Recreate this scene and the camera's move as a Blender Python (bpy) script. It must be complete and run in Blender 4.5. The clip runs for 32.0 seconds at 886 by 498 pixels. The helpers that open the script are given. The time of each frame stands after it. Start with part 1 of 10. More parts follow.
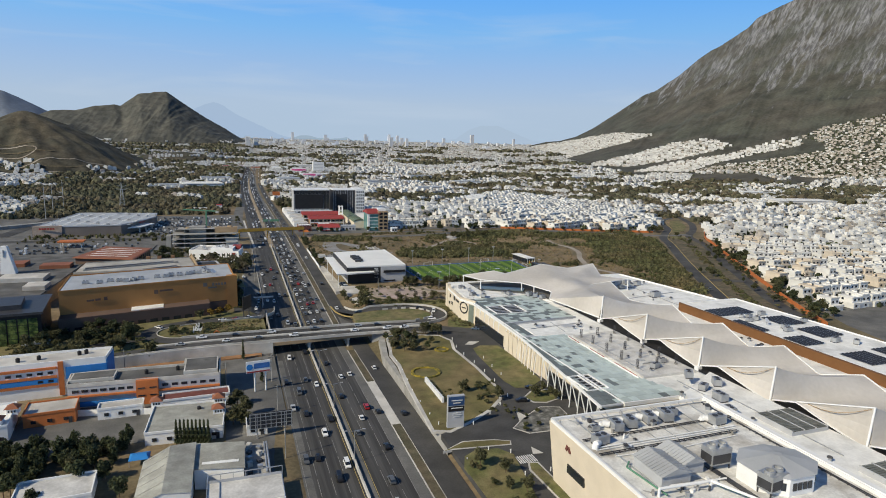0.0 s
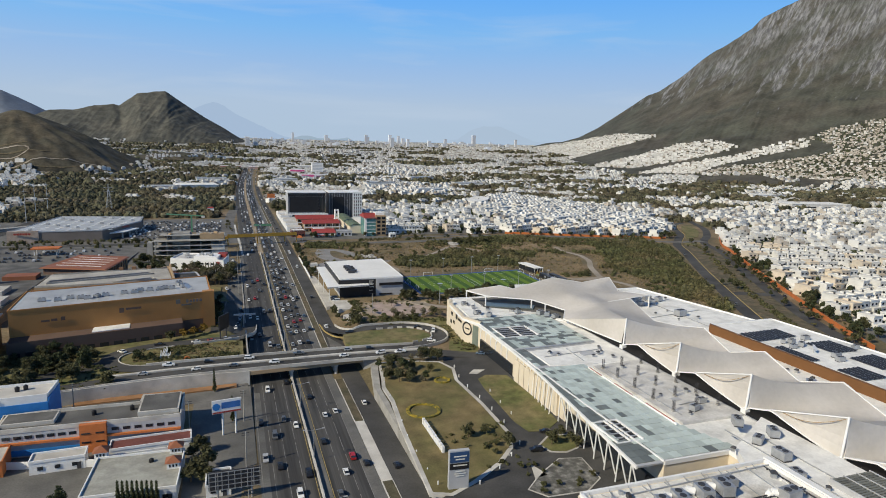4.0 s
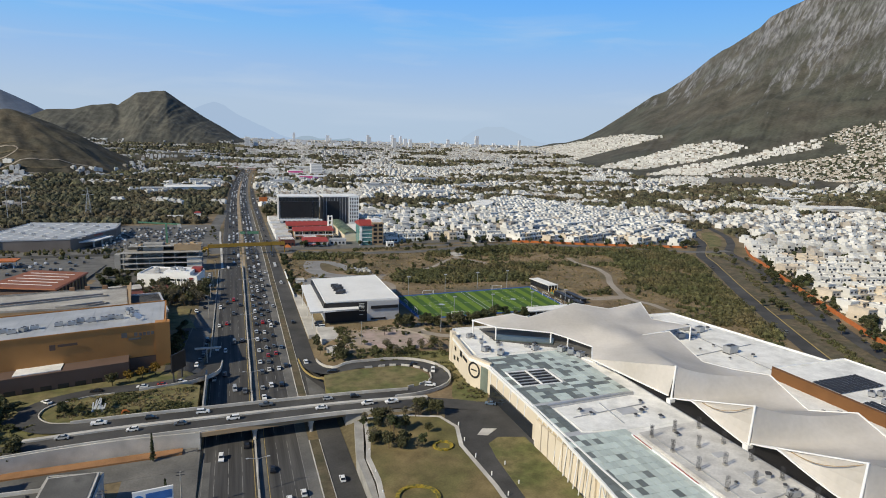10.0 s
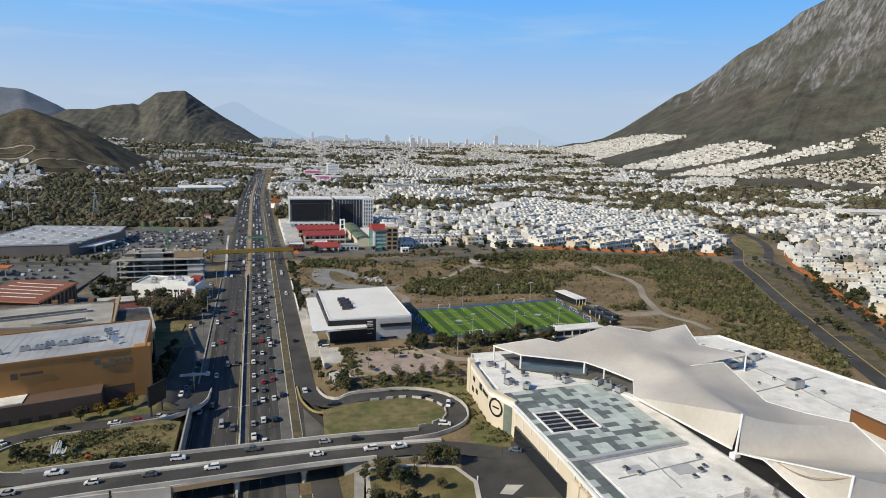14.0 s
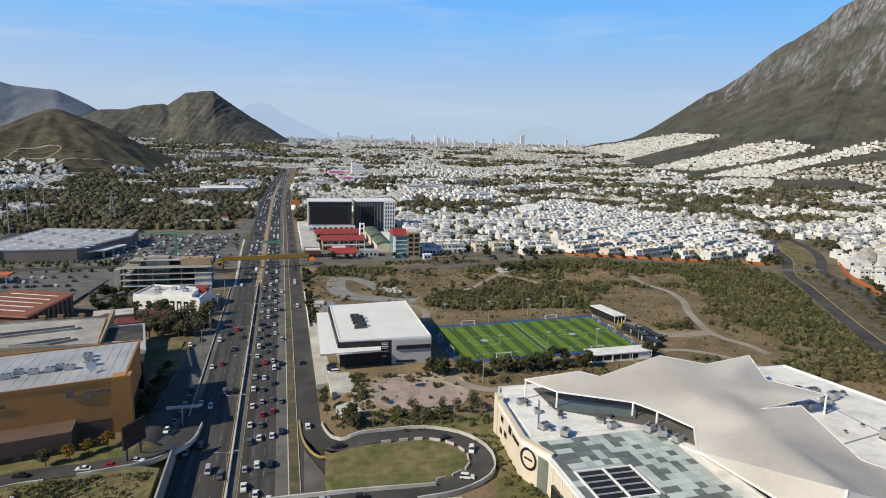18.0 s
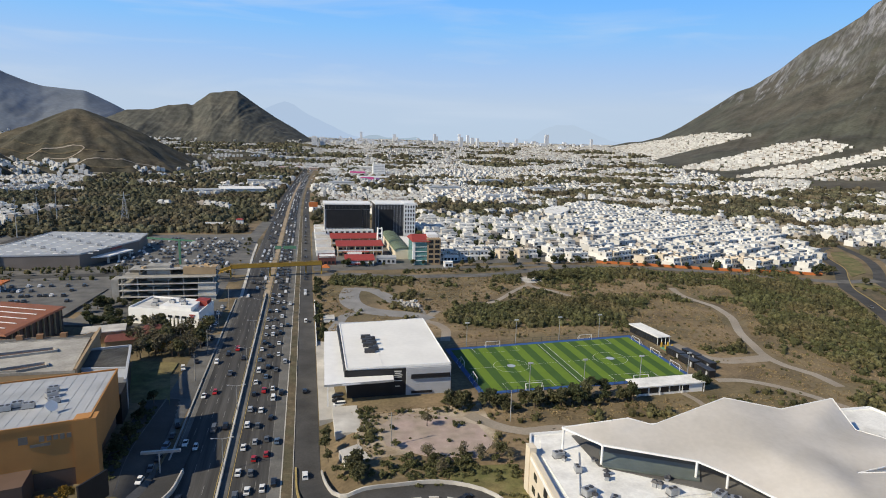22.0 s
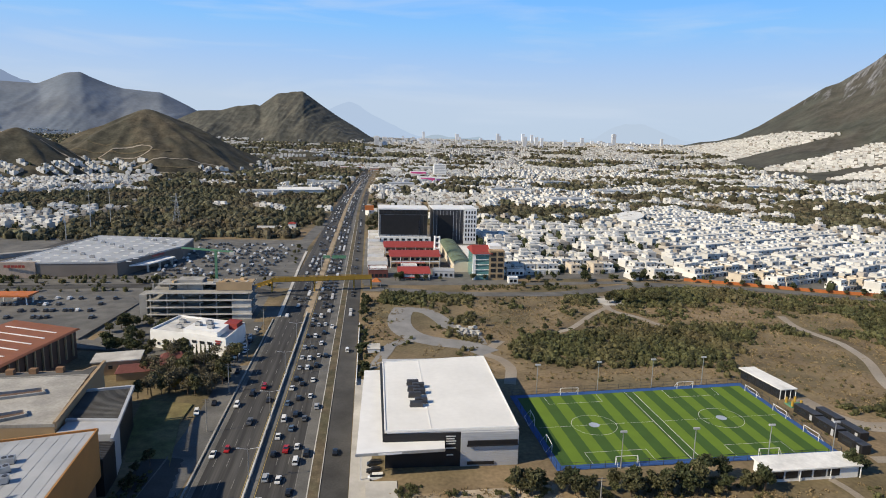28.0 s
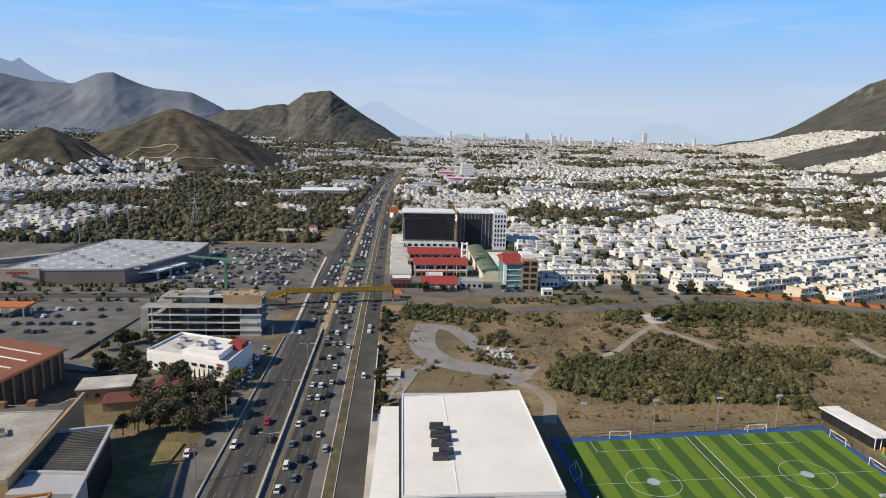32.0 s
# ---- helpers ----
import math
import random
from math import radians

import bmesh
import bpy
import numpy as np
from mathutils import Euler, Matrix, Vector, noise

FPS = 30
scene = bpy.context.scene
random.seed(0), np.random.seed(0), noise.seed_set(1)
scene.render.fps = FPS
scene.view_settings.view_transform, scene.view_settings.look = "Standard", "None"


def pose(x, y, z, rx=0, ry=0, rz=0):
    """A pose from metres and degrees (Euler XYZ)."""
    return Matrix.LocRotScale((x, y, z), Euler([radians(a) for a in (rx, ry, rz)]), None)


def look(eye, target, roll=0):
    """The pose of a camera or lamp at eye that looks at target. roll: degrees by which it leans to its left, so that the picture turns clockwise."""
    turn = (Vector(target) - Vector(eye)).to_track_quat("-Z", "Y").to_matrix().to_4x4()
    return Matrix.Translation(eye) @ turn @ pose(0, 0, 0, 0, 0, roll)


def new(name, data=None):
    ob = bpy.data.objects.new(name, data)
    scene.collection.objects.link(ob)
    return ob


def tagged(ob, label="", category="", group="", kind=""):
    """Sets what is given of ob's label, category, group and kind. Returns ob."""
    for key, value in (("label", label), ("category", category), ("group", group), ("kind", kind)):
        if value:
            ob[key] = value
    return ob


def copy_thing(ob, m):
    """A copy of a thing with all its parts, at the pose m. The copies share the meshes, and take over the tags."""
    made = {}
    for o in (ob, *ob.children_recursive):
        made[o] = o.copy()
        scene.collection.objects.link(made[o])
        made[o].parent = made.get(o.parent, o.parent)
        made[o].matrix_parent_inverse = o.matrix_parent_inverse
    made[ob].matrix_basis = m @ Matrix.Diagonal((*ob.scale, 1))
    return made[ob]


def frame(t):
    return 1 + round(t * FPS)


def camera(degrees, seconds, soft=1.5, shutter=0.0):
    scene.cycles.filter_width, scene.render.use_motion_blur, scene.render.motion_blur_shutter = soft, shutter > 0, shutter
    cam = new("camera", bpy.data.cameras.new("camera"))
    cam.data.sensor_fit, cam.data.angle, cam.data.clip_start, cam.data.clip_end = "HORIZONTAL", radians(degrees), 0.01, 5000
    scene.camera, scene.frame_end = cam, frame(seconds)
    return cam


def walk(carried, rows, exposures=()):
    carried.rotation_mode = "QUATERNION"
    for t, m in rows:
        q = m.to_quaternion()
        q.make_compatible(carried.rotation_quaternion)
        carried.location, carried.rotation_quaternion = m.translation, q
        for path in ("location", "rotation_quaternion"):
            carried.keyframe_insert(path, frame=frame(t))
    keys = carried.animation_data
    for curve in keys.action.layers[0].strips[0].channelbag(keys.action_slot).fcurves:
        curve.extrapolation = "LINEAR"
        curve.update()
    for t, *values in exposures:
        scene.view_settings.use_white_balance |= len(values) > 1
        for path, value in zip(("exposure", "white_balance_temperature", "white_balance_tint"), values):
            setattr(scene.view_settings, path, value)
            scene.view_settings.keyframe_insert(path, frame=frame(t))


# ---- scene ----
cam = camera(71.6, 32.0, 0.98)
PATH = [
    (0, (-30.49, 5.19, 84.15), (1.98, 98.33, 67.73), 1.35),
    (0.5, (-29.14, 9.01, 84.18), (3.28, 102.18, 67.76), 1.37),
    (1, (-27.79, 12.87, 84.21), (4.69, 106.01, 67.79), 1.39),
    (1.5, (-26.44, 16.76, 84.24), (5.99, 109.92, 67.83), 1.40),
    (2, (-25.09, 20.66, 84.27), (7.18, 113.88, 67.87), 1.42),
    (2.5, (-23.74, 24.58, 84.31), (8.53, 117.81, 67.93), 1.44),
    (3, (-22.39, 28.51, 84.35), (9.85, 121.75, 67.98), 1.45),
    (3.5, (-21.04, 32.44, 84.39), (11.21, 125.67, 68.04), 1.46),
    (5.5, (-15.68, 48.10, 84.57), (16.77, 141.28, 68.28), 1.51),
    (6, (-14.34, 51.98, 84.62), (18.12, 145.16, 68.34), 1.52),
    (6.5, (-13.01, 55.85, 84.67), (19.48, 149.02, 68.40), 1.53),
    (7, (-11.68, 59.70, 84.73), (20.83, 152.86, 68.46), 1.54),
    (7.5, (-10.35, 63.52, 84.78), (22.15, 156.68, 68.52), 1.54),
    (8, (-9.03, 67.33, 84.83), (23.47, 160.49, 68.58), 1.55),
    (8.5, (-7.71, 71.11, 84.89), (24.78, 164.28, 68.63), 1.56),
    (9, (-6.40, 74.88, 84.94), (26.00, 168.07, 68.68), 1.56),
    (9.5, (-5.10, 78.62, 85.00), (27.04, 171.91, 68.73), 1.57),
    (10, (-3.80, 82.35, 85.05), (28.12, 175.71, 68.78), 1.57),
    (10.5, (-2.51, 86.05, 85.11), (29.17, 179.49, 68.83), 1.57),
    (11, (-1.22, 89.74, 85.17), (30.18, 183.27, 68.87), 1.58),
    (11.5, (0.05, 93.41, 85.22), (31.16, 187.04, 68.91), 1.58),
    (12, (1.31, 97.07, 85.28), (32.19, 190.77, 68.96), 1.58),
    (12.5, (2.57, 100.71, 85.33), (33.03, 194.55, 69.00), 1.58),
    (13, (3.81, 104.34, 85.39), (33.86, 198.31, 69.04), 1.58),
    (13.5, (5.05, 107.97, 85.45), (34.71, 202.05, 69.07), 1.59),
    (14, (6.27, 111.59, 85.50), (35.37, 205.85, 69.11), 1.59),
    (14.5, (7.47, 115.21, 85.56), (36.16, 209.58, 69.15), 1.59),
    (16.5, (12.14, 129.68, 85.78), (38.79, 224.64, 69.28), 1.58),
    (17, (13.27, 133.31, 85.83), (39.44, 228.40, 69.31), 1.58),
    (17.5, (14.38, 136.95, 85.88), (40.04, 232.18, 69.35), 1.58),
    (18, (15.47, 140.61, 85.93), (40.63, 235.97, 69.38), 1.58),
    (18.5, (16.53, 144.28, 85.98), (41.25, 239.75, 69.41), 1.58),
    (19, (17.58, 147.97, 86.03), (41.85, 243.55, 69.44), 1.57),
    (19.5, (18.60, 151.67, 86.08), (42.39, 247.37, 69.46), 1.57),
    (20, (19.60, 155.39, 86.13), (42.98, 251.19, 69.49), 1.57),
    (20.5, (20.57, 159.14, 86.17), (43.43, 255.06, 69.52), 1.57),
    (21, (21.52, 162.91, 86.22), (43.96, 258.92, 69.54), 1.56),
    (21.5, (22.45, 166.70, 86.26), (44.47, 262.80, 69.57), 1.56),
    (22, (23.34, 170.51, 86.31), (44.93, 266.71, 69.59), 1.56),
    (22.5, (24.21, 174.34, 86.35), (45.44, 270.62, 69.61), 1.56),
    (23, (25.04, 178.20, 86.39), (45.84, 274.57, 69.63), 1.55),
    (23.5, (25.85, 182.08, 86.43), (46.16, 278.55, 69.65), 1.55),
    (24, (26.62, 185.98, 86.47), (46.44, 282.55, 69.66), 1.55),
    (24.5, (27.37, 189.90, 86.51), (44.93, 286.90, 69.68), 1.55),
    (25, (28.07, 193.84, 86.55), (44.96, 290.95, 69.69), 1.55),
    (25.5, (28.75, 197.79, 86.59), (44.93, 295.02, 69.70), 1.55),
    (27.5, (31.07, 213.68, 86.72), (43.06, 311.50, 69.72), 1.54),
    (28, (31.56, 217.65, 86.75), (43.40, 315.48, 69.72), 1.54),
    (28.5, (32.00, 221.61, 86.79), (43.55, 319.47, 69.71), 1.54),
    (29, (32.40, 225.56, 86.82), (43.07, 323.50, 69.71), 1.54),
    (29.5, (32.76, 229.47, 86.85), (42.87, 327.47, 69.71), 1.54),
    (30, (33.08, 233.35, 86.87), (42.73, 331.39, 69.71), 1.55),
    (30.5, (33.35, 237.19, 86.90), (42.49, 335.28, 69.71), 1.55),
    (31, (33.58, 240.98, 86.93), (42.14, 339.11, 69.71), 1.55),
    (31.5, (33.76, 244.70, 86.96), (41.82, 342.88, 69.71), 1.55),
    (32, (33.89, 248.36, 86.98), (41.49, 346.56, 69.72), 1.56),
]
walk(cam, [(t, look(eye, target, roll)) for t, eye, target, roll in PATH], [(0, 0.16, 7330, 4.5), (13, 0.23, 7380, 5), (21, 0.33, 7500, 6), (26, 0.39, 7640, 7), (32, 0.38, 7700, 7.5)])

# ---- daylight ----
SUN_AZ, SUN_EL = radians(252.5), radians(35.5)
to_sun = Vector((math.sin(SUN_AZ) * math.cos(SUN_EL), math.cos(SUN_AZ) * math.cos(SUN_EL), math.sin(SUN_EL)))
world = bpy.data.worlds.new("sky")
scene.world = world
world.use_nodes = True
wn = world.node_tree.nodes
sky = wn.new("ShaderNodeTexSky")
sky.sky_type, sky.sun_disc = "NISHITA", False
sky.sun_elevation, sky.sun_rotation = SUN_EL, SUN_AZ
sky.air_density, sky.dust_density, sky.ozone_density = 1.0, 0.35, 3.0
sky.altitude = 1800
tint = wn.new("ShaderNodeMix")
tint.data_type, tint.blend_type = "RGBA", "MULTIPLY"
tint.inputs[0].default_value, tint.inputs[7].default_value = 1.0, (0.53, 0.59, 0.72, 1)
rich = wn.new("ShaderNodeHueSaturation")
rich.inputs["Saturation"].default_value = 1.08
world.node_tree.links.new(sky.outputs[0], tint.inputs[6])
world.node_tree.links.new(tint.outputs[2], rich.inputs["Color"])
way = wn.new("ShaderNodeTexCoord")
split = wn.new("ShaderNodeSeparateXYZ")
world.node_tree.links.new(way.outputs["Generated"], split.inputs[0])
# dust haze lying over the valley all round: pale at the horizon, thinning into blue
haze = wn.new("ShaderNodeValToRGB")
for i, (h, c) in enumerate(((0.0, (0.365, 0.485, 0.69)), (0.062, (0.365, 0.488, 0.715)), (0.117, (0.275, 0.45, 0.79)), (0.172, (0.175, 0.425, 0.87)), (0.235, (0.10, 0.365, 0.93)), (0.5, (0.07, 0.25, 0.72)))):
    stop = haze.color_ramp.elements[i] if i < 2 else haze.color_ramp.elements.new(h)
    stop.position, stop.color = h, (*c, 1)
world.node_tree.links.new(split.outputs[2], haze.inputs[0])
# faint cirrus streaks
stretch = wn.new("ShaderNodeMapping")
stretch.inputs["Scale"].default_value = (2.2, 2.2, 17.0)
stretch.inputs["Rotation"].default_value = (0.05, 0.09, 0.3)
world.node_tree.links.new(way.outputs["Generated"], stretch.inputs[0])
cirrus = wn.new("ShaderNodeTexNoise")
cirrus.inputs["Scale"].default_value, cirrus.inputs["Detail"].default_value, cirrus.inputs["Distortion"].default_value = 1.6, 5, 0.5
world.node_tree.links.new(stretch.outputs[0], cirrus.inputs["Vector"])
veil = wn.new("ShaderNodeMapRange")
veil.inputs[1].default_value, veil.inputs[2].default_value, veil.inputs[4].default_value = 0.52, 0.80, 0.5
world.node_tree.links.new(cirrus.outputs[0], veil.inputs[0])
cloudy = wn.new("ShaderNodeMix")
cloudy.data_type = "RGBA"
cloudy.inputs[7].default_value = (0.44, 0.55, 0.76, 1)
world.node_tree.links.new(veil.outputs[0], cloudy.inputs[0])
world.node_tree.links.new(haze.outputs[0], cloudy.inputs[6])
level = wn.new("ShaderNodeVectorMath")
level.operation = "SCALE"
level.inputs["Scale"].default_value = 1 / 0.13
world.node_tree.links.new(cloudy.outputs[2], level.inputs[0])
thin = wn.new("ShaderNodeMapRange")
thin.interpolation_type = "SMOOTHSTEP"
thin.inputs[1].default_value, thin.inputs[2].default_value = 0.22, 0.55
world.node_tree.links.new(split.outputs[2], thin.inputs[0])
both = wn.new("ShaderNodeMix")
both.data_type = "RGBA"
world.node_tree.links.new(thin.outputs[0], both.inputs[0])
world.node_tree.links.new(level.outputs[0], both.inputs[6])
world.node_tree.links.new(rich.outputs[0], both.inputs[7])
world.node_tree.links.new(both.outputs[2], wn["Background"].inputs[0])
wn["Background"].inputs[1].default_value = 0.13
lamp = bpy.data.lights.new("sun", "SUN")
lamp.energy, lamp.angle, lamp.color = 3.85, radians(0.6), (1.0, 0.93, 0.82)
sun = new("sun", lamp)
sun.matrix_world = look(to_sun * 400, (0, 0, 0))



# ---- materials ----
def material(name, col, rough=0.85, metal=0.0, var=0.18, scale=0.4, fine=6.0, bump=0.15, rand=0.0, island=0.0, alt=None, altscale=0.05, altmix=0.5, spec=0.3, stretch=None):
    """A procedural surface: a base colour, a second colour in large patches, fine grain, and a little relief."""
    m = bpy.data.materials.new(name)
    m.use_nodes = True
    t, n = m.node_tree, m.node_tree.nodes
    b = n["Principled BSDF"]
    b.inputs["Roughness"].default_value, b.inputs["Metallic"].default_value = rough, metal
    b.inputs["Specular IOR Level"].default_value = spec
    geo = n.new("ShaderNodeNewGeometry")
    where = geo.outputs["Position"]
    if stretch:
        lay = n.new("ShaderNodeMapping")
        lay.inputs["Scale"].default_value = stretch
        t.links.new(where, lay.inputs[0])
        where = lay.outputs[0]

    def noise_tex(s, detail=4):
        x = n.new("ShaderNodeTexNoise")
        x.inputs["Scale"].default_value, x.inputs["Detail"].default_value = s, detail
        t.links.new(where, x.inputs["Vector"])
        return x

    def mixed(a, bcol, fac, mode="MIX"):
        x = n.new("ShaderNodeMix")
        x.data_type, x.blend_type = "RGBA", mode
        for sock, val in ((x.inputs[6], a), (x.inputs[7], bcol), (x.inputs[0], fac)):
            if hasattr(val, "is_output"):
                t.links.new(val, sock)
            else:
                sock.default_value = val if sock == x.inputs[0] else (*val, 1)
        return x.outputs[2]

    def ramp(src, lo, hi):
        x = n.new("ShaderNodeMapRange")
        x.inputs[1].default_value, x.inputs[2].default_value = lo, hi
        t.links.new(src, x.inputs[0])
        return x.outputs[0]

    out = col
    if alt:
        out = mixed(col, alt, ramp(noise_tex(altscale, 5).outputs[0], altmix - 0.12, altmix + 0.12))
    big, small = noise_tex(scale), noise_tex(fine, 3)

    def scaled(src, amount):
        x = n.new("ShaderNodeMapRange")
        x.inputs[1].default_value, x.inputs[2].default_value = 0.25, 0.75
        x.inputs[3].default_value, x.inputs[4].default_value = 1 - amount, 1 + amount
        t.links.new(src, x.inputs[0])
        return x.outputs[0]

    def times(colour, val):
        comb = n.new("ShaderNodeVectorMath")
        comb.operation = "SCALE"
        if hasattr(colour, "is_output"):
            t.links.new(colour, comb.inputs[0])
        else:
            comb.inputs[0].default_value = colour
        t.links.new(val, comb.inputs["Scale"])
        return comb.outputs[0]

    out = times(out, scaled(big.outputs[0], var))
    out = times(out, scaled(small.outputs[0], var * 0.6))
    if rand:
        info = n.new("ShaderNodeObjectInfo")
        x = n.new("ShaderNodeMapRange")
        x.inputs[3].default_value, x.inputs[4].default_value = 1 - rand, 1 + rand
        t.links.new(info.outputs["Random"], x.inputs[0])
        out = times(out, x.outputs[0])
    if island:
        x = n.new("ShaderNodeMapRange")
        x.inputs[3].default_value, x.inputs[4].default_value = 1 - island, 1 + island
        t.links.new(geo.outputs["Random Per Island"], x.inputs[0])
        out = times(out, x.outputs[0])
    t.links.new(out, b.inputs["Base Color"])
    if bump:
        bn = n.new("ShaderNodeBump")
        bn.inputs["Strength"].default_value, bn.inputs["Distance"].default_value = bump, 0.1
        t.links.new(small.outputs[0], bn.inputs["Height"])
        t.links.new(bn.outputs[0], b.inputs["Normal"])
    return m


ASPHALT = material("asphalt", (0.052, 0.051, 0.050), 0.9, var=0.25, scale=0.12, fine=2.0, alt=(0.075, 0.073, 0.070), altscale=0.03)
LANES = material("worn highway asphalt", (0.047, 0.046, 0.046), 0.9, var=0.3, scale=0.6, fine=3.0, alt=(0.082, 0.08, 0.077), altscale=0.42, altmix=0.54, stretch=(1.0, 0.022, 1.0))
ASPHALT_OLD = material("worn asphalt", (0.105, 0.104, 0.10), 0.9, var=0.25, scale=0.15, fine=2.0, alt=(0.155, 0.15, 0.14), altscale=0.05)
CONCRETE = material("concrete", (0.36, 0.35, 0.33), 0.85, var=0.2, scale=0.25, alt=(0.27, 0.26, 0.24), altscale=0.1)
PALE_CONCRETE = material("pale concrete", (0.55, 0.53, 0.49), 0.85, var=0.18, scale=0.2, alt=(0.42, 0.40, 0.37), altscale=0.08)
ROOF_WHITE = material("white roof coating", (0.77, 0.765, 0.74), 0.7, var=0.12, scale=0.3, fine=1.5, alt=(0.55, 0.545, 0.52), altscale=0.11, altmix=0.6)
WEATHERED = material("dirty white roof coating", (0.66, 0.65, 0.62), 0.8, var=0.22, scale=0.35, fine=2.2, alt=(0.36, 0.33, 0.29), altscale=0.16, altmix=0.62)
ROOF_GREY = material("grey roof felt", (0.14, 0.137, 0.13), 0.9, var=0.35, scale=0.3, alt=(0.075, 0.073, 0.07), altscale=0.15)
SCREED = material("weathered roof screed", (0.42, 0.40, 0.365), 0.9, var=0.2, scale=0.15, fine=1.2, alt=(0.30, 0.285, 0.26), altscale=0.06)
WHITE = material("white paint", (0.78, 0.78, 0.77), 0.5, var=0.06, scale=0.3)
STUCCO = material("white stucco", (0.66, 0.65, 0.62), 0.8, var=0.1, scale=0.2, rand=0.12)
TOWN_WHITE = material("white stucco houses", (0.58, 0.575, 0.555), 0.85, var=0.12, scale=0.05, island=0.24)
TOWN_TAN = material("tan stucco houses", (0.37, 0.335, 0.295), 0.85, var=0.1, scale=0.05, island=0.3)
CREAM = material("cream wall", (0.66, 0.58, 0.46), 0.75, var=0.07, scale=0.2)
GOLD = material("ochre painted wall", (0.43, 0.205, 0.068), 0.7, var=0.1, scale=0.15)
BROWN = material("brown painted wall", (0.13, 0.085, 0.066), 0.8, var=0.12, scale=0.15)
TAN_WALL = material("tan wall", (0.36, 0.26, 0.16), 0.8, var=0.1, scale=0.2)
MEMBRANE = material("stretched membrane", (0.74, 0.70, 0.655), 0.6, var=0.07, scale=0.05, fine=0.8, bump=0.05, alt=(0.66, 0.62, 0.57), altscale=0.08)
TEAL = material("pale green glass tile", (0.46, 0.525, 0.50), 0.5, var=0.08, scale=0.3, rand=0.16)
GREY_TILE = material("dark grey tile", (0.15, 0.17, 0.165), 0.55, var=0.1, scale=0.3, rand=0.18)
YARD_ROOF = material("weathered grey-green roof", (0.36, 0.36, 0.32), 0.8, var=0.2, scale=0.3, fine=2, alt=(0.27, 0.265, 0.235), altscale=0.12)
STAINED = material("stained pale roof deck", (0.56, 0.55, 0.53), 0.85, var=0.2, scale=0.25, fine=1.5, alt=(0.38, 0.37, 0.36), altscale=0.13, altmix=0.6)
RUST = material("rust coloured cladding", (0.17, 0.078, 0.030), 0.7, var=0.12, scale=0.2)
LOUVRE_GREY = material("grey-green louvre", (0.15, 0.155, 0.14), 0.6, var=0.2, scale=0.5, rand=0.2)
SOLAR = material("solar panel", (0.028, 0.030, 0.036), 0.5, var=0.2, scale=0.5, spec=0.3)
GLASS = material("dark window glass", (0.02, 0.024, 0.03), 0.12, var=0.2, scale=0.3, bump=0, spec=0.6)
TEAL_GLASS = material("green tinted glass", (0.10, 0.24, 0.24), 0.15, var=0.2, scale=0.2, bump=0, spec=0.6)
BLACK = material("black cladding", (0.018, 0.018, 0.02), 0.5, var=0.2, scale=0.3)
GREY_PANEL = material("grey metal panel", (0.42, 0.43, 0.45), 0.5, var=0.08, scale=0.3)
METAL = material("galvanised steel", (0.45, 0.46, 0.47), 0.45, 0.6, var=0.15, scale=0.6)
DARK_METAL = material("dark steel", (0.07, 0.07, 0.075), 0.5, 0.4, var=0.2)
CORRUGATED = material("grey corrugated roof", (0.42, 0.43, 0.44), 0.5, var=0.12, scale=0.15, alt=(0.34, 0.35, 0.36), altscale=0.06)
ORANGE = material("orange paint", (0.50, 0.155, 0.05), 0.7, var=0.12, rand=0.1)
ORANGE_ROOF = material("terracotta sheet roof", (0.25, 0.095, 0.05), 0.7, var=0.14, scale=0.2)
RED = material("red roof", (0.30, 0.05, 0.042), 0.6, var=0.15, rand=0.1)
DARK_RED = material("weathered red roof", (0.15, 0.055, 0.048), 0.85, var=0.25, scale=0.5)
BLUE = material("blue paint", (0.025, 0.20, 0.52), 0.6, var=0.1)
GREEN_PAINT = material("green paint", (0.10, 0.24, 0.15), 0.6, var=0.1)
YELLOW = material("yellow paint", (0.42, 0.255, 0.045), 0.6, var=0.1)
PINK = material("pink paint", (0.65, 0.12, 0.30), 0.6, var=0.1)
LAWN = material("lawn", (0.125, 0.112, 0.046), 0.95, var=0.35, scale=0.18, fine=3.0, alt=(0.19, 0.145, 0.07), altscale=0.06, altmix=0.52)
GREEN_LAWN = material("green lawn", (0.108, 0.115, 0.042), 0.95, var=0.35, scale=0.35, fine=3.0, alt=(0.18, 0.15, 0.072), altscale=0.09)
TRACK = material("grey gravel track", (0.33, 0.295, 0.25), 0.95, var=0.22, scale=0.1, fine=1.5, alt=(0.26, 0.22, 0.175), altscale=0.05)
DIRT = material("dry earth", (0.28, 0.215, 0.14), 0.95, var=0.22, scale=0.1, fine=1.5, alt=(0.36, 0.29, 0.21), altscale=0.04)
GRAVEL = material("grey gravel", (0.235, 0.23, 0.225), 0.95, var=0.2, scale=0.15, fine=2.0)
ROCKS = material("dark gravel", (0.12, 0.118, 0.108), 0.95, var=0.4, scale=0.5, fine=3.0, alt=(0.22, 0.215, 0.20), altscale=0.5, altmix=0.6)
GROUND = material("dry ground", (0.215, 0.158, 0.096), 0.95, var=0.4, scale=0.05, fine=0.8, alt=(0.132, 0.108, 0.062), altscale=0.022, altmix=0.5)
TURF_A = material("light artificial turf", (0.118, 0.195, 0.022), 0.9, var=0.08, scale=0.2)
TURF_B = material("dark artificial turf", (0.046, 0.10, 0.020), 0.9, var=0.08, scale=0.2)
BLUE_TRACK = material("blue surround", (0.03, 0.09, 0.26), 0.8, var=0.1)
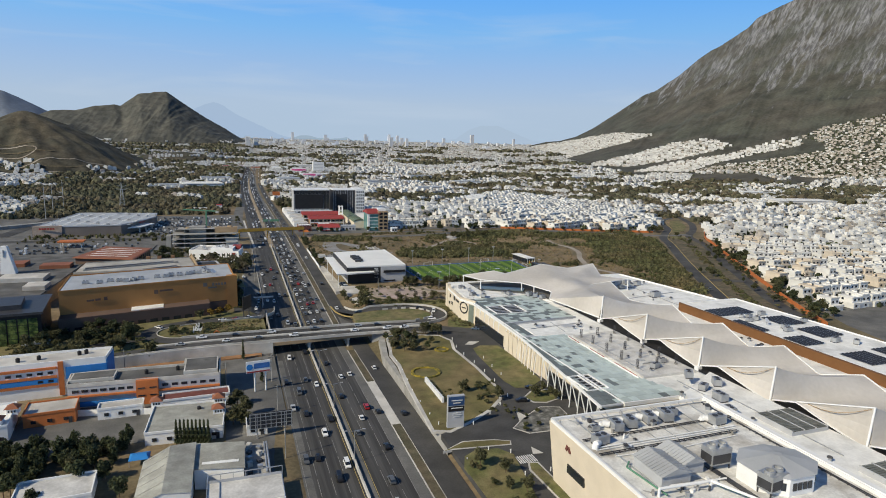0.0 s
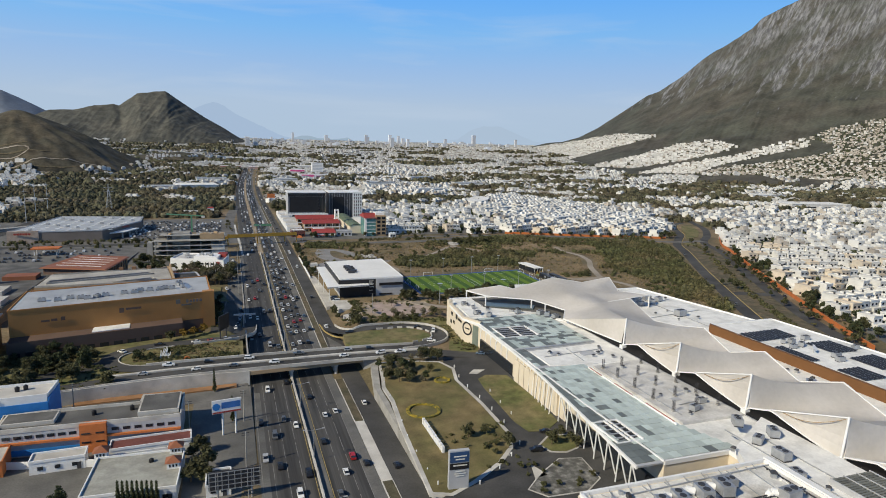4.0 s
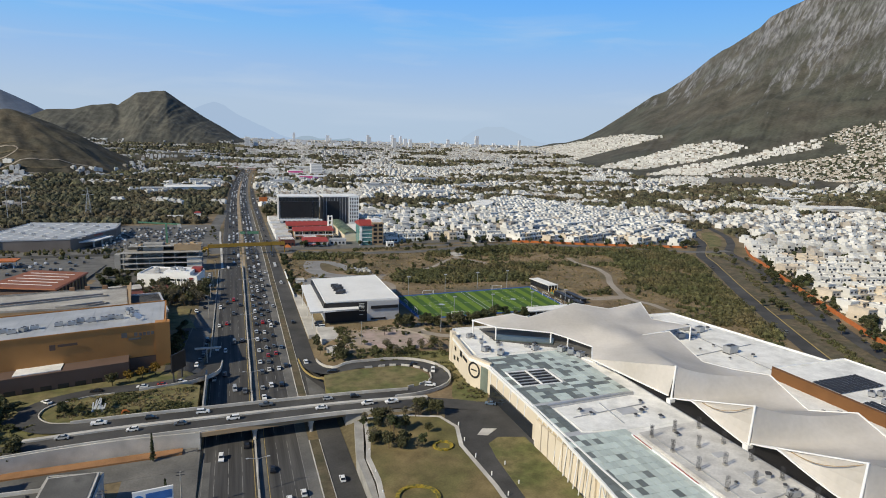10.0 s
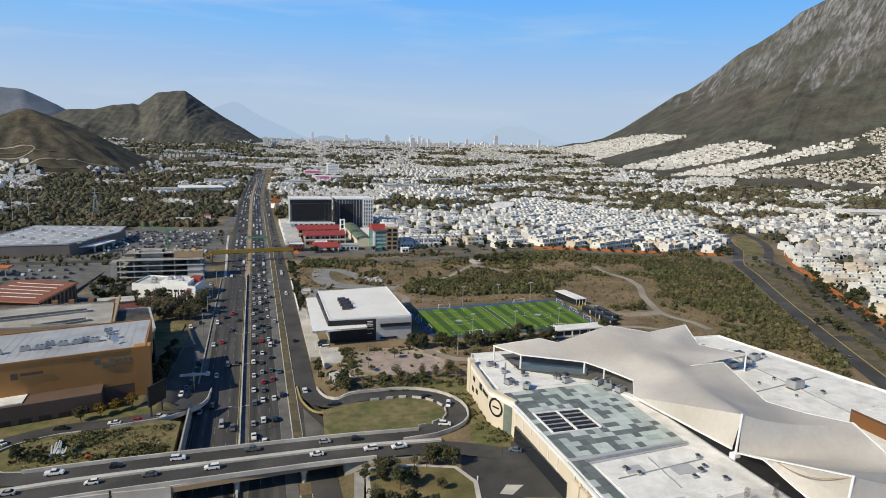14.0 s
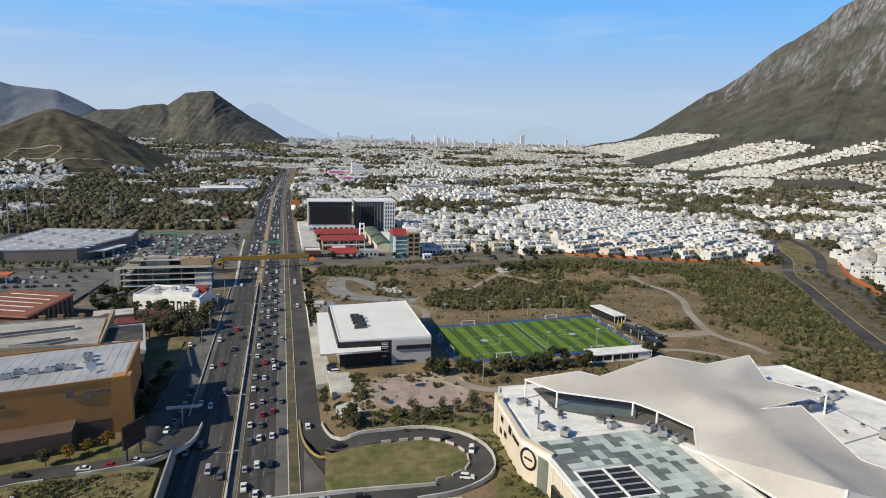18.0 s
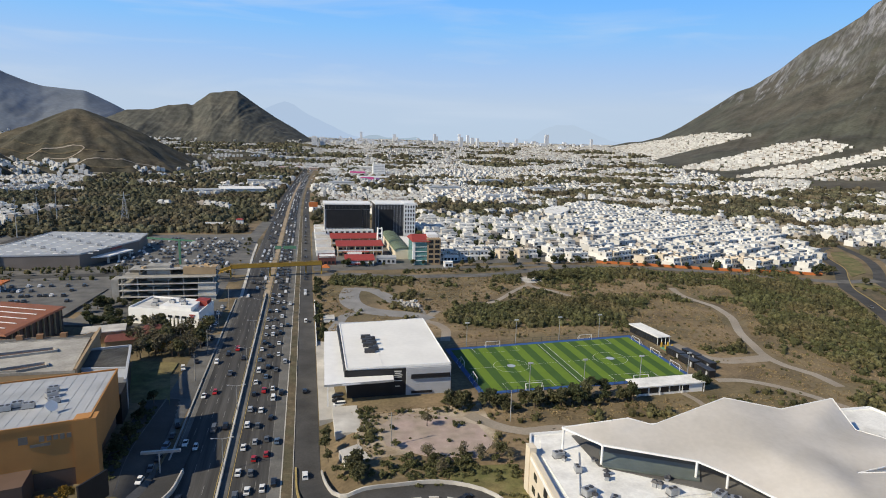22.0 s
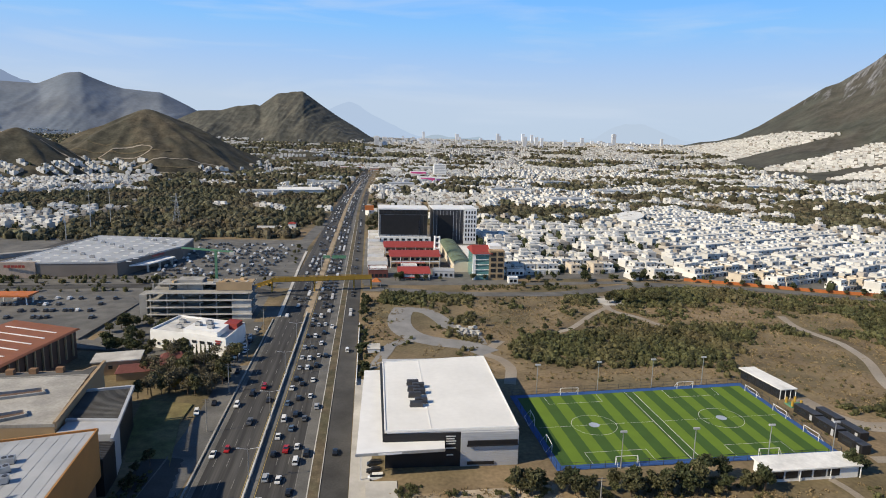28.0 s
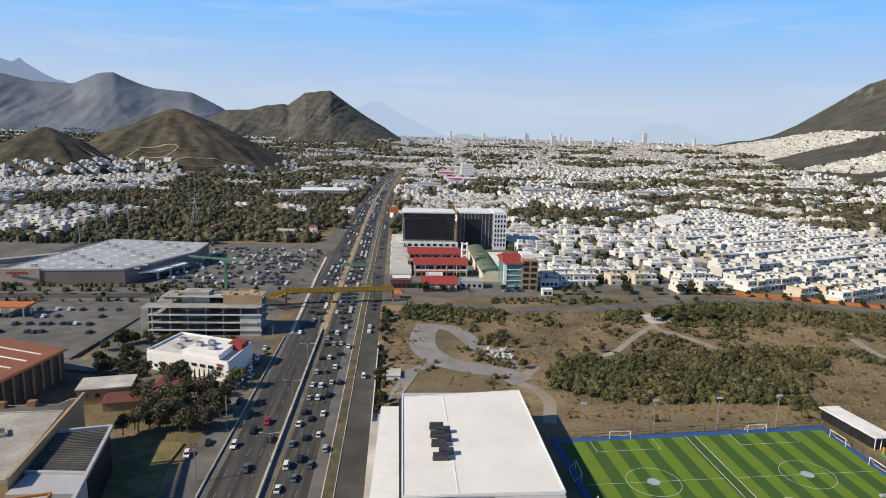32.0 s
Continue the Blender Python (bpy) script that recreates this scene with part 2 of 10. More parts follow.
MARK = material("road marking", (0.62, 0.62, 0.60), 0.8, var=0.2, scale=0.6)
WORN_MARK = material("worn road marking", (0.21, 0.205, 0.195), 0.85, var=0.35, scale=0.8)
MARK_Y = material("yellow marking", (0.36, 0.275, 0.11), 0.8, var=0.2, scale=0.6)
LEAF = material("tree foliage", (0.105, 0.104, 0.052), 0.8, var=0.3, scale=0.12, fine=1.0, bump=0, island=0.45)
LEAF_DARK = material("dark foliage", (0.066, 0.078, 0.037), 0.8, var=0.3, scale=0.12, fine=1.0, bump=0, island=0.45)
LEAF_BARE = material("dry twigs and thin leaves", (0.125, 0.11, 0.070), 0.85, var=0.3, scale=0.15, fine=1.0, bump=0, island=0.5)
LEAF_AUTUMN = material("autumn foliage", (0.22, 0.14, 0.03), 0.8, var=0.3, scale=0.12, fine=1.0, bump=0, island=0.4)
SCRUB = material("scrub foliage", (0.108, 0.112, 0.050), 0.85, var=0.35, scale=0.06, fine=1.0, bump=0, island=0.5, alt=(0.145, 0.12, 0.062), altscale=0.03, altmix=0.57)
VERGE = material("dry grassy verge", (0.135, 0.105, 0.068), 0.95, var=0.4, scale=0.3, fine=2.0, alt=(0.085, 0.078, 0.048), altscale=0.12)
WASTE = material("pale waste ground", (0.43, 0.37, 0.30), 0.95, var=0.25, scale=0.15, fine=1.5, alt=(0.24, 0.175, 0.10), altscale=0.07, altmix=0.52)
DRY_GRASS = material("dry grass", (0.235, 0.178, 0.10), 0.9, var=0.3, scale=0.1, bump=0, island=0.35)
WOODS = material("far woods", (0.112, 0.111, 0.067), 0.85, var=0.4, scale=0.02, fine=0.2, bump=0, island=0.6, alt=(0.15, 0.122, 0.08), altscale=0.012, altmix=0.56)
BARK = material("bark", (0.12, 0.085, 0.06), 0.9, var=0.3, scale=1.0)
HILL = material("dry grass and scrub hill", (0.076, 0.077, 0.067), 0.95, var=0.4, scale=0.03, fine=0.14, bump=0.8, alt=(0.104, 0.099, 0.083), altscale=0.009, altmix=0.58)
HILL_NEAR = material("dark scrub covered hill", (0.060, 0.057, 0.042), 0.95, var=0.5, scale=0.04, fine=0.2, bump=0.8, alt=(0.092, 0.076, 0.052), altscale=0.012, altmix=0.58)
# wall tone lifted and blued, with the haze painted in
HAZY = material("haze-tinted far wall", (0.62, 0.65, 0.70), 0.9, var=0.1, scale=0.02, island=0.2)
# blue-grey of the air's haze is put into this base colour
HILL_FAR = material("haze-tinted far hill", (0.145, 0.177, 0.222), 0.95, var=0.2, scale=0.004, fine=0.05, bump=0.6, alt=(0.165, 0.192, 0.232), altscale=0.003)


def mountain_material():
    """Scrub below, bare grey limestone ribs leaning down the slope towards the ridge."""
    m = material("limestone mountain", (0.064, 0.067, 0.053), 0.95, var=0.45, scale=0.011, fine=0.09, bump=1.0, alt=(0.078, 0.072, 0.058), altscale=0.004)
    t, n = m.node_tree, m.node_tree.nodes
    b = n["Principled BSDF"]
    src = b.inputs["Base Color"].links[0].from_socket
    geo = n.new("ShaderNodeNewGeometry")
    sep = n.new("ShaderNodeSeparateXYZ")
    t.links.new(geo.outputs["Position"], sep.inputs[0])

    def calc(op, a, c):
        x = n.new("ShaderNodeMath")
        x.operation = op
        for sock, v in zip(x.inputs, (a, c)):
            if hasattr(v, "is_output"):
                t.links.new(v, sock)
            else:
                sock.default_value = v
        return x.outputs[0]

    dx, dy = calc("ADD", sep.outputs[0], 30.0), calc("SUBTRACT", sep.outputs[1], 5.0)
    bearing = calc("ARCTAN2", dx, dy)
    out = calc("SQRT", calc("ADD", calc("MULTIPLY", dx, dx), calc("MULTIPLY", dy, dy)), 0.0)
    slant = calc("SUBTRACT", calc("MULTIPLY", bearing, 4000.0), calc("MULTIPLY", out, 0.17))

    def ribs(across, down, detail, rough, off):
        v = n.new("ShaderNodeCombineXYZ")
        t.links.new(calc("MULTIPLY", slant, across), v.inputs[0])
        t.links.new(calc("MULTIPLY", out, down), v.inputs[1])
        v.inputs[2].default_value = off
        x = n.new("ShaderNodeTexNoise")
        x.inputs["Scale"].default_value, x.inputs["Detail"].default_value, x.inputs["Roughness"].default_value = 1.0, detail, rough
        t.links.new(v.outputs[0], x.inputs["Vector"])
        return x.outputs[0]

    def ramp(src_, lo, hi, to_lo=0.0, to_hi=1.0):
        x = n.new("ShaderNodeMapRange")
        for k, v in enumerate((lo, hi, to_lo, to_hi)):
            x.inputs[k + 1].default_value = v
        t.links.new(src_, x.inputs[0])
        return x.outputs[0]

    up = ramp(sep.outputs[2], 240, 560, -0.22, 0.10)
    bare = ramp(calc("ADD", ribs(0.020, 0.0040, 9, 0.58, 1.0), up), 0.46, 0.53)
    fine = ramp(ribs(0.075, 0.012, 8, 0.62, 4.0), 0.40, 0.60)
    belt = ramp(ribs(0.0032, 0.0018, 5, 0.55, 12.0), 0.40, 0.56, 0.2, 1.0)
    patch = calc("MULTIPLY", calc("MULTIPLY", bare, belt), ramp(ribs(0.042, 0.007, 8, 0.62, 8.0), 0.41, 0.51, 0.1, 1.0))
    stone = n.new("ShaderNodeMix")
    stone.data_type = "RGBA"
    stone.inputs[6].default_value, stone.inputs[7].default_value = (0.085, 0.085, 0.088, 1), (0.245, 0.247, 0.255, 1)
    t.links.new(fine, stone.inputs[0])
    mix = n.new("ShaderNodeMix")
    mix.data_type = "RGBA"
    t.links.new(patch, mix.inputs[0])
    t.links.new(src, mix.inputs[6])
    t.links.new(stone.outputs[2], mix.inputs[7])
    t.links.new(mix.outputs[2], b.inputs["Base Color"])
    return m


MOUNTAIN = mountain_material()


def let_light_through(m, share):
    """Thin cloth and leaves: part of the light that falls on it comes out at the other side."""
    t, n = m.node_tree, m.node_tree.nodes
    thin, mix = n.new("ShaderNodeBsdfTranslucent"), n.new("ShaderNodeMixShader")
    t.links.new(n["Principled BSDF"].inputs["Base Color"].links[0].from_socket, thin.inputs[0])
    mix.inputs[0].default_value = share
    t.links.new(n["Principled BSDF"].outputs[0], mix.inputs[1])
    t.links.new(thin.outputs[0], mix.inputs[2])
    t.links.new(mix.outputs[0], n["Material Output"].inputs[0])


let_light_through(MEMBRANE, 0.3)
for leafy in (LEAF, LEAF_DARK, LEAF_AUTUMN, SCRUB, WOODS):
    let_light_through(leafy, 0.3)


# ---- mesh helpers ----
class Mesh:
    """Collects vertices and faces of one mesh."""

    def __init__(self):
        self.v, self.f = [], []

    def face(self, *pts):
        k = len(self.v)
        self.v += [tuple(p) for p in pts]
        self.f.append(tuple(range(k, k + len(pts))))
        return self

    def box(self, x0, y0, z0, x1, y1, z1):
        k = len(self.v)
        self.v += [(x, y, z) for z in (z0, z1) for x, y in ((x0, y0), (x1, y0), (x1, y1), (x0, y1))]
        self.f += [tuple(k + i for i in q) for q in ((3, 2, 1, 0), (4, 5, 6, 7), (0, 1, 5, 4), (1, 2, 6, 5), (2, 3, 7, 6), (3, 0, 4, 7))]
        return self

    def cbox(self, x, y, z, sx, sy, sz):
        return self.box(x - sx / 2, y - sy / 2, z, x + sx / 2, y + sy / 2, z + sz)

    def rbox(self, x, y, z, sx, sy, sz, deg):
        """A box turned about the vertical."""
        c, s = math.cos(radians(deg)), math.sin(radians(deg))
        return self.prism([(x + c * a - s * b, y + s * a + c * b) for a, b in ((-sx / 2, -sy / 2), (sx / 2, -sy / 2), (sx / 2, sy / 2), (-sx / 2, sy / 2))], z, z + sz)

    def prism(self, pts, z0, z1, top=None):
        """An upright prism; top: another outline for the upper face."""
        k, n = len(self.v), len(pts)
        self.v += [(p[0], p[1], z0) for p in pts] + [(p[0], p[1], z1) for p in (top or pts)]
        self.f += [tuple(range(k + n - 1, k - 1, -1)), tuple(range(k + n, k + 2 * n))]
        self.f += [(k + i, k + (i + 1) % n, k + n + (i + 1) % n, k + n + i) for i in range(n)]
        return self

    def bar(self, a, b, w, h=None):
        """A square bar from a to b."""
        a, b, h = Vector(a), Vector(b), h or w
        d = (b - a).normalized()
        side = d.cross(Vector((0, 0, 1)))
        side = side.normalized() if side.length > 1e-3 else Vector((1, 0, 0))
        up = side.cross(d)
        k = len(self.v)
        self.v += [tuple(p + side * i * w / 2 + up * j * h / 2) for p in (a, b) for i, j in ((-1, -1), (1, -1), (1, 1), (-1, 1))]
        self.f += [tuple(k + i for i in q) for q in ((3, 2, 1, 0), (4, 5, 6, 7), (0, 1, 5, 4), (1, 2, 6, 5), (2, 3, 7, 6), (3, 0, 4, 7))]
        return self

    def tube(self, a, b, r, r2=None, n=8):
        a, b, r2 = Vector(a), Vector(b), r if r2 is None else r2
        d = (b - a).normalized()
        side = d.orthogonal().normalized()
        up = d.cross(side)
        k = len(self.v)
        for p, q in ((a, r), (b, r2)):
            self.v += [tuple(p + q * (side * math.cos(2 * math.pi * i / n) + up * math.sin(2 * math.pi * i / n))) for i in range(n)]
        self.f += [tuple(range(k + n - 1, k - 1, -1)), tuple(range(k + n, k + 2 * n))]
        self.f += [(k + i, k + (i + 1) % n, k + n + (i + 1) % n, k + n + i) for i in range(n)]
        return self

    def ring(self, x, y, z, r0, r1, h, n=40):
        k = len(self.v)
        for i in range(n):
            c, s = math.cos(2 * math.pi * i / n), math.sin(2 * math.pi * i / n)
            self.v += [(x + r0 * c, y + r0 * s, z), (x + r1 * c, y + r1 * s, z), (x + r1 * c, y + r1 * s, z + h), (x + r0 * c, y + r0 * s, z + h)]
        for i in range(n):
            a, b = k + 4 * i, k + 4 * ((i + 1) % n)
            self.f += [(a + 1, b + 1, b + 2, a + 2), (a + 2, b + 2, b + 3, a + 3), (a + 3, b + 3, b, a)]
        return self

    def data(self, name):
        me = bpy.data.meshes.new(name)
        me.from_pydata(self.v, [], self.f)
        me.update()
        return me


def part(name, mesh, mat, parent=None, label="", smooth=False):
    me = mesh.data(name) if isinstance(mesh, Mesh) else mesh
    if not me.materials:
        me.materials.append(mat)
    if smooth:
        me.polygons.foreach_set("use_smooth", [True] * len(me.polygons))
    ob = new(name, me)
    if parent:
        ob.parent = parent
    if label:
        ob["label"] = label
    return ob


def thing(name, label, category, group="", x=0.0, y=0.0, z=0.0, rz=0.0):
    ob = tagged(new(name), label, category, group)
    ob.matrix_basis = pose(x, y, z, 0, 0, rz)
    return ob


def structure(name, mesh, mat, label, category, smooth=False):
    return tagged(part(name, mesh, mat, None, "", smooth), label, category, "", "structure")


def stuff(name, mesh, mat, label, category):
    return tagged(part(name, mesh, mat), label, category, "", "stuff")


def np_mesh(name, verts, quads):
    """A mesh from arrays of places and of four-cornered faces."""
    me = bpy.data.meshes.new(name)
    verts, quads = np.asarray(verts, np.float32).reshape(-1, 3), np.asarray(quads, np.int32).reshape(-1, 4)
    me.vertices.add(len(verts))
    me.vertices.foreach_set("co", verts.ravel())
    me.loops.add(quads.size)
    me.loops.foreach_set("vertex_index", quads.ravel())
    me.polygons.add(len(quads))
    me.polygons.foreach_set("loop_start", np.arange(0, quads.size, 4, dtype=np.int32))
    me.update(calc_edges=True)
    me.polygons.foreach_set("use_smooth", [False] * len(quads))
    return me


def np_boxes(name, rows):
    """Many upright boxes: x, y, z, length, width, height, turn in radians."""
    r = np.asarray(rows, float)
    c, s = np.cos(r[:, 6]), np.sin(r[:, 6])
    out = np.empty((len(r), 8, 3))
    for k, (i, j, h) in enumerate((i, j, h) for h in (0, 1) for i, j in ((-1, -1), (1, -1), (1, 1), (-1, 1))):
        a, b = i * r[:, 3] / 2, j * r[:, 4] / 2
        out[:, k] = np.stack([r[:, 0] + c * a - s * b, r[:, 1] + s * a + c * b, r[:, 2] + h * r[:, 5]], 1)
    q = np.array([(4, 5, 6, 7), (0, 1, 5, 4), (1, 2, 6, 5), (2, 3, 7, 6), (3, 0, 4, 7)])
    return np_mesh(name, out, (np.arange(len(r))[:, None, None] * 8 + q[None]))


def np_leaves(name, blobs, per, size, gen):
    """Foliage: for each blob (x, y, z, radius across, radius up) a number of small, randomly turned leaf sprays near its skin."""
    b = np.repeat(np.asarray(blobs, float), per, 0)
    d = gen.normal(size=(len(b), 3))
    d /= np.linalg.norm(d, axis=1, keepdims=True)
    rad = gen.uniform(0.55, 1.05, (len(b), 1))
    p = b[:, :3] + d * rad * b[:, [3, 3, 4]]
    u = gen.normal(size=(len(b), 3))
    u /= np.linalg.norm(u, axis=1, keepdims=True)
    w = np.cross(u, d + 0.6 * gen.normal(size=(len(b), 3)))
    w /= np.linalg.norm(w, axis=1, keepdims=True) + 1e-9
    s = size * gen.uniform(0.6, 1.4, (len(b), 1)) * (b[:, [3]] / b[:, [3]].mean()) ** 0.4
    corners = np.stack([p - u * s, p + w * s * 0.6, p + u * s, p - w * s * 0.6], 1)
    return np_mesh(name, corners, np.arange(len(b) * 4))


# ---- the lie of the land ----
HWY_Y, HWY_Z = (-200, 3, 221, 266, 303, 403, 573, 9000), (-3, -3, -4, -4.9, -4.5, -2.4, 0, 0)


def hwy(y):
    return float(np.interp(y, HWY_Y, HWY_Z))


def ease(a, b, v):
    s = min(1.0, max(0.0, (v - a) / (b - a)))
    return s * s * (3 - 2 * s)


def valley(x, y):
    return 86 * ease(1200, 5200, math.hypot(x, y - 100)) * 1.35


def ramp_foot(x):
    """Where the wall of the western bridge ramp stands."""
    return float(np.interp(x, (-180, -100, -80, -58, -36, -15.3), (230, 252.8, 258.8, 262.8, 264.8, 265.2)))


def land(x, y):
    h, far = hwy(y), valley(x, y)
    if -15.2 <= x <= 26.5:
        return h - 0.08 + far
    if x > 26.5:
        s = ease(26.5, 37, x)
        return h * (1 - s) + far
    side = -4.0 + 4.0 * ease(ramp_foot(x) + 2.5, ramp_foot(x) + 8.0, y) if y < ramp_foot(x) + 8 else (0.0 if y < 330 else hwy(y) * ease(330, 420, y))
    s = ease(-15.2, -24, x)
    return h * (1 - s) + side * s + far


heights = []


def polar_hill(name, eye, ridge, r0, r1, power, mat, label, rough, gully=0.3, nr=60, na=160, foot=-30.0, back=0.5, folds=26.0, lean=0.0012):
    """A mountain whose ridge stands at the distance r1 from eye, at (bearing, rise) pairs, and runs out at r0; spurs and gullies run down it."""
    az = np.radians(np.linspace(ridge[0][0], ridge[-1][0], na))
    el = np.interp(az, np.radians([p[0] for p in ridge]), [p[1] for p in ridge])
    el = np.convolve(np.pad(el, 1, "edge"), np.ones(3) / 3, "valid")

    def height(x, y):
        a, r = math.atan2(x - eye[0], y - eye[1]), math.hypot(x - eye[0], y - eye[1])
        s = (r - r0) / (r1 - r0)
        if s < 0 or a < az[0] or a > az[-1]:
            return -1.0
        top = eye[2] + r1 * float(np.interp(a, az, el))
        p = s ** power if s <= 1 else 1 - (s - 1) * 3.0
        n1 = noise.fractal(Vector((x, y, 0)) * 0.0016, 1.0, 2.0, 6)
        spur = noise.ridged_multi_fractal(Vector((a * folds - r * lean, r * 0.0007, 2.5)), 0.85, 2.1, 6, 1.0, 2.0) - 1.0
        rise = min(s * 1.6, 1.6 * max(1.02 - s, 0) + 0.12)
        return top * p + rough * top * (0.5 * n1 + gully * spur) * rise + foot * max(0, 1 - s * 8)

    heights.append(height)
    verts = np.empty((nr, na, 3))
    for i, s in enumerate(np.linspace(0, 1 + back * 0.25, nr)):
        r = r0 + (r1 - r0) * s
        for j in range(na):
            x, y = eye[0] + r * math.sin(az[j]), eye[1] + r * math.cos(az[j])
            verts[i, j] = x, y, height(x, y)
    i, j = np.meshgrid(np.arange(nr - 1), np.arange(na - 1), indexing="ij")
    k = i * na + j
    return structure(name, np_mesh(name, verts, np.stack([k, k + 1, k + na + 1, k + na], -1)), mat, label, "mountain", True)


def round_hill(name, cx, cy, h, rx, ry, mat, label, seed, n=70):
    """A free-standing hill."""
    def height(x, y):
        d = math.hypot((x - cx) / rx, (y - cy) / ry)
        if d > 1.2:
            return -1.0
        fold = noise.fractal(Vector((x, y, seed)) * 0.006, 1.0, 2.0, 5)
        z = h * (1.06 - math.sqrt(d * d * 1.12 + 0.0036)) / 1.0
        a = math.atan2(y - cy, x - cx)
        spur = noise.ridged_multi_fractal(Vector((math.cos(a) * 1.7, math.sin(a) * 1.7, d * 0.9 + seed)), 0.9, 2.1, 5, 1.0, 2.0) - 1.0
        return z + (fold * 0.06 + spur * 0.075) * h * min(1, d * 2.0) - 25 * ease(0.95, 1.2, d) + valley(x, y) * 0.8

    heights.append(height)
    verts = np.empty((n, n, 3))
    for i in range(n):
        for j in range(n):
            x, y = cx + (2.4 * i / (n - 1) - 1.2) * rx, cy + (2.4 * j / (n - 1) - 1.2) * ry
            verts[i, j] = x, y, height(x, y)
    i, j = np.meshgrid(np.arange(n - 1), np.arange(n - 1), indexing="ij")
    k = i * n + j
    return structure(name, np_mesh(name, verts, np.stack([k, k + n, k + n + 1, k + 1], -1)), mat, label, "hill", True)


def graded(a, b, lo, hi, step, grow):
    """Grid lines: even between lo and hi, wider and wider out to a and b."""
    mid = list(np.arange(lo, hi + 0.1, step))
    s, v, out = step, hi, []
    while v < b:
        s *= grow
        v += s
        out.append(min(v, b))
    s, v, low = step, lo, []
    while v > a:
        s *= grow
        v -= s
        low.append(max(v, a))
    return sorted(low) + mid + out


xs = sorted(set(graded(-4300, 4300, -156, 300, 6, 1.09) + [-15.3, -15.1, 26.4, 26.6]))
ys = sorted(set(graded(-400, 4850, 60, 600, 6, 1.08) + [263.6, 264.2]))
gv = [(x, y, land(x, y)) for y in ys for x in xs]
W = len(xs)
gq = [(j * W + i, j * W + i + 1, (j + 1) * W + i + 1, (j + 1) * W + i) for j in range(len(ys) - 1) for i in range(W - 1)]
structure("ground", np_mesh("ground", gv, gq), GROUND, "dry brown valley ground with patchy scrub", "ground", True)

polar_hill("mountain_east", (-30, 5, 84), [(24.5, -0.02), (26.5, 0.003), (28.35, 0.0113), (29.56, 0.013), (31.03, 0.0206), (32.46, 0.034), (34.78, 0.0618), (36.57, 0.0845), (37.47, 0.0902), (39.2, 0.1111), (40.85, 0.1361), (41.67, 0.1459), (42.28, 0.151), (43.28, 0.1627), (44.25, 0.1748), (44.79, 0.1871), (45.94, 0.1977), (47.05, 0.2072), (49, 0.222), (54, 0.26), (62, 0.30), (75, 0.28)],
           1500, 4250, 1.95, MOUNTAIN, "steep grey limestone mountain with dark scrub slopes", 0.11, 0.13, 190, 560, folds=46.0, lean=0.0021)
# western range carries its haze in the painted colour
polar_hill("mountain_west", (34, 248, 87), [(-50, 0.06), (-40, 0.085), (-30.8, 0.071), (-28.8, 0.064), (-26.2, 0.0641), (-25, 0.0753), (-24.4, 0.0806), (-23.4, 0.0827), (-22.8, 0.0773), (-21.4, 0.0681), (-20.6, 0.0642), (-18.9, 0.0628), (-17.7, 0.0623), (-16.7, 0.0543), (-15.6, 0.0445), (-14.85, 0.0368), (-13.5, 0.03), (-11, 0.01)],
           3450, 4400, 1.2, HILL_FAR, "haze-tinted blue-grey mountain range beyond the hills", 0.15, 0.32, 110, 260, folds=14.0, lean=0.0016)
polar_hill("hill_peak", (34, 248, 87), [(-18.5, -0.005), (-16.5, 0.025), (-14.84, 0.0377), (-13.08, 0.0389), (-11.65, 0.0458), (-10.21, 0.0502), (-9.73, 0.048), (-8.99, 0.0587), (-8.26, 0.0677), (-7.52, 0.0683), (-6.78, 0.0714), (-6.04, 0.0728), (-5.3, 0.0638), (-4.04, 0.0491), (-2.78, 0.035), (-1.24, 0.02), (0.06, 0.0056), (1.88, -0.0078), (2.9, -0.02)],
           3050, 3660, 1.1, HILL, "pointed hill covered in dry dark scrub", 0.20, 0.5, 130, 300, folds=13.0, lean=0.0016)
round_hill("hill_near", -512, 1833, 143, 300, 300, HILL_NEAR, "rounded hill with dry scrub and dirt tracks", 3.1, 130)
round_hill("hill_small", -672, 1560, 92, 165, 190, HILL_NEAR, "low dark hill covered with scrub", 8.7, 80)
round_hill("hill_low", -190, 2350, 30, 240, 160, HILL_NEAR, "low dark wooded rise among white houses", 5.2, 40)


# ---- roads ----
def curve(pts, step=3.0):
    """A smooth line through the points."""
    p = [Vector(q) for q in pts]
    p = [2 * p[0] - p[1], *p, 2 * p[-1] - p[-2]]
    out = []
    for a, b, c, d in zip(p, p[1:], p[2:], p[3:]):
        n = max(2, int((c - b).length / step))
        for i in range(n):
            s = i / n
            out.append(0.5 * (2 * b + (c - a) * s + (2 * a - 5 * b + 4 * c - d) * s * s + (3 * b - a - 3 * c + d) * s ** 3))
    return out + [p[-2]]


def ribbon(mesh, line, left, right, lift=0.0, zfun=None):
    """A strip along a line, from left to right of it in metres."""
    k = len(mesh.v)
    for i, p in enumerate(line):
        d = (line[min(i + 1, len(line) - 1)] - line[max(i - 1, 0)])
        n = Vector((d.y, -d.x, 0)).normalized()
        for o in (left, right):
            q = p + n * o
            z = zfun(q.x, q.y) if zfun else p.z
            mesh.v.append((q.x, q.y, z + lift))
    mesh.f += [(k + 2 * i, k + 2 * i + 1, k + 2 * i + 3, k + 2 * i + 2) for i in range(len(line) - 1)]
    return mesh


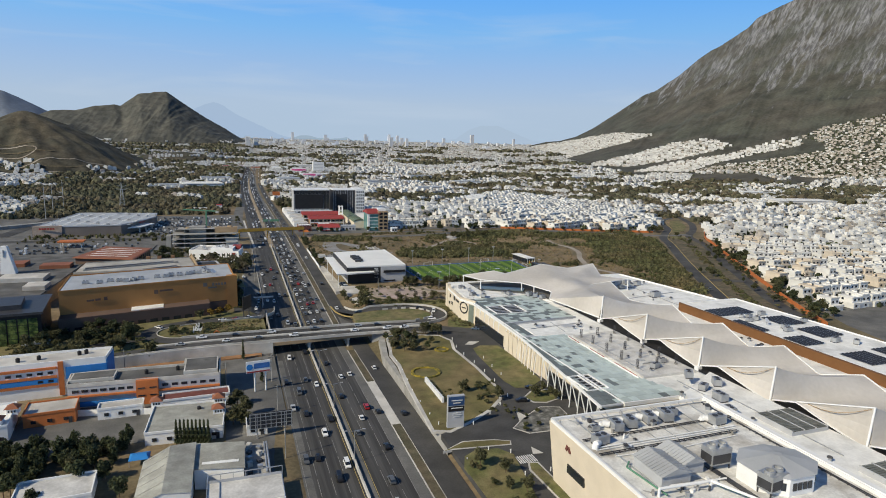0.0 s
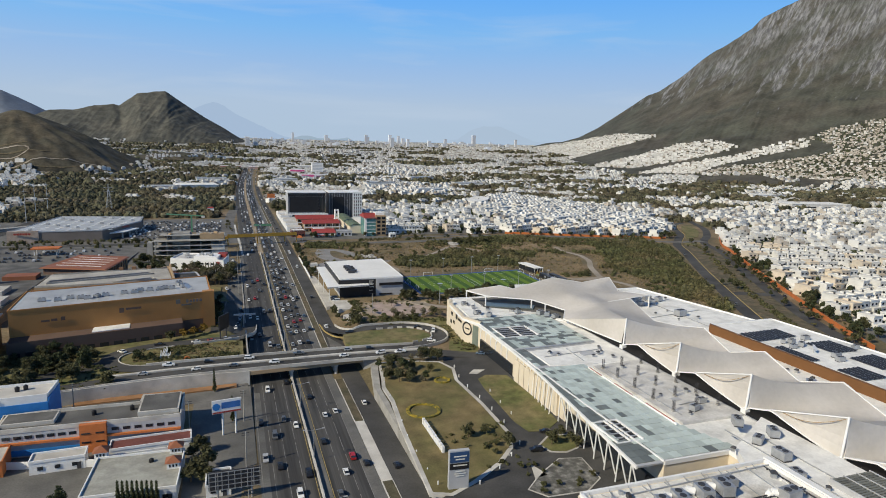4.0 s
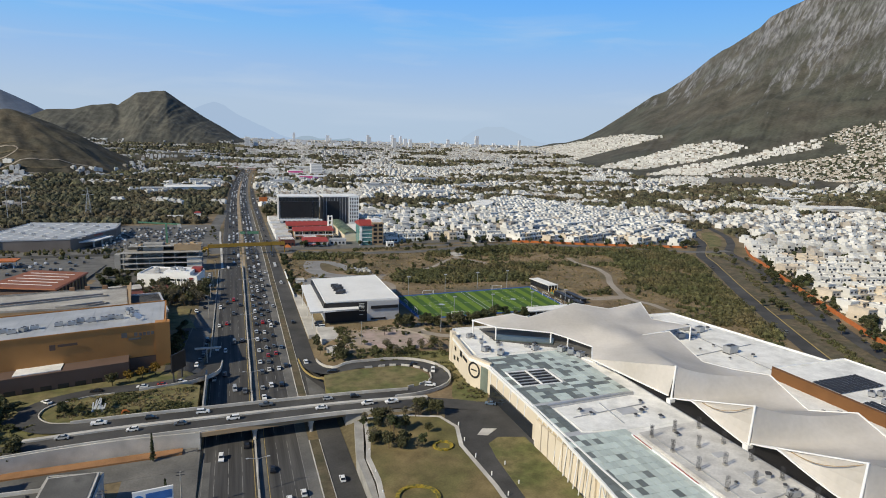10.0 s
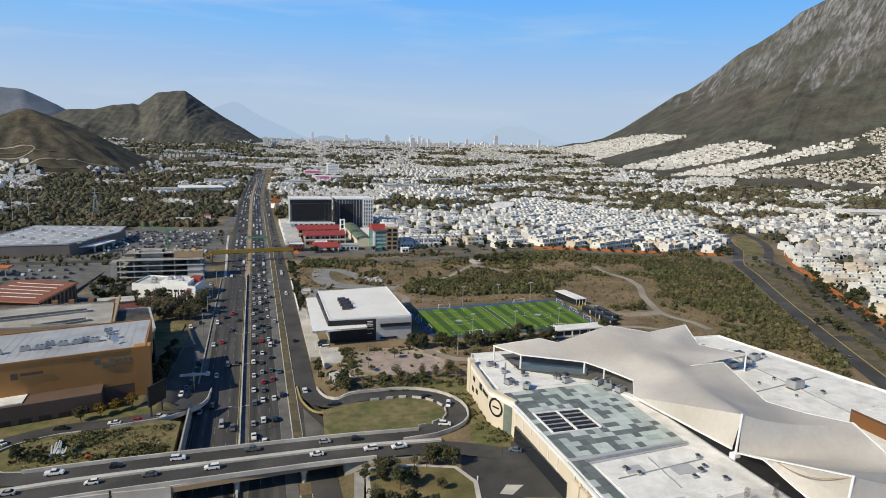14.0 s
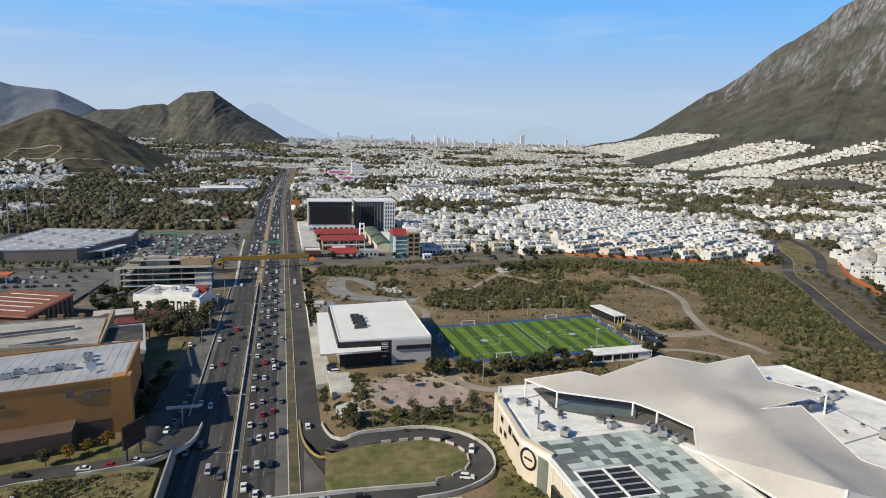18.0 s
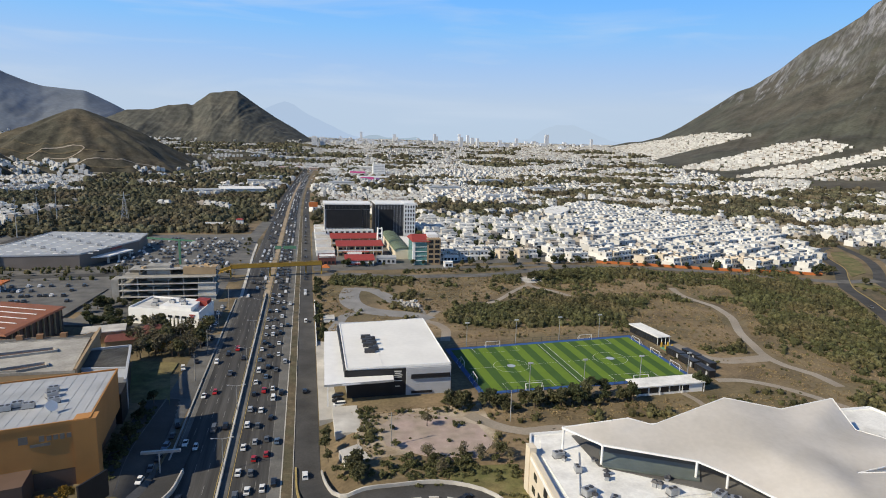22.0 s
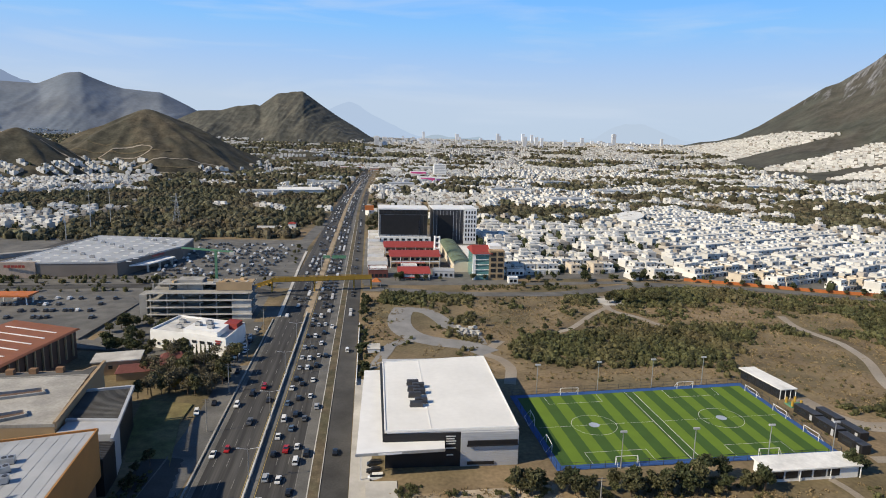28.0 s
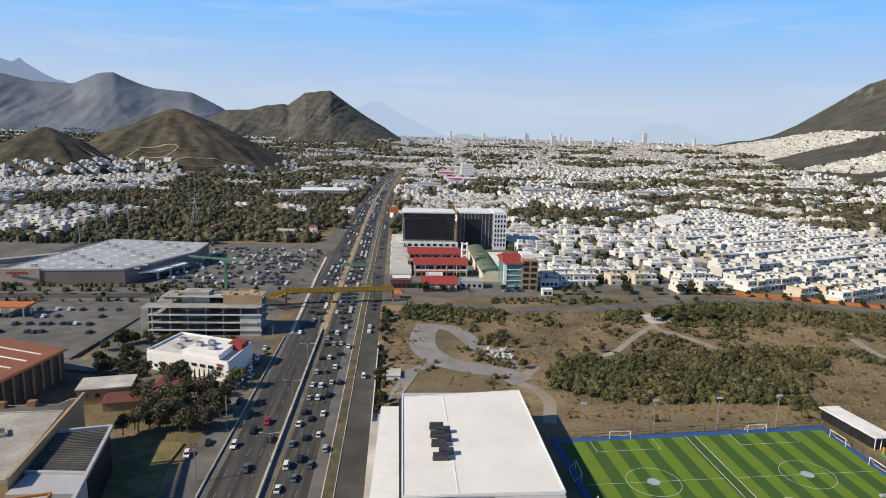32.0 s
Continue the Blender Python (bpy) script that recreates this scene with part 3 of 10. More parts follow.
def wall_strip(mesh, line, off, thick, z0, z1, zfun=None):
    """A low wall along a line."""
    k = len(mesh.v)
    for i, p in enumerate(line):
        d = (line[min(i + 1, len(line) - 1)] - line[max(i - 1, 0)])
        n = Vector((d.y, -d.x, 0)).normalized()
        z = zfun(p.x, p.y) if zfun else p.z
        for o, h in ((off - thick / 2, z0), (off - thick / 2, z1), (off + thick / 2, z1), (off + thick / 2, z0)):
            q = p + n * o
            mesh.v.append((q.x, q.y, z + h))
    for i in range(len(line) - 1):
        a, b = k + 4 * i, k + 4 * i + 4
        mesh.f += [(a, b, b + 1, a + 1), (a + 1, b + 1, b + 2, a + 2), (a + 2, b + 2, b + 3, a + 3)]
    n = k + 4 * (len(line) - 1)
    mesh.f += [(k, k + 1, k + 2, k + 3), (n + 3, n + 2, n + 1, n)]
    return mesh


def bend(y):
    """How far the far end of the highway swings to one side."""
    return 0.000055 * max(0.0, y - 900) ** 2 * 0.55


def hwy_line(y0, y1, step=8.0):
    return [Vector((bend(y), y, hwy(y) + valley(0, y))) for y in np.arange(y0, y1 + step, step)]


whole = hwy_line(-120, 1960)
highway = structure("road_highway", ribbon(ribbon(Mesh(), whole, -14.6, -0.1, 0.0), whole, 0.5, 15.7, 0.0), LANES, "dark asphalt highway with two four-lane carriageways", "road")
shoulder = Mesh()
ribbon(shoulder, whole, 0.45, 2.6, 0.02)
ribbon(shoulder, whole, 12.6, 15.75, 0.02)
ribbon(shoulder, hwy_line(-120, 250), -14.7, -12.2, 0.02)
ribbon(shoulder, hwy_line(330, 560), -14.7, -12.8, 0.02)
part("shoulder", shoulder, ASPHALT_OLD, highway, "worn grey shoulder")
dash, solid = Mesh(), Mesh()
for lane in (-11.0, -7.4, -3.8, 6.0, 9.3):
    for y in np.arange(-60, 1100, 11.0):
        if y < 700 or lane > 0:
            ribbon(dash, hwy_line(y, y + 4.4, 4.4), lane - 0.075, lane + 0.075, 0.035)
ribbon(solid, hwy_line(-100, 1000), 12.45, 12.62, 0.035)
ribbon(solid, hwy_line(-100, 1000), -14.2, -14.05, 0.035)
yellow = Mesh()
ribbon(yellow, hwy_line(-100, 1000), -0.75, -0.6, 0.035)
ribbon(yellow, hwy_line(-100, 1000), 2.75, 2.92, 0.035)
part("lane_dashes", dash, WORN_MARK, highway, "white dashed lane lines")
part("edge_line", solid, WORN_MARK, highway, "white edge lines")
part("centre_line", yellow, MARK_Y, highway, "yellow edge lines beside the median")

structure("barrier_median", wall_strip(Mesh(), hwy_line(-120, 262), 0.15, 0.5, -0.1, 0.95), PALE_CONCRETE, "pale concrete median barrier", "barrier")
wall_strip_m = wall_strip(Mesh(), hwy_line(262, 520), 0.15, 0.5, -0.1, 1.0)
structure("barrier_median_far", wall_strip_m, PALE_CONCRETE, "pale concrete median barrier beyond the bridge", "barrier")
structure("median_planted", ribbon(Mesh(), hwy_line(520, 1500), -1.2, 2.2, 0.12), DIRT, "narrow earth median between the carriageways", "median")

# the planted strip between the highway and the side road, with a paved gap
verge = Mesh()
ribbon(verge, hwy_line(-120, 184), 16.0, 18.8, 0.14)
ribbon(verge, hwy_line(222, 262), 16.0, 18.8, 0.14)
ribbon(verge, hwy_line(286, 900), 16.0, 18.8, 0.14)
structure("verge", verge, VERGE, "dry earth strip between highway and side road", "verge")
kerbs = Mesh()
for a, b in ((-120, 184), (222, 262), (286, 900)):
    wall_strip(kerbs, hwy_line(a, b), 15.9, 0.3, -0.1, 0.2)
    wall_strip(kerbs, hwy_line(a, b), 18.9, 0.2, -0.1, 0.18)
structure("kerb", kerbs, PALE_CONCRETE, "pale concrete kerbs along the strip", "kerb")
structure("pavement_gap", ribbon(Mesh(), hwy_line(184, 222), 15.8, 19.0, 0.10), PALE_CONCRETE, "pale concrete paving between the roads", "pavement")
structure("road_side", ribbon(Mesh(), hwy_line(-120, 1400), 18.9, 26.3, 0.01), ASPHALT, "dark asphalt side road along the highway", "road")
structure("road_ramp", ribbon(Mesh(), [Vector((x, y, hwy(y) + valley(x, y))) for x, y in ((-15, 520), (-17, 580), (-21, 640), (-23, 720), (-20, 800), (-15, 900))], -6, 4.5, 0.03), ASPHALT_OLD, "worn asphalt slip road beside the highway", "road")
structure("barrier_ramp", wall_strip(Mesh(), [Vector((x, y, hwy(y) + valley(x, y))) for x, y in ((-13, 520), (-14.5, 580), (-16.5, 640), (-17.5, 700))], 0, 1.6, -0.1, 0.35), PALE_CONCRETE, "pale concrete divider of the slip road", "barrier")

# ---- the bridge ----
DECK = 0.6
bridge = thing("bridge", "two-lane concrete road bridge crossing the highway", "bridge")
NEAR = [(-15.6, 265.4), (28.6, 268.6)]
FAR = [(-15.6, 281.4), (28.6, 281.4)]
part("deck", Mesh().prism([NEAR[0], NEAR[1], FAR[1], FAR[0]], DECK - 1.5, DECK - 0.02), PALE_CONCRETE, bridge)
part("fascia_beam", Mesh().prism([(-15.4, 265.1), (28.4, 268.3), (28.4, 268.7), (-15.4, 265.5)], DECK - 1.7, DECK - 0.35), TAN_WALL, bridge, "ochre stained edge beam")
for x in (0.15, 17.3):
    yn, yf = np.interp(x, (-15.6, 28.6), (266.6, 269.6)), 280
    for y in np.linspace(yn, yf, 4):
        part("pier", Mesh().tube((x, y, -5.2), (x, y, DECK - 2.3), 0.65, n=12), PALE_CONCRETE, bridge)
    part("pier_cap", Mesh().box(x - 0.8, yn - 1, DECK - 2.4, x + 0.8, yf + 1, DECK - 1.45), PALE_CONCRETE, bridge)
part("abutment", Mesh().prism([(28.2, 268.2), (29.4, 268.3), (29.4, 281.5), (28.2, 281.5)], -5.2, DECK - 0.05), PALE_CONCRETE, bridge)
part("abutment", Mesh().prism([(-16.6, 265), (-15.2, 265.2), (-15.2, 281.5), (-16.6, 281.5)], -5.4, DECK - 0.05), CONCRETE, bridge)

CROSS_N = curve([(-180, 235, 0.1), (-140, 246, 0.1), (-110, 254, 0.2), (-80, 263.5, 0.3), (-58, 267.5, 0.5), (-36, 269.5, DECK), (0, 270.6, DECK), (30, 271.0, DECK), (55, 269, 0.4), (72, 262, 0.12)])
CROSS_F = curve([(-52, 277.3, 0.35), (-36, 277.6, DECK), (0, 278.0, DECK), (30, 277.8, DECK), (52, 276.6, 0.5)])
cross = structure("road_bridge", ribbon(ribbon(Mesh(), CROSS_N, -3.6, 3.9, 0.03), CROSS_F, -3.3, 3.5, 0.05), ASPHALT, "dark asphalt road over the bridge", "road")
guard = Mesh()
wall_strip(guard, CROSS_N[int(len(CROSS_N) * 0.38):int(len(CROSS_N) * 0.86)], 4.3, 0.45, -0.3, 0.95)
wall_strip(guard, CROSS_F, -3.7, 0.45, -0.3, 0.95)
part("parapet", guard, PALE_CONCRETE, cross, "pale concrete parapets")
mid = curve([(-62, 271.8, 0.4), (-36, 273.6, DECK), (0, 274.3, DECK), (30, 274.4, DECK), (57, 272.7, 0.4)])
part("median_kerb", wall_strip(Mesh(), mid, 0.0, 1.5, -0.1, 0.55), PALE_CONCRETE, cross, "raised pale median")

# embankment walls either side of the highway
wall = Mesh()
wall_strip(wall, curve([(-180, 230, -4), (-140, 241.4, -4), (-100, 252.8, -4), (-80, 258.8, -4), (-58, 262.8, -4), (-36, 264.8, -4), (-15.3, 265.2, -4.5)]), 0, 0.5, -1, 5.0)
structure("wall_retaining", wall, PALE_CONCRETE, "grey stained concrete retaining wall of the bridge ramp", "wall")
structure("wall_retaining_east", wall_strip(Mesh(), curve([(28.4, 268.3, 0), (40, 265.5, 0), (58, 263.5, 0)]), 0, 0.5, -5, 0.7), CONCRETE, "low concrete wall beside the bridge ramp", "wall")
structure("wall_retaining_west", wall_strip(Mesh(), [Vector((-15.4, y, hwy(y))) for y in np.arange(281, 318, 4)], 0, 0.5, -1, 5.2), CONCRETE, "tall concrete retaining wall beside the highway", "wall")
structure("kerb_west", wall_strip(Mesh(), [Vector((-15.2, y, hwy(y))) for y in np.arange(318, 520, 6)], 0, 0.5, -0.5, 0.5), CONCRETE, "low concrete kerb at the highway's edge", "kerb")

# loop ramp to the mall side
LOOP = curve([(22.6, 352, hwy(352) + 0.05), (23.0, 330, hwy(330) + 0.08), (26.0, 314, -1.9), (31.5, 309.4, -1.2), (37, 309.6, 0.08), (45, 309.9, 0.12), (55, 309.6, 0.16), (63.5, 305, 0.25), (67.8, 297, 0.35), (67.6, 290, 0.4), (64.6, 284, 0.45), (56, 279.5, 0.5), (46, 278.4, 0.55)], 2.5)
loop = structure("road_loop", ribbon(Mesh(), LOOP, -3.3, 3.3, 0.05), ASPHALT, "curved asphalt loop ramp", "road")
part("parapet", wall_strip(Mesh(), LOOP[8:], -3.6, 0.4, -0.4, 0.95), PALE_CONCRETE, loop, "pale outer barrier")
pk = Mesh()
for i in range(20, len(LOOP) - 3, 2):
    a, b = LOOP[i], LOOP[i + 1]
    n = Vector(((b - a).y, -(b - a).x, 0)).normalized() * 3.6
    pk.bar(a + n + Vector((0, 0, 0.35)), b + n + Vector((0, 0, 0.35)), 0.35, 0.8)
part("inner_barrier_blocks", pk, PALE_CONCRETE, loop, "pale inner barrier blocks")
part("yellow_kerb", wall_strip(Mesh(), curve([(19.6, 334, hwy(334)), (20.5, 318, -3.1), (24.5, 306, -2.2), (33, 303.4, -1.5)]), 0.0, 0.5, -0.2, 0.35), MARK_Y, loop, "yellow painted kerb")
structure("lawn_loop", Mesh().prism([(26, 302.5), (36, 305.8), (54, 306.0), (58.5, 303.8), (62, 299.5), (63.8, 294), (63.2, 289), (60, 284.8), (46, 282.3), (27.5, 282.2), (25, 290)], -2.5, 0.15), GREEN_LAWN, "dry green lawn inside the loop ramp", "lawn")
structure("pavement_loop", Mesh().prism([(19.5, 283), (27, 282.5), (25.5, 300), (20.5, 315)], -5, hwy(300) + 0.35), ASPHALT_OLD, "worn grey apron beside the loop ramp", "pavement")

# loop on the other side, past the ochre store
LOOP_W = curve([(-13.2, 352, hwy(352)), (-13.8, 334, -2.9), (-15.2, 322, -2.0), (-22, 311.5, -0.25), (-29, 309, 0.1), (-37, 307.5, 0.14), (-52, 306, 0.17), (-64, 299, 0.28), (-66, 289, 0.3), (-60, 280.5, 0.35), (-50, 277.6, 0.4)], 2.5)
loop_w = structure("road_loop_west", ribbon(Mesh(), LOOP_W, -3.2, 3.2, 0.06), ASPHALT, "curved asphalt ramp beside the ochre store", "road")
part("parapet", wall_strip(Mesh(), LOOP_W[6:22], -3.5, 0.4, -0.6, 0.85), PALE_CONCRETE, loop_w, "pale concrete barrier")
part("kerb", wall_strip(Mesh(), LOOP_W[24:], -3.4, 0.35, -0.1, 0.22), PALE_CONCRETE, loop_w, "pale kerb")
structure("lawn_corner", Mesh().prism([(66, 272.5), (65.5, 266.4), (76, 264.8), (79.4, 272), (78, 283), (77, 306), (79.4, 319), (58, 321), (60, 312.4), (68, 306.6), (72, 298), (71.8, 288), (69, 280.6)], -1, 0.17), GREEN_LAWN, "green planting between the ramp and the mall", "lawn")
structure("lawn_west", Mesh().prism([(-17, 284.5), (-17, 304), (-24, 307), (-36, 303.6), (-52, 302), (-60, 297.5), (-62, 290), (-57.5, 284), (-49, 281.6)], -4, 0.22), GREEN_LAWN, "green planted bank inside the ramp", "lawn")
structure("road_west", ribbon(Mesh(), curve([(-66, 289, 0.3), (-75, 283, 0.25), (-95, 276, 0.2), (-140, 268, 0.2)]), -3.5, 3.5, 0.05), ASPHALT, "asphalt road leading past the green building", "road")
structure("road_store_side", ribbon(Mesh(), curve([(-19, 322, -1.6), (-21, 345, -1.4), (-20, 380, -1.9), (-19, 420, -1.8), (-18.6, 455, -1.5)]), -4.5, 4.2, 0.1, lambda x, y: max(land(x, y), hwy(y))), ASPHALT_OLD, "worn grey forecourt beside the highway", "road")

# ---- mall forecourt ----
structure("road_forecourt", Mesh().prism([(26, 120), (26.3, 166), (30, 168), (60, 263), (79, 268), (80, 120)], -1.5, 0.06), ASPHALT, "dark asphalt access roads of the mall", "road")


def island(name, pts, mat, label, kerb=0.5, z=0.0, h=0.18):
    """A raised bed with a concrete kerb round it."""
    c = Vector((sum(p[0] for p in pts) / len(pts), sum(p[1] for p in pts) / len(pts)))
    inner = []
    n = len(pts)
    for i in range(n):
        a, b, d = Vector(pts[i - 1][:2]), Vector(pts[i][:2]), Vector(pts[(i + 1) % n][:2])
        e, f = (b - a).normalized(), (d - b).normalized()
        m = Vector((-(e.y + f.y), e.x + f.x))
        m = m.normalized() if m.length > 1e-4 else (c - b).normalized()
        if m.dot(c - b) < 0 and n < 7:
            m = -m
        inner.append(tuple(b + m * kerb))
    ob = structure(name, Mesh().prism(inner, z - 0.3, z + h + 0.02), mat, label, "lawn")
    part("kerb", Mesh().prism(pts, z - 0.5, z + h), PALE_CONCRETE, ob, "pale concrete kerb")
    return ob


LAWN_EDGE = [(24.2, 168.5), (29.7, 166.2), (38, 170.5), (47.8, 177.4), (54.5, 184.5), (57.7, 192.6), (58.2, 215), (57.2, 237.6), (60.0, 249.2), (57, 258), (46, 262), (33, 263), (30.5, 247), (28.6, 238), (28.8, 226), (26.6, 205)]
island("lawn_main", LAWN_EDGE, LAWN, "large dry lawn with yellow flower rings", 1.3, 0.0, 0.18)
structure("pavement_main", Mesh().prism([(26.4, 160), (28.4, 166), (26.6, 204), (28.2, 226), (28.2, 239), (32.4, 262), (30.0, 263), (26.4, 240)], -4.6, -0.6, [(26.4, 160), (28.6, 166), (26.9, 204), (28.4, 226), (28.4, 239), (32.6, 262), (30.0, 263), (26.4, 240)]), CONCRETE, "pale concrete pavement along the side road", "pavement")
island("lawn_facade", [(64.4, 228), (65.5, 236), (69, 238.6), (76, 236.8), (76.4, 215), (74.8, 197), (68.7, 192.2), (64, 193.2), (63, 200)], GREEN_LAWN, "green lawn bed in front of the mall", 0.9)
island("lawn_small", [(62.1, 184), (63.6, 179.2), (68, 177.6), (74, 179.6), (74.5, 188), (67, 188.2)], GREEN_LAWN, "small round planted bed with shrubs", 0.7)
island("island_north", [(63.5, 242.6), (66.5, 241.4), (70.8, 244.8), (66.6, 246)], PALE_CONCRETE, "small triangular traffic island", 0.4)
island("island_mid", [(52.8, 167.6), (57.2, 168.2), (55, 174.6)], PALE_CONCRETE, "small triangular concrete traffic island", 0.4)
island("island_split", [(23.4, 155.8), (27, 156), (43.7, 154.2), (44.6, 156.4), (40, 158.6), (30.7, 160)], LAWN, "narrow planted splitter island", 0.5)
island("lawn_entry", [(27, 146), (29, 151), (33, 153.4), (38.6, 152.4), (41, 148.5), (39, 138), (36, 120), (27, 120)], GREEN_LAWN, "planted bed with young trees at the entry", 0.9)
island("lawn_store", [(43, 120), (42.2, 140), (43.6, 143.6), (46.5, 143), (47, 120)], GREEN_LAWN, "narrow lawn at the foot of the store", 0.6)
island("island_low", [(47.2, 147.6), (50.2, 147.2), (48.6, 151.4)], PALE_CONCRETE, "tiny triangular concrete traffic island", 0.35)
island("rock_garden", [(48.6, 163.6), (52, 159), (63, 158.5), (69.5, 163), (70.5, 174), (64, 175.5), (55, 169.5)], ROCKS, "grey gravel bed with low shrubs", 0.4)
zebra = Mesh()
for k in range(9):
    zebra.box(41.5 + k * 0.62, 143.6, 0.06, 41.85 + k * 0.62, 147.6, 0.075)
    zebra.box(45 + k * 0.9, 179.2 + k * 0.25, 0.06, 45.45 + k * 0.9, 182.4 + k * 0.25, 0.075)
structure("crossing", zebra, MARK, "white zebra crossings", "marking")

# far avenue beside the scrub, and the boulevard behind the mall
AVE = curve([(28, 575, 0), (52, 572, 0), (75, 564, 0), (107, 561.5, 0), (141, 562, 0), (162, 568, 0), (186, 578, 0), (212, 584.6, 0), (238, 582, 0), (275, 571.5, 0), (315, 555, 0), (352, 534, 0), (380, 518, 0), (417, 517, 0)], 5)
avenue = structure("road_avenue", ribbon(Mesh(), AVE, -5, 5, 0.14, land), ASPHALT_OLD, "grey avenue along the white housing estate", "road")
structure("pavement_avenue", ribbon(Mesh(), curve([(28, 588, 0), (70, 589, 0), (106, 588.6, 0), (149, 589, 0), (186, 592, 0), (222, 587, 0)], 6), -3.6, 3.6, 0.10, land), ASPHALT_OLD, "grey service road in front of the shops", "road")
BLVD = curve([(188, 170, 0), (212, 230, 0), (232, 268, 0), (263, 322, 0), (305, 392, 0), (352, 466, 0), (372, 500, 0), (398, 530, 0), (427, 562, 0), (452, 602, 0), (478, 634, 0), (506, 652, 0)], 6)
BLVD2 = curve([(240, 210, 0), (262, 262, 0), (296, 320, 0), (340, 390, 0), (385, 458, 0), (408, 506, 0), (450, 549, 0), (486, 593, 0), (516, 645, 0), (540, 690, 0)], 6)
bl = structure("road_boulevard", ribbon(ribbon(Mesh(), BLVD, -4, 3.8, 0.08, land), BLVD2, -3.8, 3.8, 0.10, land), ASPHALT, "dark boulevard with a wide planted median", "road")
part("yellow_kerb", wall_strip(Mesh(), BLVD, 4.1, 0.4, -0.2, 0.3, land), MARK_Y, bl, "yellow kerb")
structure("road_link", ribbon(Mesh(), curve([(268, 328, 0), (280, 325, 0), (292, 318, 0)]), -4, 4, 0.12, land), ASPHALT, "short link road across the median", "road")
structure("pavement_roundabout", Mesh().ring(392, 503, 0.02, 0.0, 8, 0.22, 24), GREEN_LAWN, "grassy oval traffic island", "lawn")
structure("lawn_median_far", Mesh().prism([(408, 531), (433, 543), (467, 580), (497, 628), (482, 626), (458, 598), (433, 561)], -1, 0.25), GREEN_LAWN, "green median lawn in the boulevard", "lawn")
ORW = Mesh()
wall_strip(ORW, curve([(240, 597, 0), (274, 583, 0), (315, 564, 0), (369, 545, 0), (388, 537, 0)], 6), 0, 0.4, -1, 2.0, land)
structure("wall_estate", ORW, ORANGE, "low orange garden wall of the housing estate", "wall")
structure("wall_estate_east", wall_strip(Mesh(), curve([(249, 222, 0), (271, 262, 0), (305, 318, 0), (346, 384, 0), (389, 450, 0), (414, 490, 0), (452, 534, 0)], 6), 0, 0.5, -1, 2.3, land), ORANGE, "orange boundary wall along the boulevard", "wall")

# grassy banks round the western ramp
bank_x, bank_y = np.arange(-131, -19.4, 3.0), np.arange(250.0, 324.1, 3.0)
bank_v = [(x, y, land(x, y) + 0.025) for y in bank_y for x in bank_x]
bank_n = len(bank_x)
structure("verge_west", np_mesh("verge_west", bank_v, [(j * bank_n + i, j * bank_n + i + 1, (j + 1) * bank_n + i + 1, (j + 1) * bank_n + i) for j in range(len(bank_y) - 1) for i in range(bank_n - 1) if bank_y[j] > ramp_foot(bank_x[i]) + 6]), GREEN_LAWN, "rough green grass banks round the curved ramp", "grass", True)

lane_x, lane_y = np.arange(-30.5, -17.0, 1.5), np.arange(321.0, 384.1, 3.0)
lane_v = [(x, y, land(x, y) + 0.05) for y in lane_y for x in lane_x]
lane_n = len(lane_x)
structure("road_store", np_mesh("road_store", lane_v, [(j * lane_n + i, j * lane_n + i + 1, (j + 1) * lane_n + i + 1, (j + 1) * lane_n + i) for j in range(len(lane_y) - 1) for i in range(lane_n - 1)]), ASPHALT, "dark asphalt lane between the ochre store and the highway", "road", True)

# dirt tracks and gravel in the scrub
tracks = Mesh()
for lift, (pts, w) in enumerate((([(83, 427, 0), (87, 444, 0), (84, 455, 0), (80, 461, 0), (90, 477, 0)], 2.2), ([(119, 488, 0), (129, 495, 0), (146, 516, 0), (160, 531, 0)], 1.5), ([(168, 556, 0), (161, 528, 0), (170, 512, 0), (176, 496, 0)], 1.9), ([(250, 512, 0), (245, 492, 0), (248, 470, 0), (247.5, 463, 0), (242, 444, 0), (229, 421, 0), (222, 404, 0), (216, 388, 0), (216, 376, 0), (220, 366, 0), (220, 353, 0)], 2.1),
               ([(184, 408, 0), (186, 394, 0), (192, 386, 0), (205, 385, 0), (216, 386, 0)], 3.6), ([(176, 366, 0), (186, 364.6, 0), (195, 357.5, 0), (201, 347.6, 0), (206, 336, 0)], 1.8), ([(155.4, 357, 0), (156.6, 350, 0), (155.8, 338, 0)], 1.2), ([(74, 352, 0), (80, 343, 0), (88, 337.4, 0), (100, 337.6, 0), (113.5, 333.6, 0), (132, 333.5, 0)], 2.4))):
    ribbon(tracks, curve(pts, 4), -w, w, 0.08 + 0.012 * lift, land)
structure("path_dirt", tracks, TRACK, "pale dirt tracks through the scrub", "path")
yard = Mesh()
ribbon(yard, curve([(50, 533, 0), (46.5, 516, 0), (46.5, 498, 0), (52, 484, 0), (62, 476, 0), (74, 471, 0), (82, 461, 0)], 3), -5.8, 5.6, 0.12, land)
ribbon(yard, curve([(50, 530, 0), (60, 527, 0), (66, 514, 0), (70, 500, 0), (78, 486, 0), (79, 472, 0)], 3), -4.2, 4.2, 0.13, land)
ribbon(yard, curve([(33, 447, 0), (38, 462, 0), (42, 474, 0), (52, 480, 0)], 4), -2.6, 2.6, 0.14, land)
structure("yard_gravel", yard, GRAVEL, "grey gravel yard behind the white hall", "yard")
lots = Mesh()
lots.prism([(31, 345.5), (38.9, 345), (38.9, 364.4), (30.8, 364.6)], -3.4, 0.16)
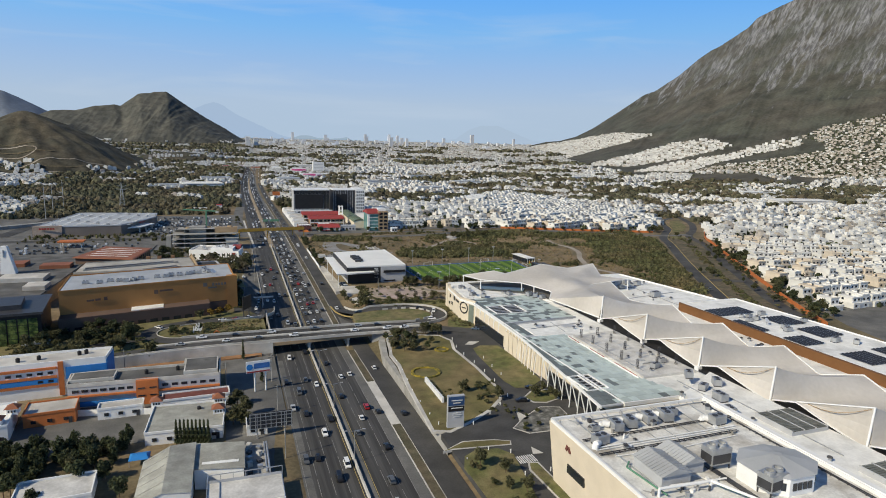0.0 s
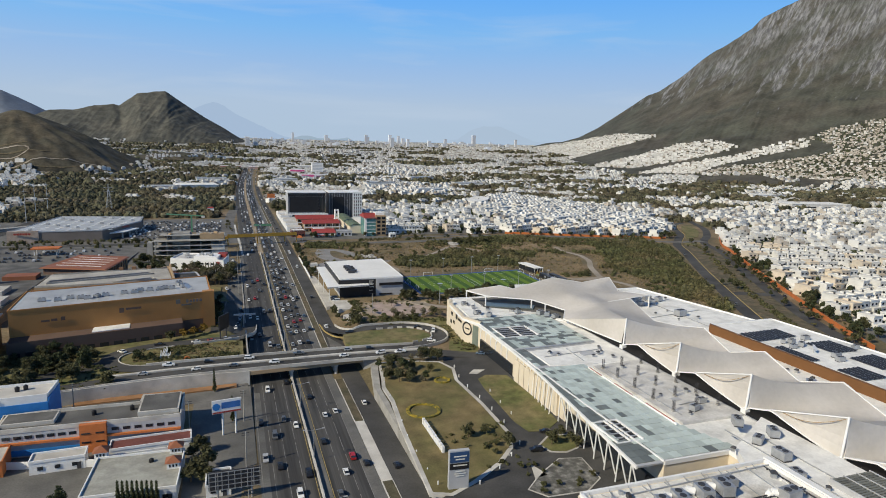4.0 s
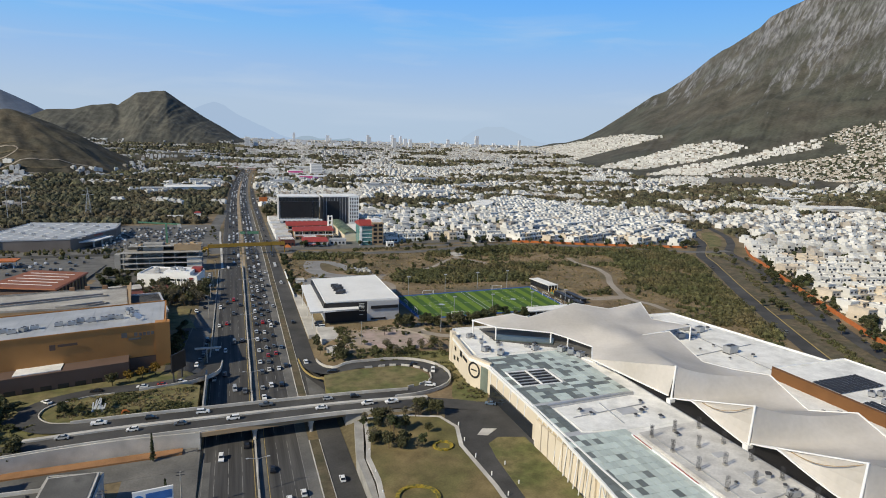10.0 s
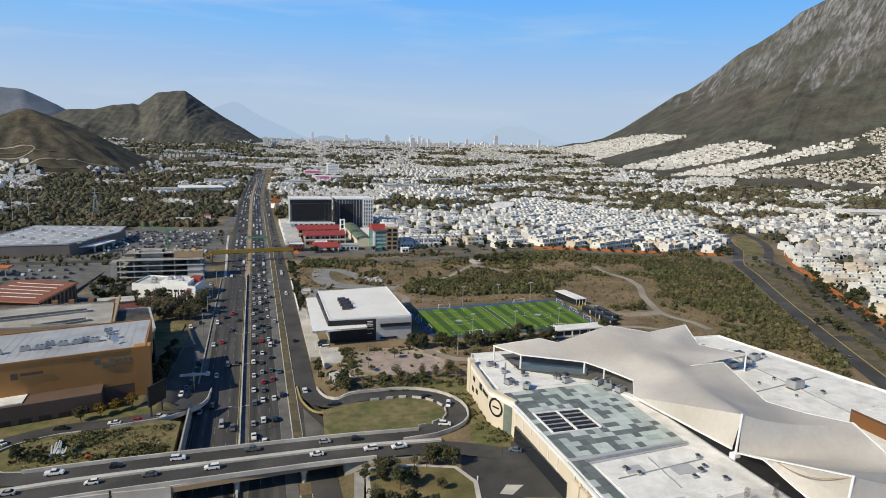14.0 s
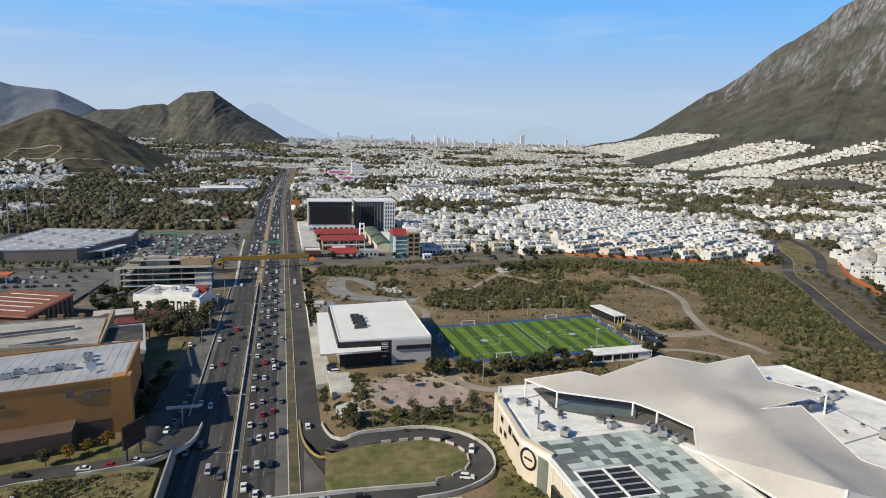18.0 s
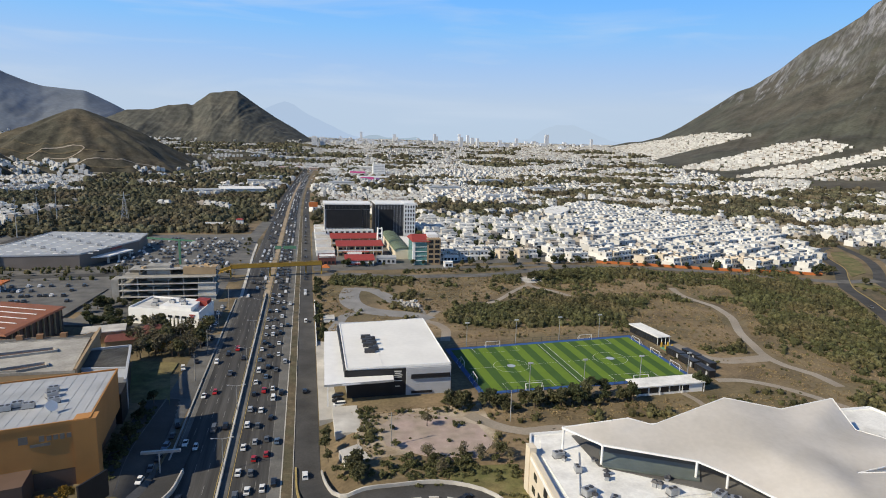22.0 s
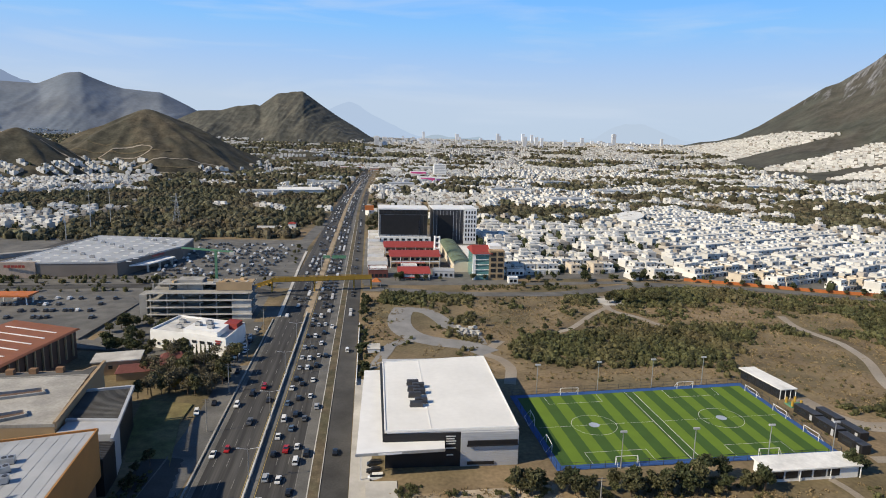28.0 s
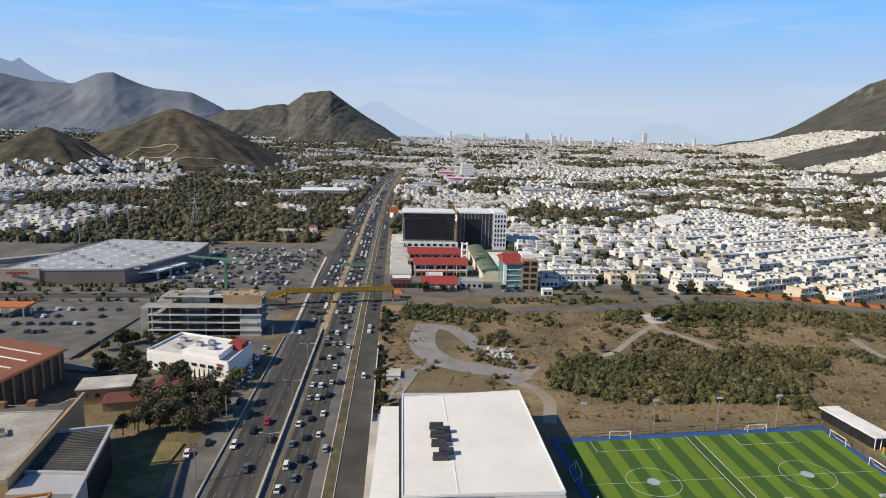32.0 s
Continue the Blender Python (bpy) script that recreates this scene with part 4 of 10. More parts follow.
lots.prism([(31.5, 334.6), (37.3, 337.8), (40.1, 328.2), (33, 327)][::-1], -3.4, 0.16)
structure("pavement_lot", lots, PALE_CONCRETE, "broken pale concrete slab on waste ground", "pavement")
structure("yard_pink", Mesh().prism([(45, 335), (57, 326.5), (69.5, 324), (76.6, 332), (75, 344), (66, 352), (52, 356), (44.4, 348)], -1, 0.14), material("pinkish broken paving", (0.40, 0.31, 0.28), 0.9, var=0.2, scale=0.3, alt=(0.31, 0.26, 0.21), altscale=0.1), "pinkish broken paving on waste ground", "pavement")
structure("gate_paving", Mesh().prism([(158, 552), (176, 552), (173, 536), (162, 536)], -0.5, 0.14), PALE_CONCRETE, "pale concrete gateway to the scrub land", "pavement")

# car parks
structure("car_park", Mesh().prism([(-112, 600), (-27, 606), (-25, 735), (-108, 742)], -3, 0.1), ASPHALT_OLD, "large asphalt car park of the warehouse store", "car park")
structure("car_park_south", Mesh().prism([(-190, 515), (-92, 486), (-88, 545), (-98, 562), (-190, 566)], -3, 0.1), ASPHALT_OLD, "asphalt car park with planted rows", "car park")
structure("road_warehouse", ribbon(Mesh(), curve([(-260, 580, 0), (-150, 582, 0), (-90, 584, 0), (-40, 575, 0), (-18, 560, 0)], 6), -5, 5, 0.14, land), ASPHALT, "asphalt road in front of the warehouse store", "road")


def sheet(name, x0, x1, y0, y1, step, lift, mat, label, category):
    """A thin surface that follows the ground."""
    xs_, ys_ = np.linspace(x0, x1, max(2, int((x1 - x0) / step))), np.linspace(y0, y1, max(2, int((y1 - y0) / step)))
    n = len(xs_)
    v = [(x, y, land(x, y) + lift) for y in ys_ for x in xs_]
    return structure(name, np_mesh(name, v, [(j * n + i, j * n + i + 1, (j + 1) * n + i + 1, (j + 1) * n + i) for j in range(len(ys_) - 1) for i in range(n - 1)]), mat, label, category, True)


sheet("yard_commercial", -420, -24, 500, 757, 8, 0.04, ASPHALT_OLD, "worn grey asphalt lots round the warehouse store", "yard")
sheet("yard_frontage", -58, -19, 456, 512, 4, 0.05, ASPHALT_OLD, "worn grey forecourt of the white shop", "yard")
structure("road_bank_top", ribbon(Mesh(), curve([(-215, 610, 0), (-212, 660, 0), (-209, 700, 0), (-206, 772, 0), (-200, 850, 0)], 8), -6, 6, 0.3, land), ASPHALT, "asphalt road behind the warehouse store", "road")
mid_a, mid_b = [p for p in BLVD if p.y < 500], [p for p in BLVD2 if p.y < 500]
strip = Mesh()
for k in range(80):
    q = [mid_a[min(int(f * (len(mid_a) - 1)), len(mid_a) - 1)] for f in (k / 80, (k + 1) / 80)] + [mid_b[min(int(f * (len(mid_b) - 1)), len(mid_b) - 1)] for f in ((k + 1) / 80, k / 80)]
    strip.face(*[(p.x, p.y, 0.05) for p in q])
structure("verge_boulevard", strip, VERGE, "dry grassy median of the boulevard", "verge")
structure("street_east", Mesh().prism([(250, 180), (262, 222), (283, 262), (316, 318), (357, 384), (399, 450), (420, 492), (462, 543), (497, 590), (550, 680), (590, 760), (1000, 760), (1000, 180)], -1, 0.04), ASPHALT_OLD, "grey streets between the white houses", "street")
structure("yard_school", Mesh().prism([(-95, 190), (-56, 194), (-56, 222), (-95, 226)], -5, -3.9), ASPHALT_OLD, "worn grey school yard", "yard")
structure("yard_front", Mesh().prism([(-34, 120), (-15, 120), (-15.2, 262), (-34, 262)], -5, -3.92), ASPHALT_OLD, "worn grey forecourts along the highway", "yard")

structure("yard_waste", Mesh().prism([(37, 328), (80, 334), (80, 360), (37, 358)], -1, 0.05), WASTE, "pale dusty waste ground before the white hall", "yard")
structure("yard_shops", Mesh().prism([(27, 590), (120, 590), (121, 800), (40, 800), (28, 770)], -1, 0.06), ASPHALT_OLD, "grey paved yards round the shops and offices", "yard")
structure("yard_estate", Mesh().prism([(124, 604), (205, 604), (240, 603), (268, 590), (318, 569), (390, 544), (436, 590), (474, 641), (500, 703), (508, 828), (488, 905), (470, 1050), (425, 1050), (250, 850), (150, 870), (124, 780)], -1, 0.05), ASPHALT_OLD, "grey streets of the white housing estate", "street")
structure("yard_ramp", Mesh().prism([(-150, 232), (-112, 243), (-75, 251), (-40, 250), (-16, 252), (-16, 264.6), (-36, 264), (-58, 262), (-80, 258), (-100, 252), (-150, 238)], -5, -3.88), ASPHALT_OLD, "dark worn yard below the bridge ramp", "yard")
structure("bank_dirt", Mesh().prism([(-72, 258), (-20, 261), (-20, 264.5), (-72, 261.5)], -5, -3.4), material("orange earth bank", (0.30, 0.16, 0.08), 0.95, var=0.25, scale=0.2), "orange earth bank below the ramp wall", "bank")
structure("yard_west", Mesh().prism([(-118, 482), (-60, 470), (-56, 516), (-84, 516), (-86, 486), (-118, 500)], -5, -0.6), ASPHALT_OLD, "worn grey yard beside the building site", "yard")


# ---- shopping mall ----
def hollow(mesh, pts, z0, z1, t):
    """A parapet: a thin upright wall round an outline."""
    n = len(pts)
    for i in range(n):
        mesh.bar((*pts[i], (z0 + z1) / 2), (*pts[(i + 1) % n], (z0 + z1) / 2), t, z1 - z0)
    return mesh


mall = thing("shopping_mall", "long cream shopping mall with white roofs and stretched membrane canopies", "mall")
BODY = [(78.2, 150), (77.6, 198), (78.4, 232), (79, 270), (75.2, 280.5), (77.6, 305.6), (81.5, 316), (192, 316), (206, 238), (213, 60), (98, 60), (98, 150)]
part("body", Mesh().prism(BODY, -1, 9.7), CREAM, mall, "cream rendered walls")
part("roof", Mesh().prism([(p[0] * 0.998 + 0.2, p[1]) for p in BODY], 9.7, 9.9), ROOF_WHITE, mall, "white coated flat roof")
rim = Mesh()
hollow(rim, BODY, 9.4, 10.5, 0.5)
part("parapet", rim, WHITE, mall)
front = [(75.2, 280.5), (77.6, 305.6), (81.5, 316), (84, 316), (80, 305), (78, 281)]
part("corner_wall", Mesh().prism([(79, 270.4), (75.0, 280.5), (77.4, 305.8), (78.6, 305.8), (76.4, 281), (80, 271)], -1, 11.2), CREAM, mall, "tall cream corner wall")
part("corner_fin", Mesh().prism([(77.0, 304.6), (78.8, 304.6), (78.8, 307.4), (77.0, 307.4)], -1, 12.4), CREAM, mall)
part("grey_door_panel", Mesh().prism([(77.2, 274.3), (78.5, 271), (78.8, 271.2), (77.5, 274.5)], -0.5, 9), material("grey green panel", (0.16, 0.19, 0.16), 0.6), mall, "tall grey green panel")
e0, e1 = Vector((75.2, 280.5, 0)), Vector((77.6, 305.6, 0))
along, out = (e1 - e0).normalized(), Vector((-(e1 - e0).y, (e1 - e0).x, 0)).normalized()
south = Vector((79, 270.4, 0)) - Vector((75, 280.5, 0))
sa, so = south.normalized(), Vector((south.y, -south.x, 0)).normalized()
logo = Mesh()
c0 = Vector((75.0, 280.5, 6.6)) + sa * 3.0 + so * 0.16
for i in range(32):
    a, b = 2 * math.pi * i / 32, 2 * math.pi * (i + 1) / 32
    q = [c0 + (sa * math.cos(t) + Vector((0, 0, 1)) * math.sin(t)) * r for t, r in ((a, 3.0), (b, 3.0), (b, 2.3), (a, 2.3))]
    logo.face(*q)
logo.bar(c0 - sa * 1.4 + so * 0.02, c0 + sa * 1.4 + so * 0.02, 0.1, 0.5)
part("round_emblem", logo, BLACK, mall, "black ring emblem with a bar")
for i, (u, w) in enumerate(((10.4, 2.6), (7.2, 1.0), (5.6, 1.0), (4.0, 1.0), (2.4, 1.0))):
    part("sign_mark", Mesh().bar(e0 + along * (u - w / 2) + out * 0.35 + Vector((0, 0, 8.2)), e0 + along * (u + w / 2) + out * 0.35 + Vector((0, 0, 8.2)), 0.1, 1.1 if i else 2.2), BLACK, mall, "black raised sign mark")
for u, z in ((15, 4.5), (19, 7.5), (20, 3.5)):
    part("window", Mesh().bar(e0 + along * (u - 1.2) + out * 0.1 + Vector((0, 0, z)), e0 + along * (u + 1.2) + out * 0.1 + Vector((0, 0, z)), 0.5, 1.6), GLASS, mall)
for y in np.arange(200, 232, 4.0):
    part("wall_panel", Mesh().box(77.0, y + 0.15, -0.5, 77.75, y + 3.7, 8.2), CREAM, mall)
# dark sheet added for the shade inside the open colonnade
part("shop_front", Mesh().box(78.2, 236, -0.3, 79.0, 268, 4.6), GLASS, mall, "dark glass sheet for the shaded open entrance")
part("shop_front", Mesh().box(77.3, 152, -0.3, 78.1, 195, 4.6), GLASS, mall, "dark glazed entrance front")

# sloping patchwork roof over the entrance side
slab = Mesh()
slab.prism([(78.7, 277), (115, 281), (113.8, 236.6), (83.2, 234), (83.0, 217), (96.6, 214.5), (95.2, 168), (102, 150), (70.4, 150), (77.2, 217), (78.0, 236)], 9.75, 10.15)
teal_roof = part("patchwork_roof", slab, GREY_PANEL, mall, "patchwork of pale green and dark grey roof panels")
gen = np.random.default_rng(11)
cells = []
for i in range(15):
    for j in range(17):
        cells.append((79.2 + i * 2.33, 237.6 + j * 2.45 + i * 0.08, 0))
for i in range(11):
    for j in range(22):
        y = 151 + j * 2.95
        left = np.interp(y, (150, 217), (70.7, 77.5))
        right = np.interp(y, (150, 168, 214.5), (101.5, 95.0, 96.2))
        cells.append((left + (right - left) * i / 11, y, (right - left) / 11))
for i in range(2):
    for j in range(6):
        cells.append((77.9 + i * 2.6, 218.3 + j * 2.95, 2.55))
tile_meshes = {}
for x, y, w in cells:
    if w == 0 and ((81.2 < x + 1.2 < 96.8 and 250.2 < y + 1.2 < 263.8) or x > 113):
        continue
    if w and 161 < y < 173.5 and x < 80.5 and x > np.interp(y, (150, 217), (70.7, 77.5)) + 1:
        continue
    off = (x - np.interp(y, (150, 217), (70.7, 77.5))) / 2.2
    if w and y > 216:
        chance = 0.85
    elif w:
        reach = 2.2 if y > 196 else (4.2 if y > 176 else 6.5)
        chance = 0.9 if off < 0.8 else (0.62 * max(0.0, 1 - off / reach) + 0.03)
    else:
        chance = 0.8 if x < 81 else (0.5 if x < 98 and y > 258 else (0.26 + 0.14 * (x < 97)))
    dark = gen.uniform() < chance
    key = (round(w or 2.33, 2), bool(dark))
    if key not in tile_meshes:
        tile_meshes[key] = Mesh().box(0.05, 0.05, 0, key[0] - 0.05, 2.86 if w else 2.38, 0.14).data("tile")
    ob = part("tile", tile_meshes[key], GREY_TILE if dark else TEAL, teal_roof)
    ob.location = (x, y, 10.15)
for x0, y0, x1, y1, nx in ((81.6, 250.6, 96.4, 263.2, 2), (72.6, 161.2, 80.4, 173.4, 2)):
    # black plate laid on the slab, painting the shade inside an open bay
    part("roof_opening", Mesh().box(x0, y0, 10.13, x1, y1, 10.19), BLACK, mall, "black plate for the shade in the roof bay")
    for k in range(nx + 1):
        x = x0 + (x1 - x0) * k / nx
        part("opening_beam", Mesh().bar((x, y0, 10.45), (x, y1, 10.45), 0.4, 0.5), WHITE, mall, "white steel beam over the open bay")
    for k in range(6):
        y = y0 + (y1 - y0) * k / 5
        part("opening_slat", Mesh().bar((x0, y, 10.36), (x1, y, 10.36), 0.2 if 0 < k < 5 else 0.4, 0.3), GREY_PANEL if 0 < k < 5 else WHITE, mall)
edge = Mesh()
edge.bar((78.4, 277, 9.9), (77.8, 236, 9.9), 0.5, 0.8).bar((77.8, 236, 9.9), (77.0, 217, 9.9), 0.5, 0.8).bar((77.0, 217, 9.9), (70.2, 150, 9.9), 0.5, 0.8)
part("roof_edge", edge, WHITE, mall, "white roof edge beam")
for y in list(np.arange(241, 276, 5.5)) + list(np.arange(153, 200, 6.0)):
    x = np.interp(y, (150, 217, 236, 277), (70.4, 77.0, 77.9, 78.5))
    part("column", Mesh().tube((x + 0.3, y, 9.6), (x + 0.9, y + 1.6, -0.2), 0.2, n=8), WHITE, mall, "slim raking white column")
    part("column", Mesh().tube((x + 0.3, y, 9.6), (x + 2.6, y - 1.2, -0.2), 0.2, n=8), WHITE, mall)
for y in np.arange(201, 234, 3.1):
    x = np.interp(y, (150, 217, 236), (70.4, 77.0, 77.9))
    part("column", Mesh().tube((x + 0.3, y, 9.6), (x - 0.1, y + 0.9, 0.0), 0.16, n=6), WHITE, mall)
part("roof_kerb", Mesh().bar((95.6, 212, 10.55), (95.0, 166, 10.55), 0.4, 0.5), WHITE, mall, "white roof kerb")
for y0, y1 in ((211, 203), (196, 186), (180, 167)):
    part("red_kerb_edge", Mesh().bar((95.3, y0, 10.84), (95.0, y1, 10.84), 0.3, 0.1), RED, mall, "red painted kerb edge")
part("roof_step", Mesh().bar((82.6, 235.0, 10.2), (114, 237.4, 10.2), 0.7, 0.9), METAL, mall)
part("upper_roof", Mesh().prism([(97, 166), (97.6, 212), (118, 214), (118, 166)], 9.9, 10.7), STAINED, mall, "stained raised roof deck")
part("roof_patch", Mesh().prism([(84, 218), (84, 233), (113, 236), (113, 216), (97.8, 215.5)], 9.9, 10.1), ROOF_WHITE, mall)
part("brown_wall", Mesh().prism([(169.5, 60), (169.5, 236.5), (171, 238), (171, 60)], 9.5, 13.6), RUST, mall, "long rust coloured wall")
part("raised_roof", Mesh().prism([(171, 60), (171, 238), (205.5, 238.4), (213, 60)], 9.5, 12.7), WHITE, mall, "raised white roof block")
part("raised_roof_top", Mesh().prism([(171.4, 60), (171.4, 237.6), (205, 238), (212.4, 60)], 12.7, 12.9), ROOF_WHITE, mall)
part("raised_parapet", hollow(Mesh(), [(171.3, 60), (171.3, 237.8), (205.2, 238.1), (212.8, 60)], 12.6, 13.3, 0.4), WHITE, mall)
# flat black sheet on the roof stands in for shade below the membrane
part("clerestory", Mesh().prism([(119.9, 62), (119.9, 256), (122.5, 262), (150, 262), (152, 62)], 9.85, 10.6), BLACK, mall, "black sheet for the shade under the canopy")
part("court_floor", Mesh().prism([(122.6, 262.2), (118.5, 272), (116, 280), (92, 297), (92, 313), (150, 313), (150, 262.2)], 9.85, 10.5), ROOF_GREY, mall, "dark grey court under the canopy")
part("glass_court", Mesh().prism([(92.5, 296), (112, 286), (116, 292), (95, 303)], 10.6, 11.0), material("dull green glass", (0.10, 0.12, 0.11), 0.3), mall, "dull glass roof under the canopy")
part("north_roof", Mesh().prism([(79, 283), (80.2, 304), (83, 313), (92, 313), (93, 297), (112, 286), (117, 281), (118.5, 262), (112, 282)], 9.95, 10.25), ROOF_WHITE, mall, "white roof with pipes and vents")

# ---- membrane canopies ----
canopy = thing("membrane_canopy", "large beige tensile membrane canopies on white masts", "canopy")
MAST_X, TOPZ, LOWZ = 121.0, 22.0, 11.9
masts = [227.0 - 30 * k for k in range(6)]


def sail(front, back, n=18, m=16, sag=1.3):
    """A tensile sheet between two edge lines."""
    def at(line, u):
        k = min(int(u * (len(line) - 1)), len(line) - 2)
        f = u * (len(line) - 1) - k
        return Vector(line[k]).lerp(Vector(line[k + 1]), f)
    me = Mesh()
    for i in range(n + 1):
        a, b = at(front, i / n), at(back, i / n)
        for j in range(m + 1):
            v = j / m
            p = a.lerp(b, v)
            p.z -= 4 * v * (1 - v) * (1.0 - 0.35 * v) * (sag + 0.7 * abs(math.cos(math.pi * i / n)) ** 1.5)
            p.z = max(p.z, 11.3)
            me.v.append(tuple(p))
    me.f = [(i * (m + 1) + j, (i + 1) * (m + 1) + j, (i + 1) * (m + 1) + j + 1, i * (m + 1) + j + 1) for i in range(n) for j in range(m)]
    return me


for y, y2 in zip(masts, masts[1:]):
    f = [(MAST_X, y, TOPZ), (MAST_X - 0.1, y - 0.2, LOWZ), (MAST_X, y2, TOPZ)]
    front = [f[0]] + [tuple(Vector(f[0]).lerp(Vector(f[1]), 0.5))] + [tuple(Vector(f[1]).lerp(Vector(f[2]), t)) for t in (0, 0.2, 0.4, 0.6, 0.8, 1)]
    b = [(158, y, 15.6), (154.5, y - 18, 11.6), (158, y2, 15.6)]
    back = [b[0], tuple(Vector(b[0]).lerp(Vector(b[1]), 0.3))] + [tuple(Vector(b[0]).lerp(Vector(b[1]), t)) for t in (0.6, 1.0)] + [tuple(Vector(b[1]).lerp(Vector(b[2]), t)) for t in (0.25, 0.5, 0.75, 1)]
    part("membrane", sail(front, back), MEMBRANE, canopy, "", True)
    fl = Mesh()
    n = 14

    def low_edge(s):
        z = LOWZ + 3.0 * s / 0.3 if s < 0.3 else LOWZ + 3.0 - 4.2 * (s - 0.3) / 0.7
        return Vector((MAST_X - 0.3 - 1.0 * math.sin(math.pi * s), y - 0.2 + (y2 - y + 0.2) * s, z))

    for i in range(n):
        lo = [low_edge(s) for s in (i / n, (i + 1) / n)]
        hi = [Vector((MAST_X - 0.06, y - 0.2 + (y2 - y + 0.2) * s, LOWZ + (TOPZ - LOWZ) * s)) for s in (i / n, (i + 1) / n)]
        rows = []
        for l, h in zip(lo, hi):
            h.z = max(h.z, l.z + 0.02)
            rows.append([l.lerp(h, q) + Vector((0.9 * math.sin(math.pi * q), 0, 0)) for q in (0, 0.25, 0.5, 0.75, 1)])
        for q in range(4):
            fl.face(rows[0][q], rows[1][q], rows[1][q + 1], rows[0][q + 1])
    part("front_membrane", fl, MEMBRANE, canopy, "", True)
    part("top_hem", Mesh().bar((MAST_X - 0.1, y - 0.2, LOWZ), (MAST_X, y2, TOPZ), 0.5, 0.3), WHITE, canopy, "white edge hem")
    part("back_hem", Mesh().bar((158, y, 15.7), (154.5, y - 18, 11.7), 0.35), WHITE, canopy)
    part("back_hem", Mesh().bar((154.5, y - 18, 11.7), (158, y2, 15.7), 0.35), WHITE, canopy)
    hem = Mesh()
    for i in range(n + 1):
        p = low_edge(i / n)
        hem.v += [(p.x + dx, p.y, p.z + dz) for dx, dz in ((-0.25, -0.18), (0.25, -0.18), (0.25, 0.18), (-0.25, 0.18))]
    hem.f += [(4 * i + q, 4 * i + (q + 1) % 4, 4 * i + 4 + (q + 1) % 4, 4 * i + 4 + q) for i in range(n) for q in range(4)]
    part("lower_hem", hem, WHITE, canopy, "curved white edge cable")
    seam = Mesh()
    for i in range(8):
        p = [Vector((MAST_X + 0.25 - 0.9 * math.sin(math.pi * t), y2 - (y2 - y) * 0.62 * t, TOPZ - 0.2 - 8.2 * t + 1.6 * t * t - 1.3 * math.sin(math.pi * t))) for t in (i / 8, (i + 1) / 8)]
        seam.bar(p[0], p[1], 0.16)
    part("seam", seam, TAN_WALL, canopy, "thin stitched seam")
    back_fl = Mesh().face((154.5, y - 18, 11.6), (158, y2, 15.6), (159.5, y2 - 1, 9.9), (155.5, y - 18, 9.9))
    part("back_membrane", back_fl, MEMBRANE, canopy)
for y in masts:
    part("mast", Mesh().tube((MAST_X - 0.5, y + 0.5, 9.9), (MAST_X - 0.1, y, TOPZ + 0.2), 0.34, 0.28, 10), WHITE, canopy, "white steel mast")
    foot = Mesh().cbox(MAST_X - 0.5, y + 0.5, 9.9, 1.8, 1.8, 1.6)
    part("mast_foot", foot, WHITE, canopy)

TENT = {"tip": (86.1, 306.4, 16.4), "pa": (92.9, 297.6, 15.5), "pb": (111.9, 287.5, 15), "ca": (116.6, 282.6, 14), "cb": (121.4, 273, 13.2), "cc": (115.2, 263.3, 12.2), "foot": (120.8, 229, 11.9), "top": (121, 227, 22), "hump": (103.3, 304.6, 18.5),
        "dipa": (109.5, 302.8, 17), "peak": (134.3, 308.7, 20.2), "dipb": (148.7, 304, 18), "peakb": (164.8, 304, 20), "rim": (165.4, 296.2, 14.5), "wing": (171.5, 279, 16), "notch": (146, 277, 14.6), "backp": (155, 272, 17), "low": (152, 250, 12.6), "tb": (158, 227, 15.6),
        "ra": (128, 290, 17.6), "rb": (135, 264, 16.6), "mid": (142, 289, 16.8), "tail": (156, 240, 13), "qa": (130.3, 227, 17.5), "qb": (139.5, 227, 15.3), "qc": (148.8, 227, 14.9)}
TRI = "tip pa hump,pa dipa hump,pa pb dipa,pb ra dipa,dipa ra peak,pb ca ra,ca cb ra,ra mid peak,mid dipb peak,dipb mid peakb,mid rim peakb,mid wing rim,mid notch wing,ra rb mid,mid rb notch,notch rb backp,backp rb low,cb rb ra,cb cc rb,cc top rb,rb top qa,rb qa low,low qa qb,low qb tail,tail qb qc,tail qc tb"
names = list(TENT)
bm = bmesh.new()
bv = [bm.verts.new(TENT[k]) for k in names]
for tri in TRI.split(","):
    bm.faces.new([bv[names.index(k)] for k in tri.split()])
bmesh.ops.recalc_face_normals(bm, faces=bm.faces[:])
bmesh.ops.subdivide_edges(bm, edges=bm.edges[:], cuts=5, use_grid_fill=True)
inner = [v for v in bm.verts if not v.is_boundary]
for _ in range(3):
    bmesh.ops.smooth_vert(bm, verts=inner, factor=0.45, use_axis_x=True, use_axis_y=True, use_axis_z=True)
tent = bpy.data.meshes.new("north_membrane")
bm.to_mesh(tent)
bm.free()
part("north_membrane", tent, MEMBRANE, canopy, "", True)
for ring, w in (("tip pa pb ca cb cc foot", 0.45), ("tip hump dipa peak dipb peakb rim wing notch backp low tail tb", 0.24)):
    ring = ring.split()
    for a, b in zip(ring, ring[1:]):
        part("north_hem", Mesh().bar(TENT[a], TENT[b], w), WHITE, canopy, "white edge hem")
fr = Mesh().face(TENT["cc"], TENT["foot"], TENT["top"])
part("front_membrane", fr, MEMBRANE, canopy)
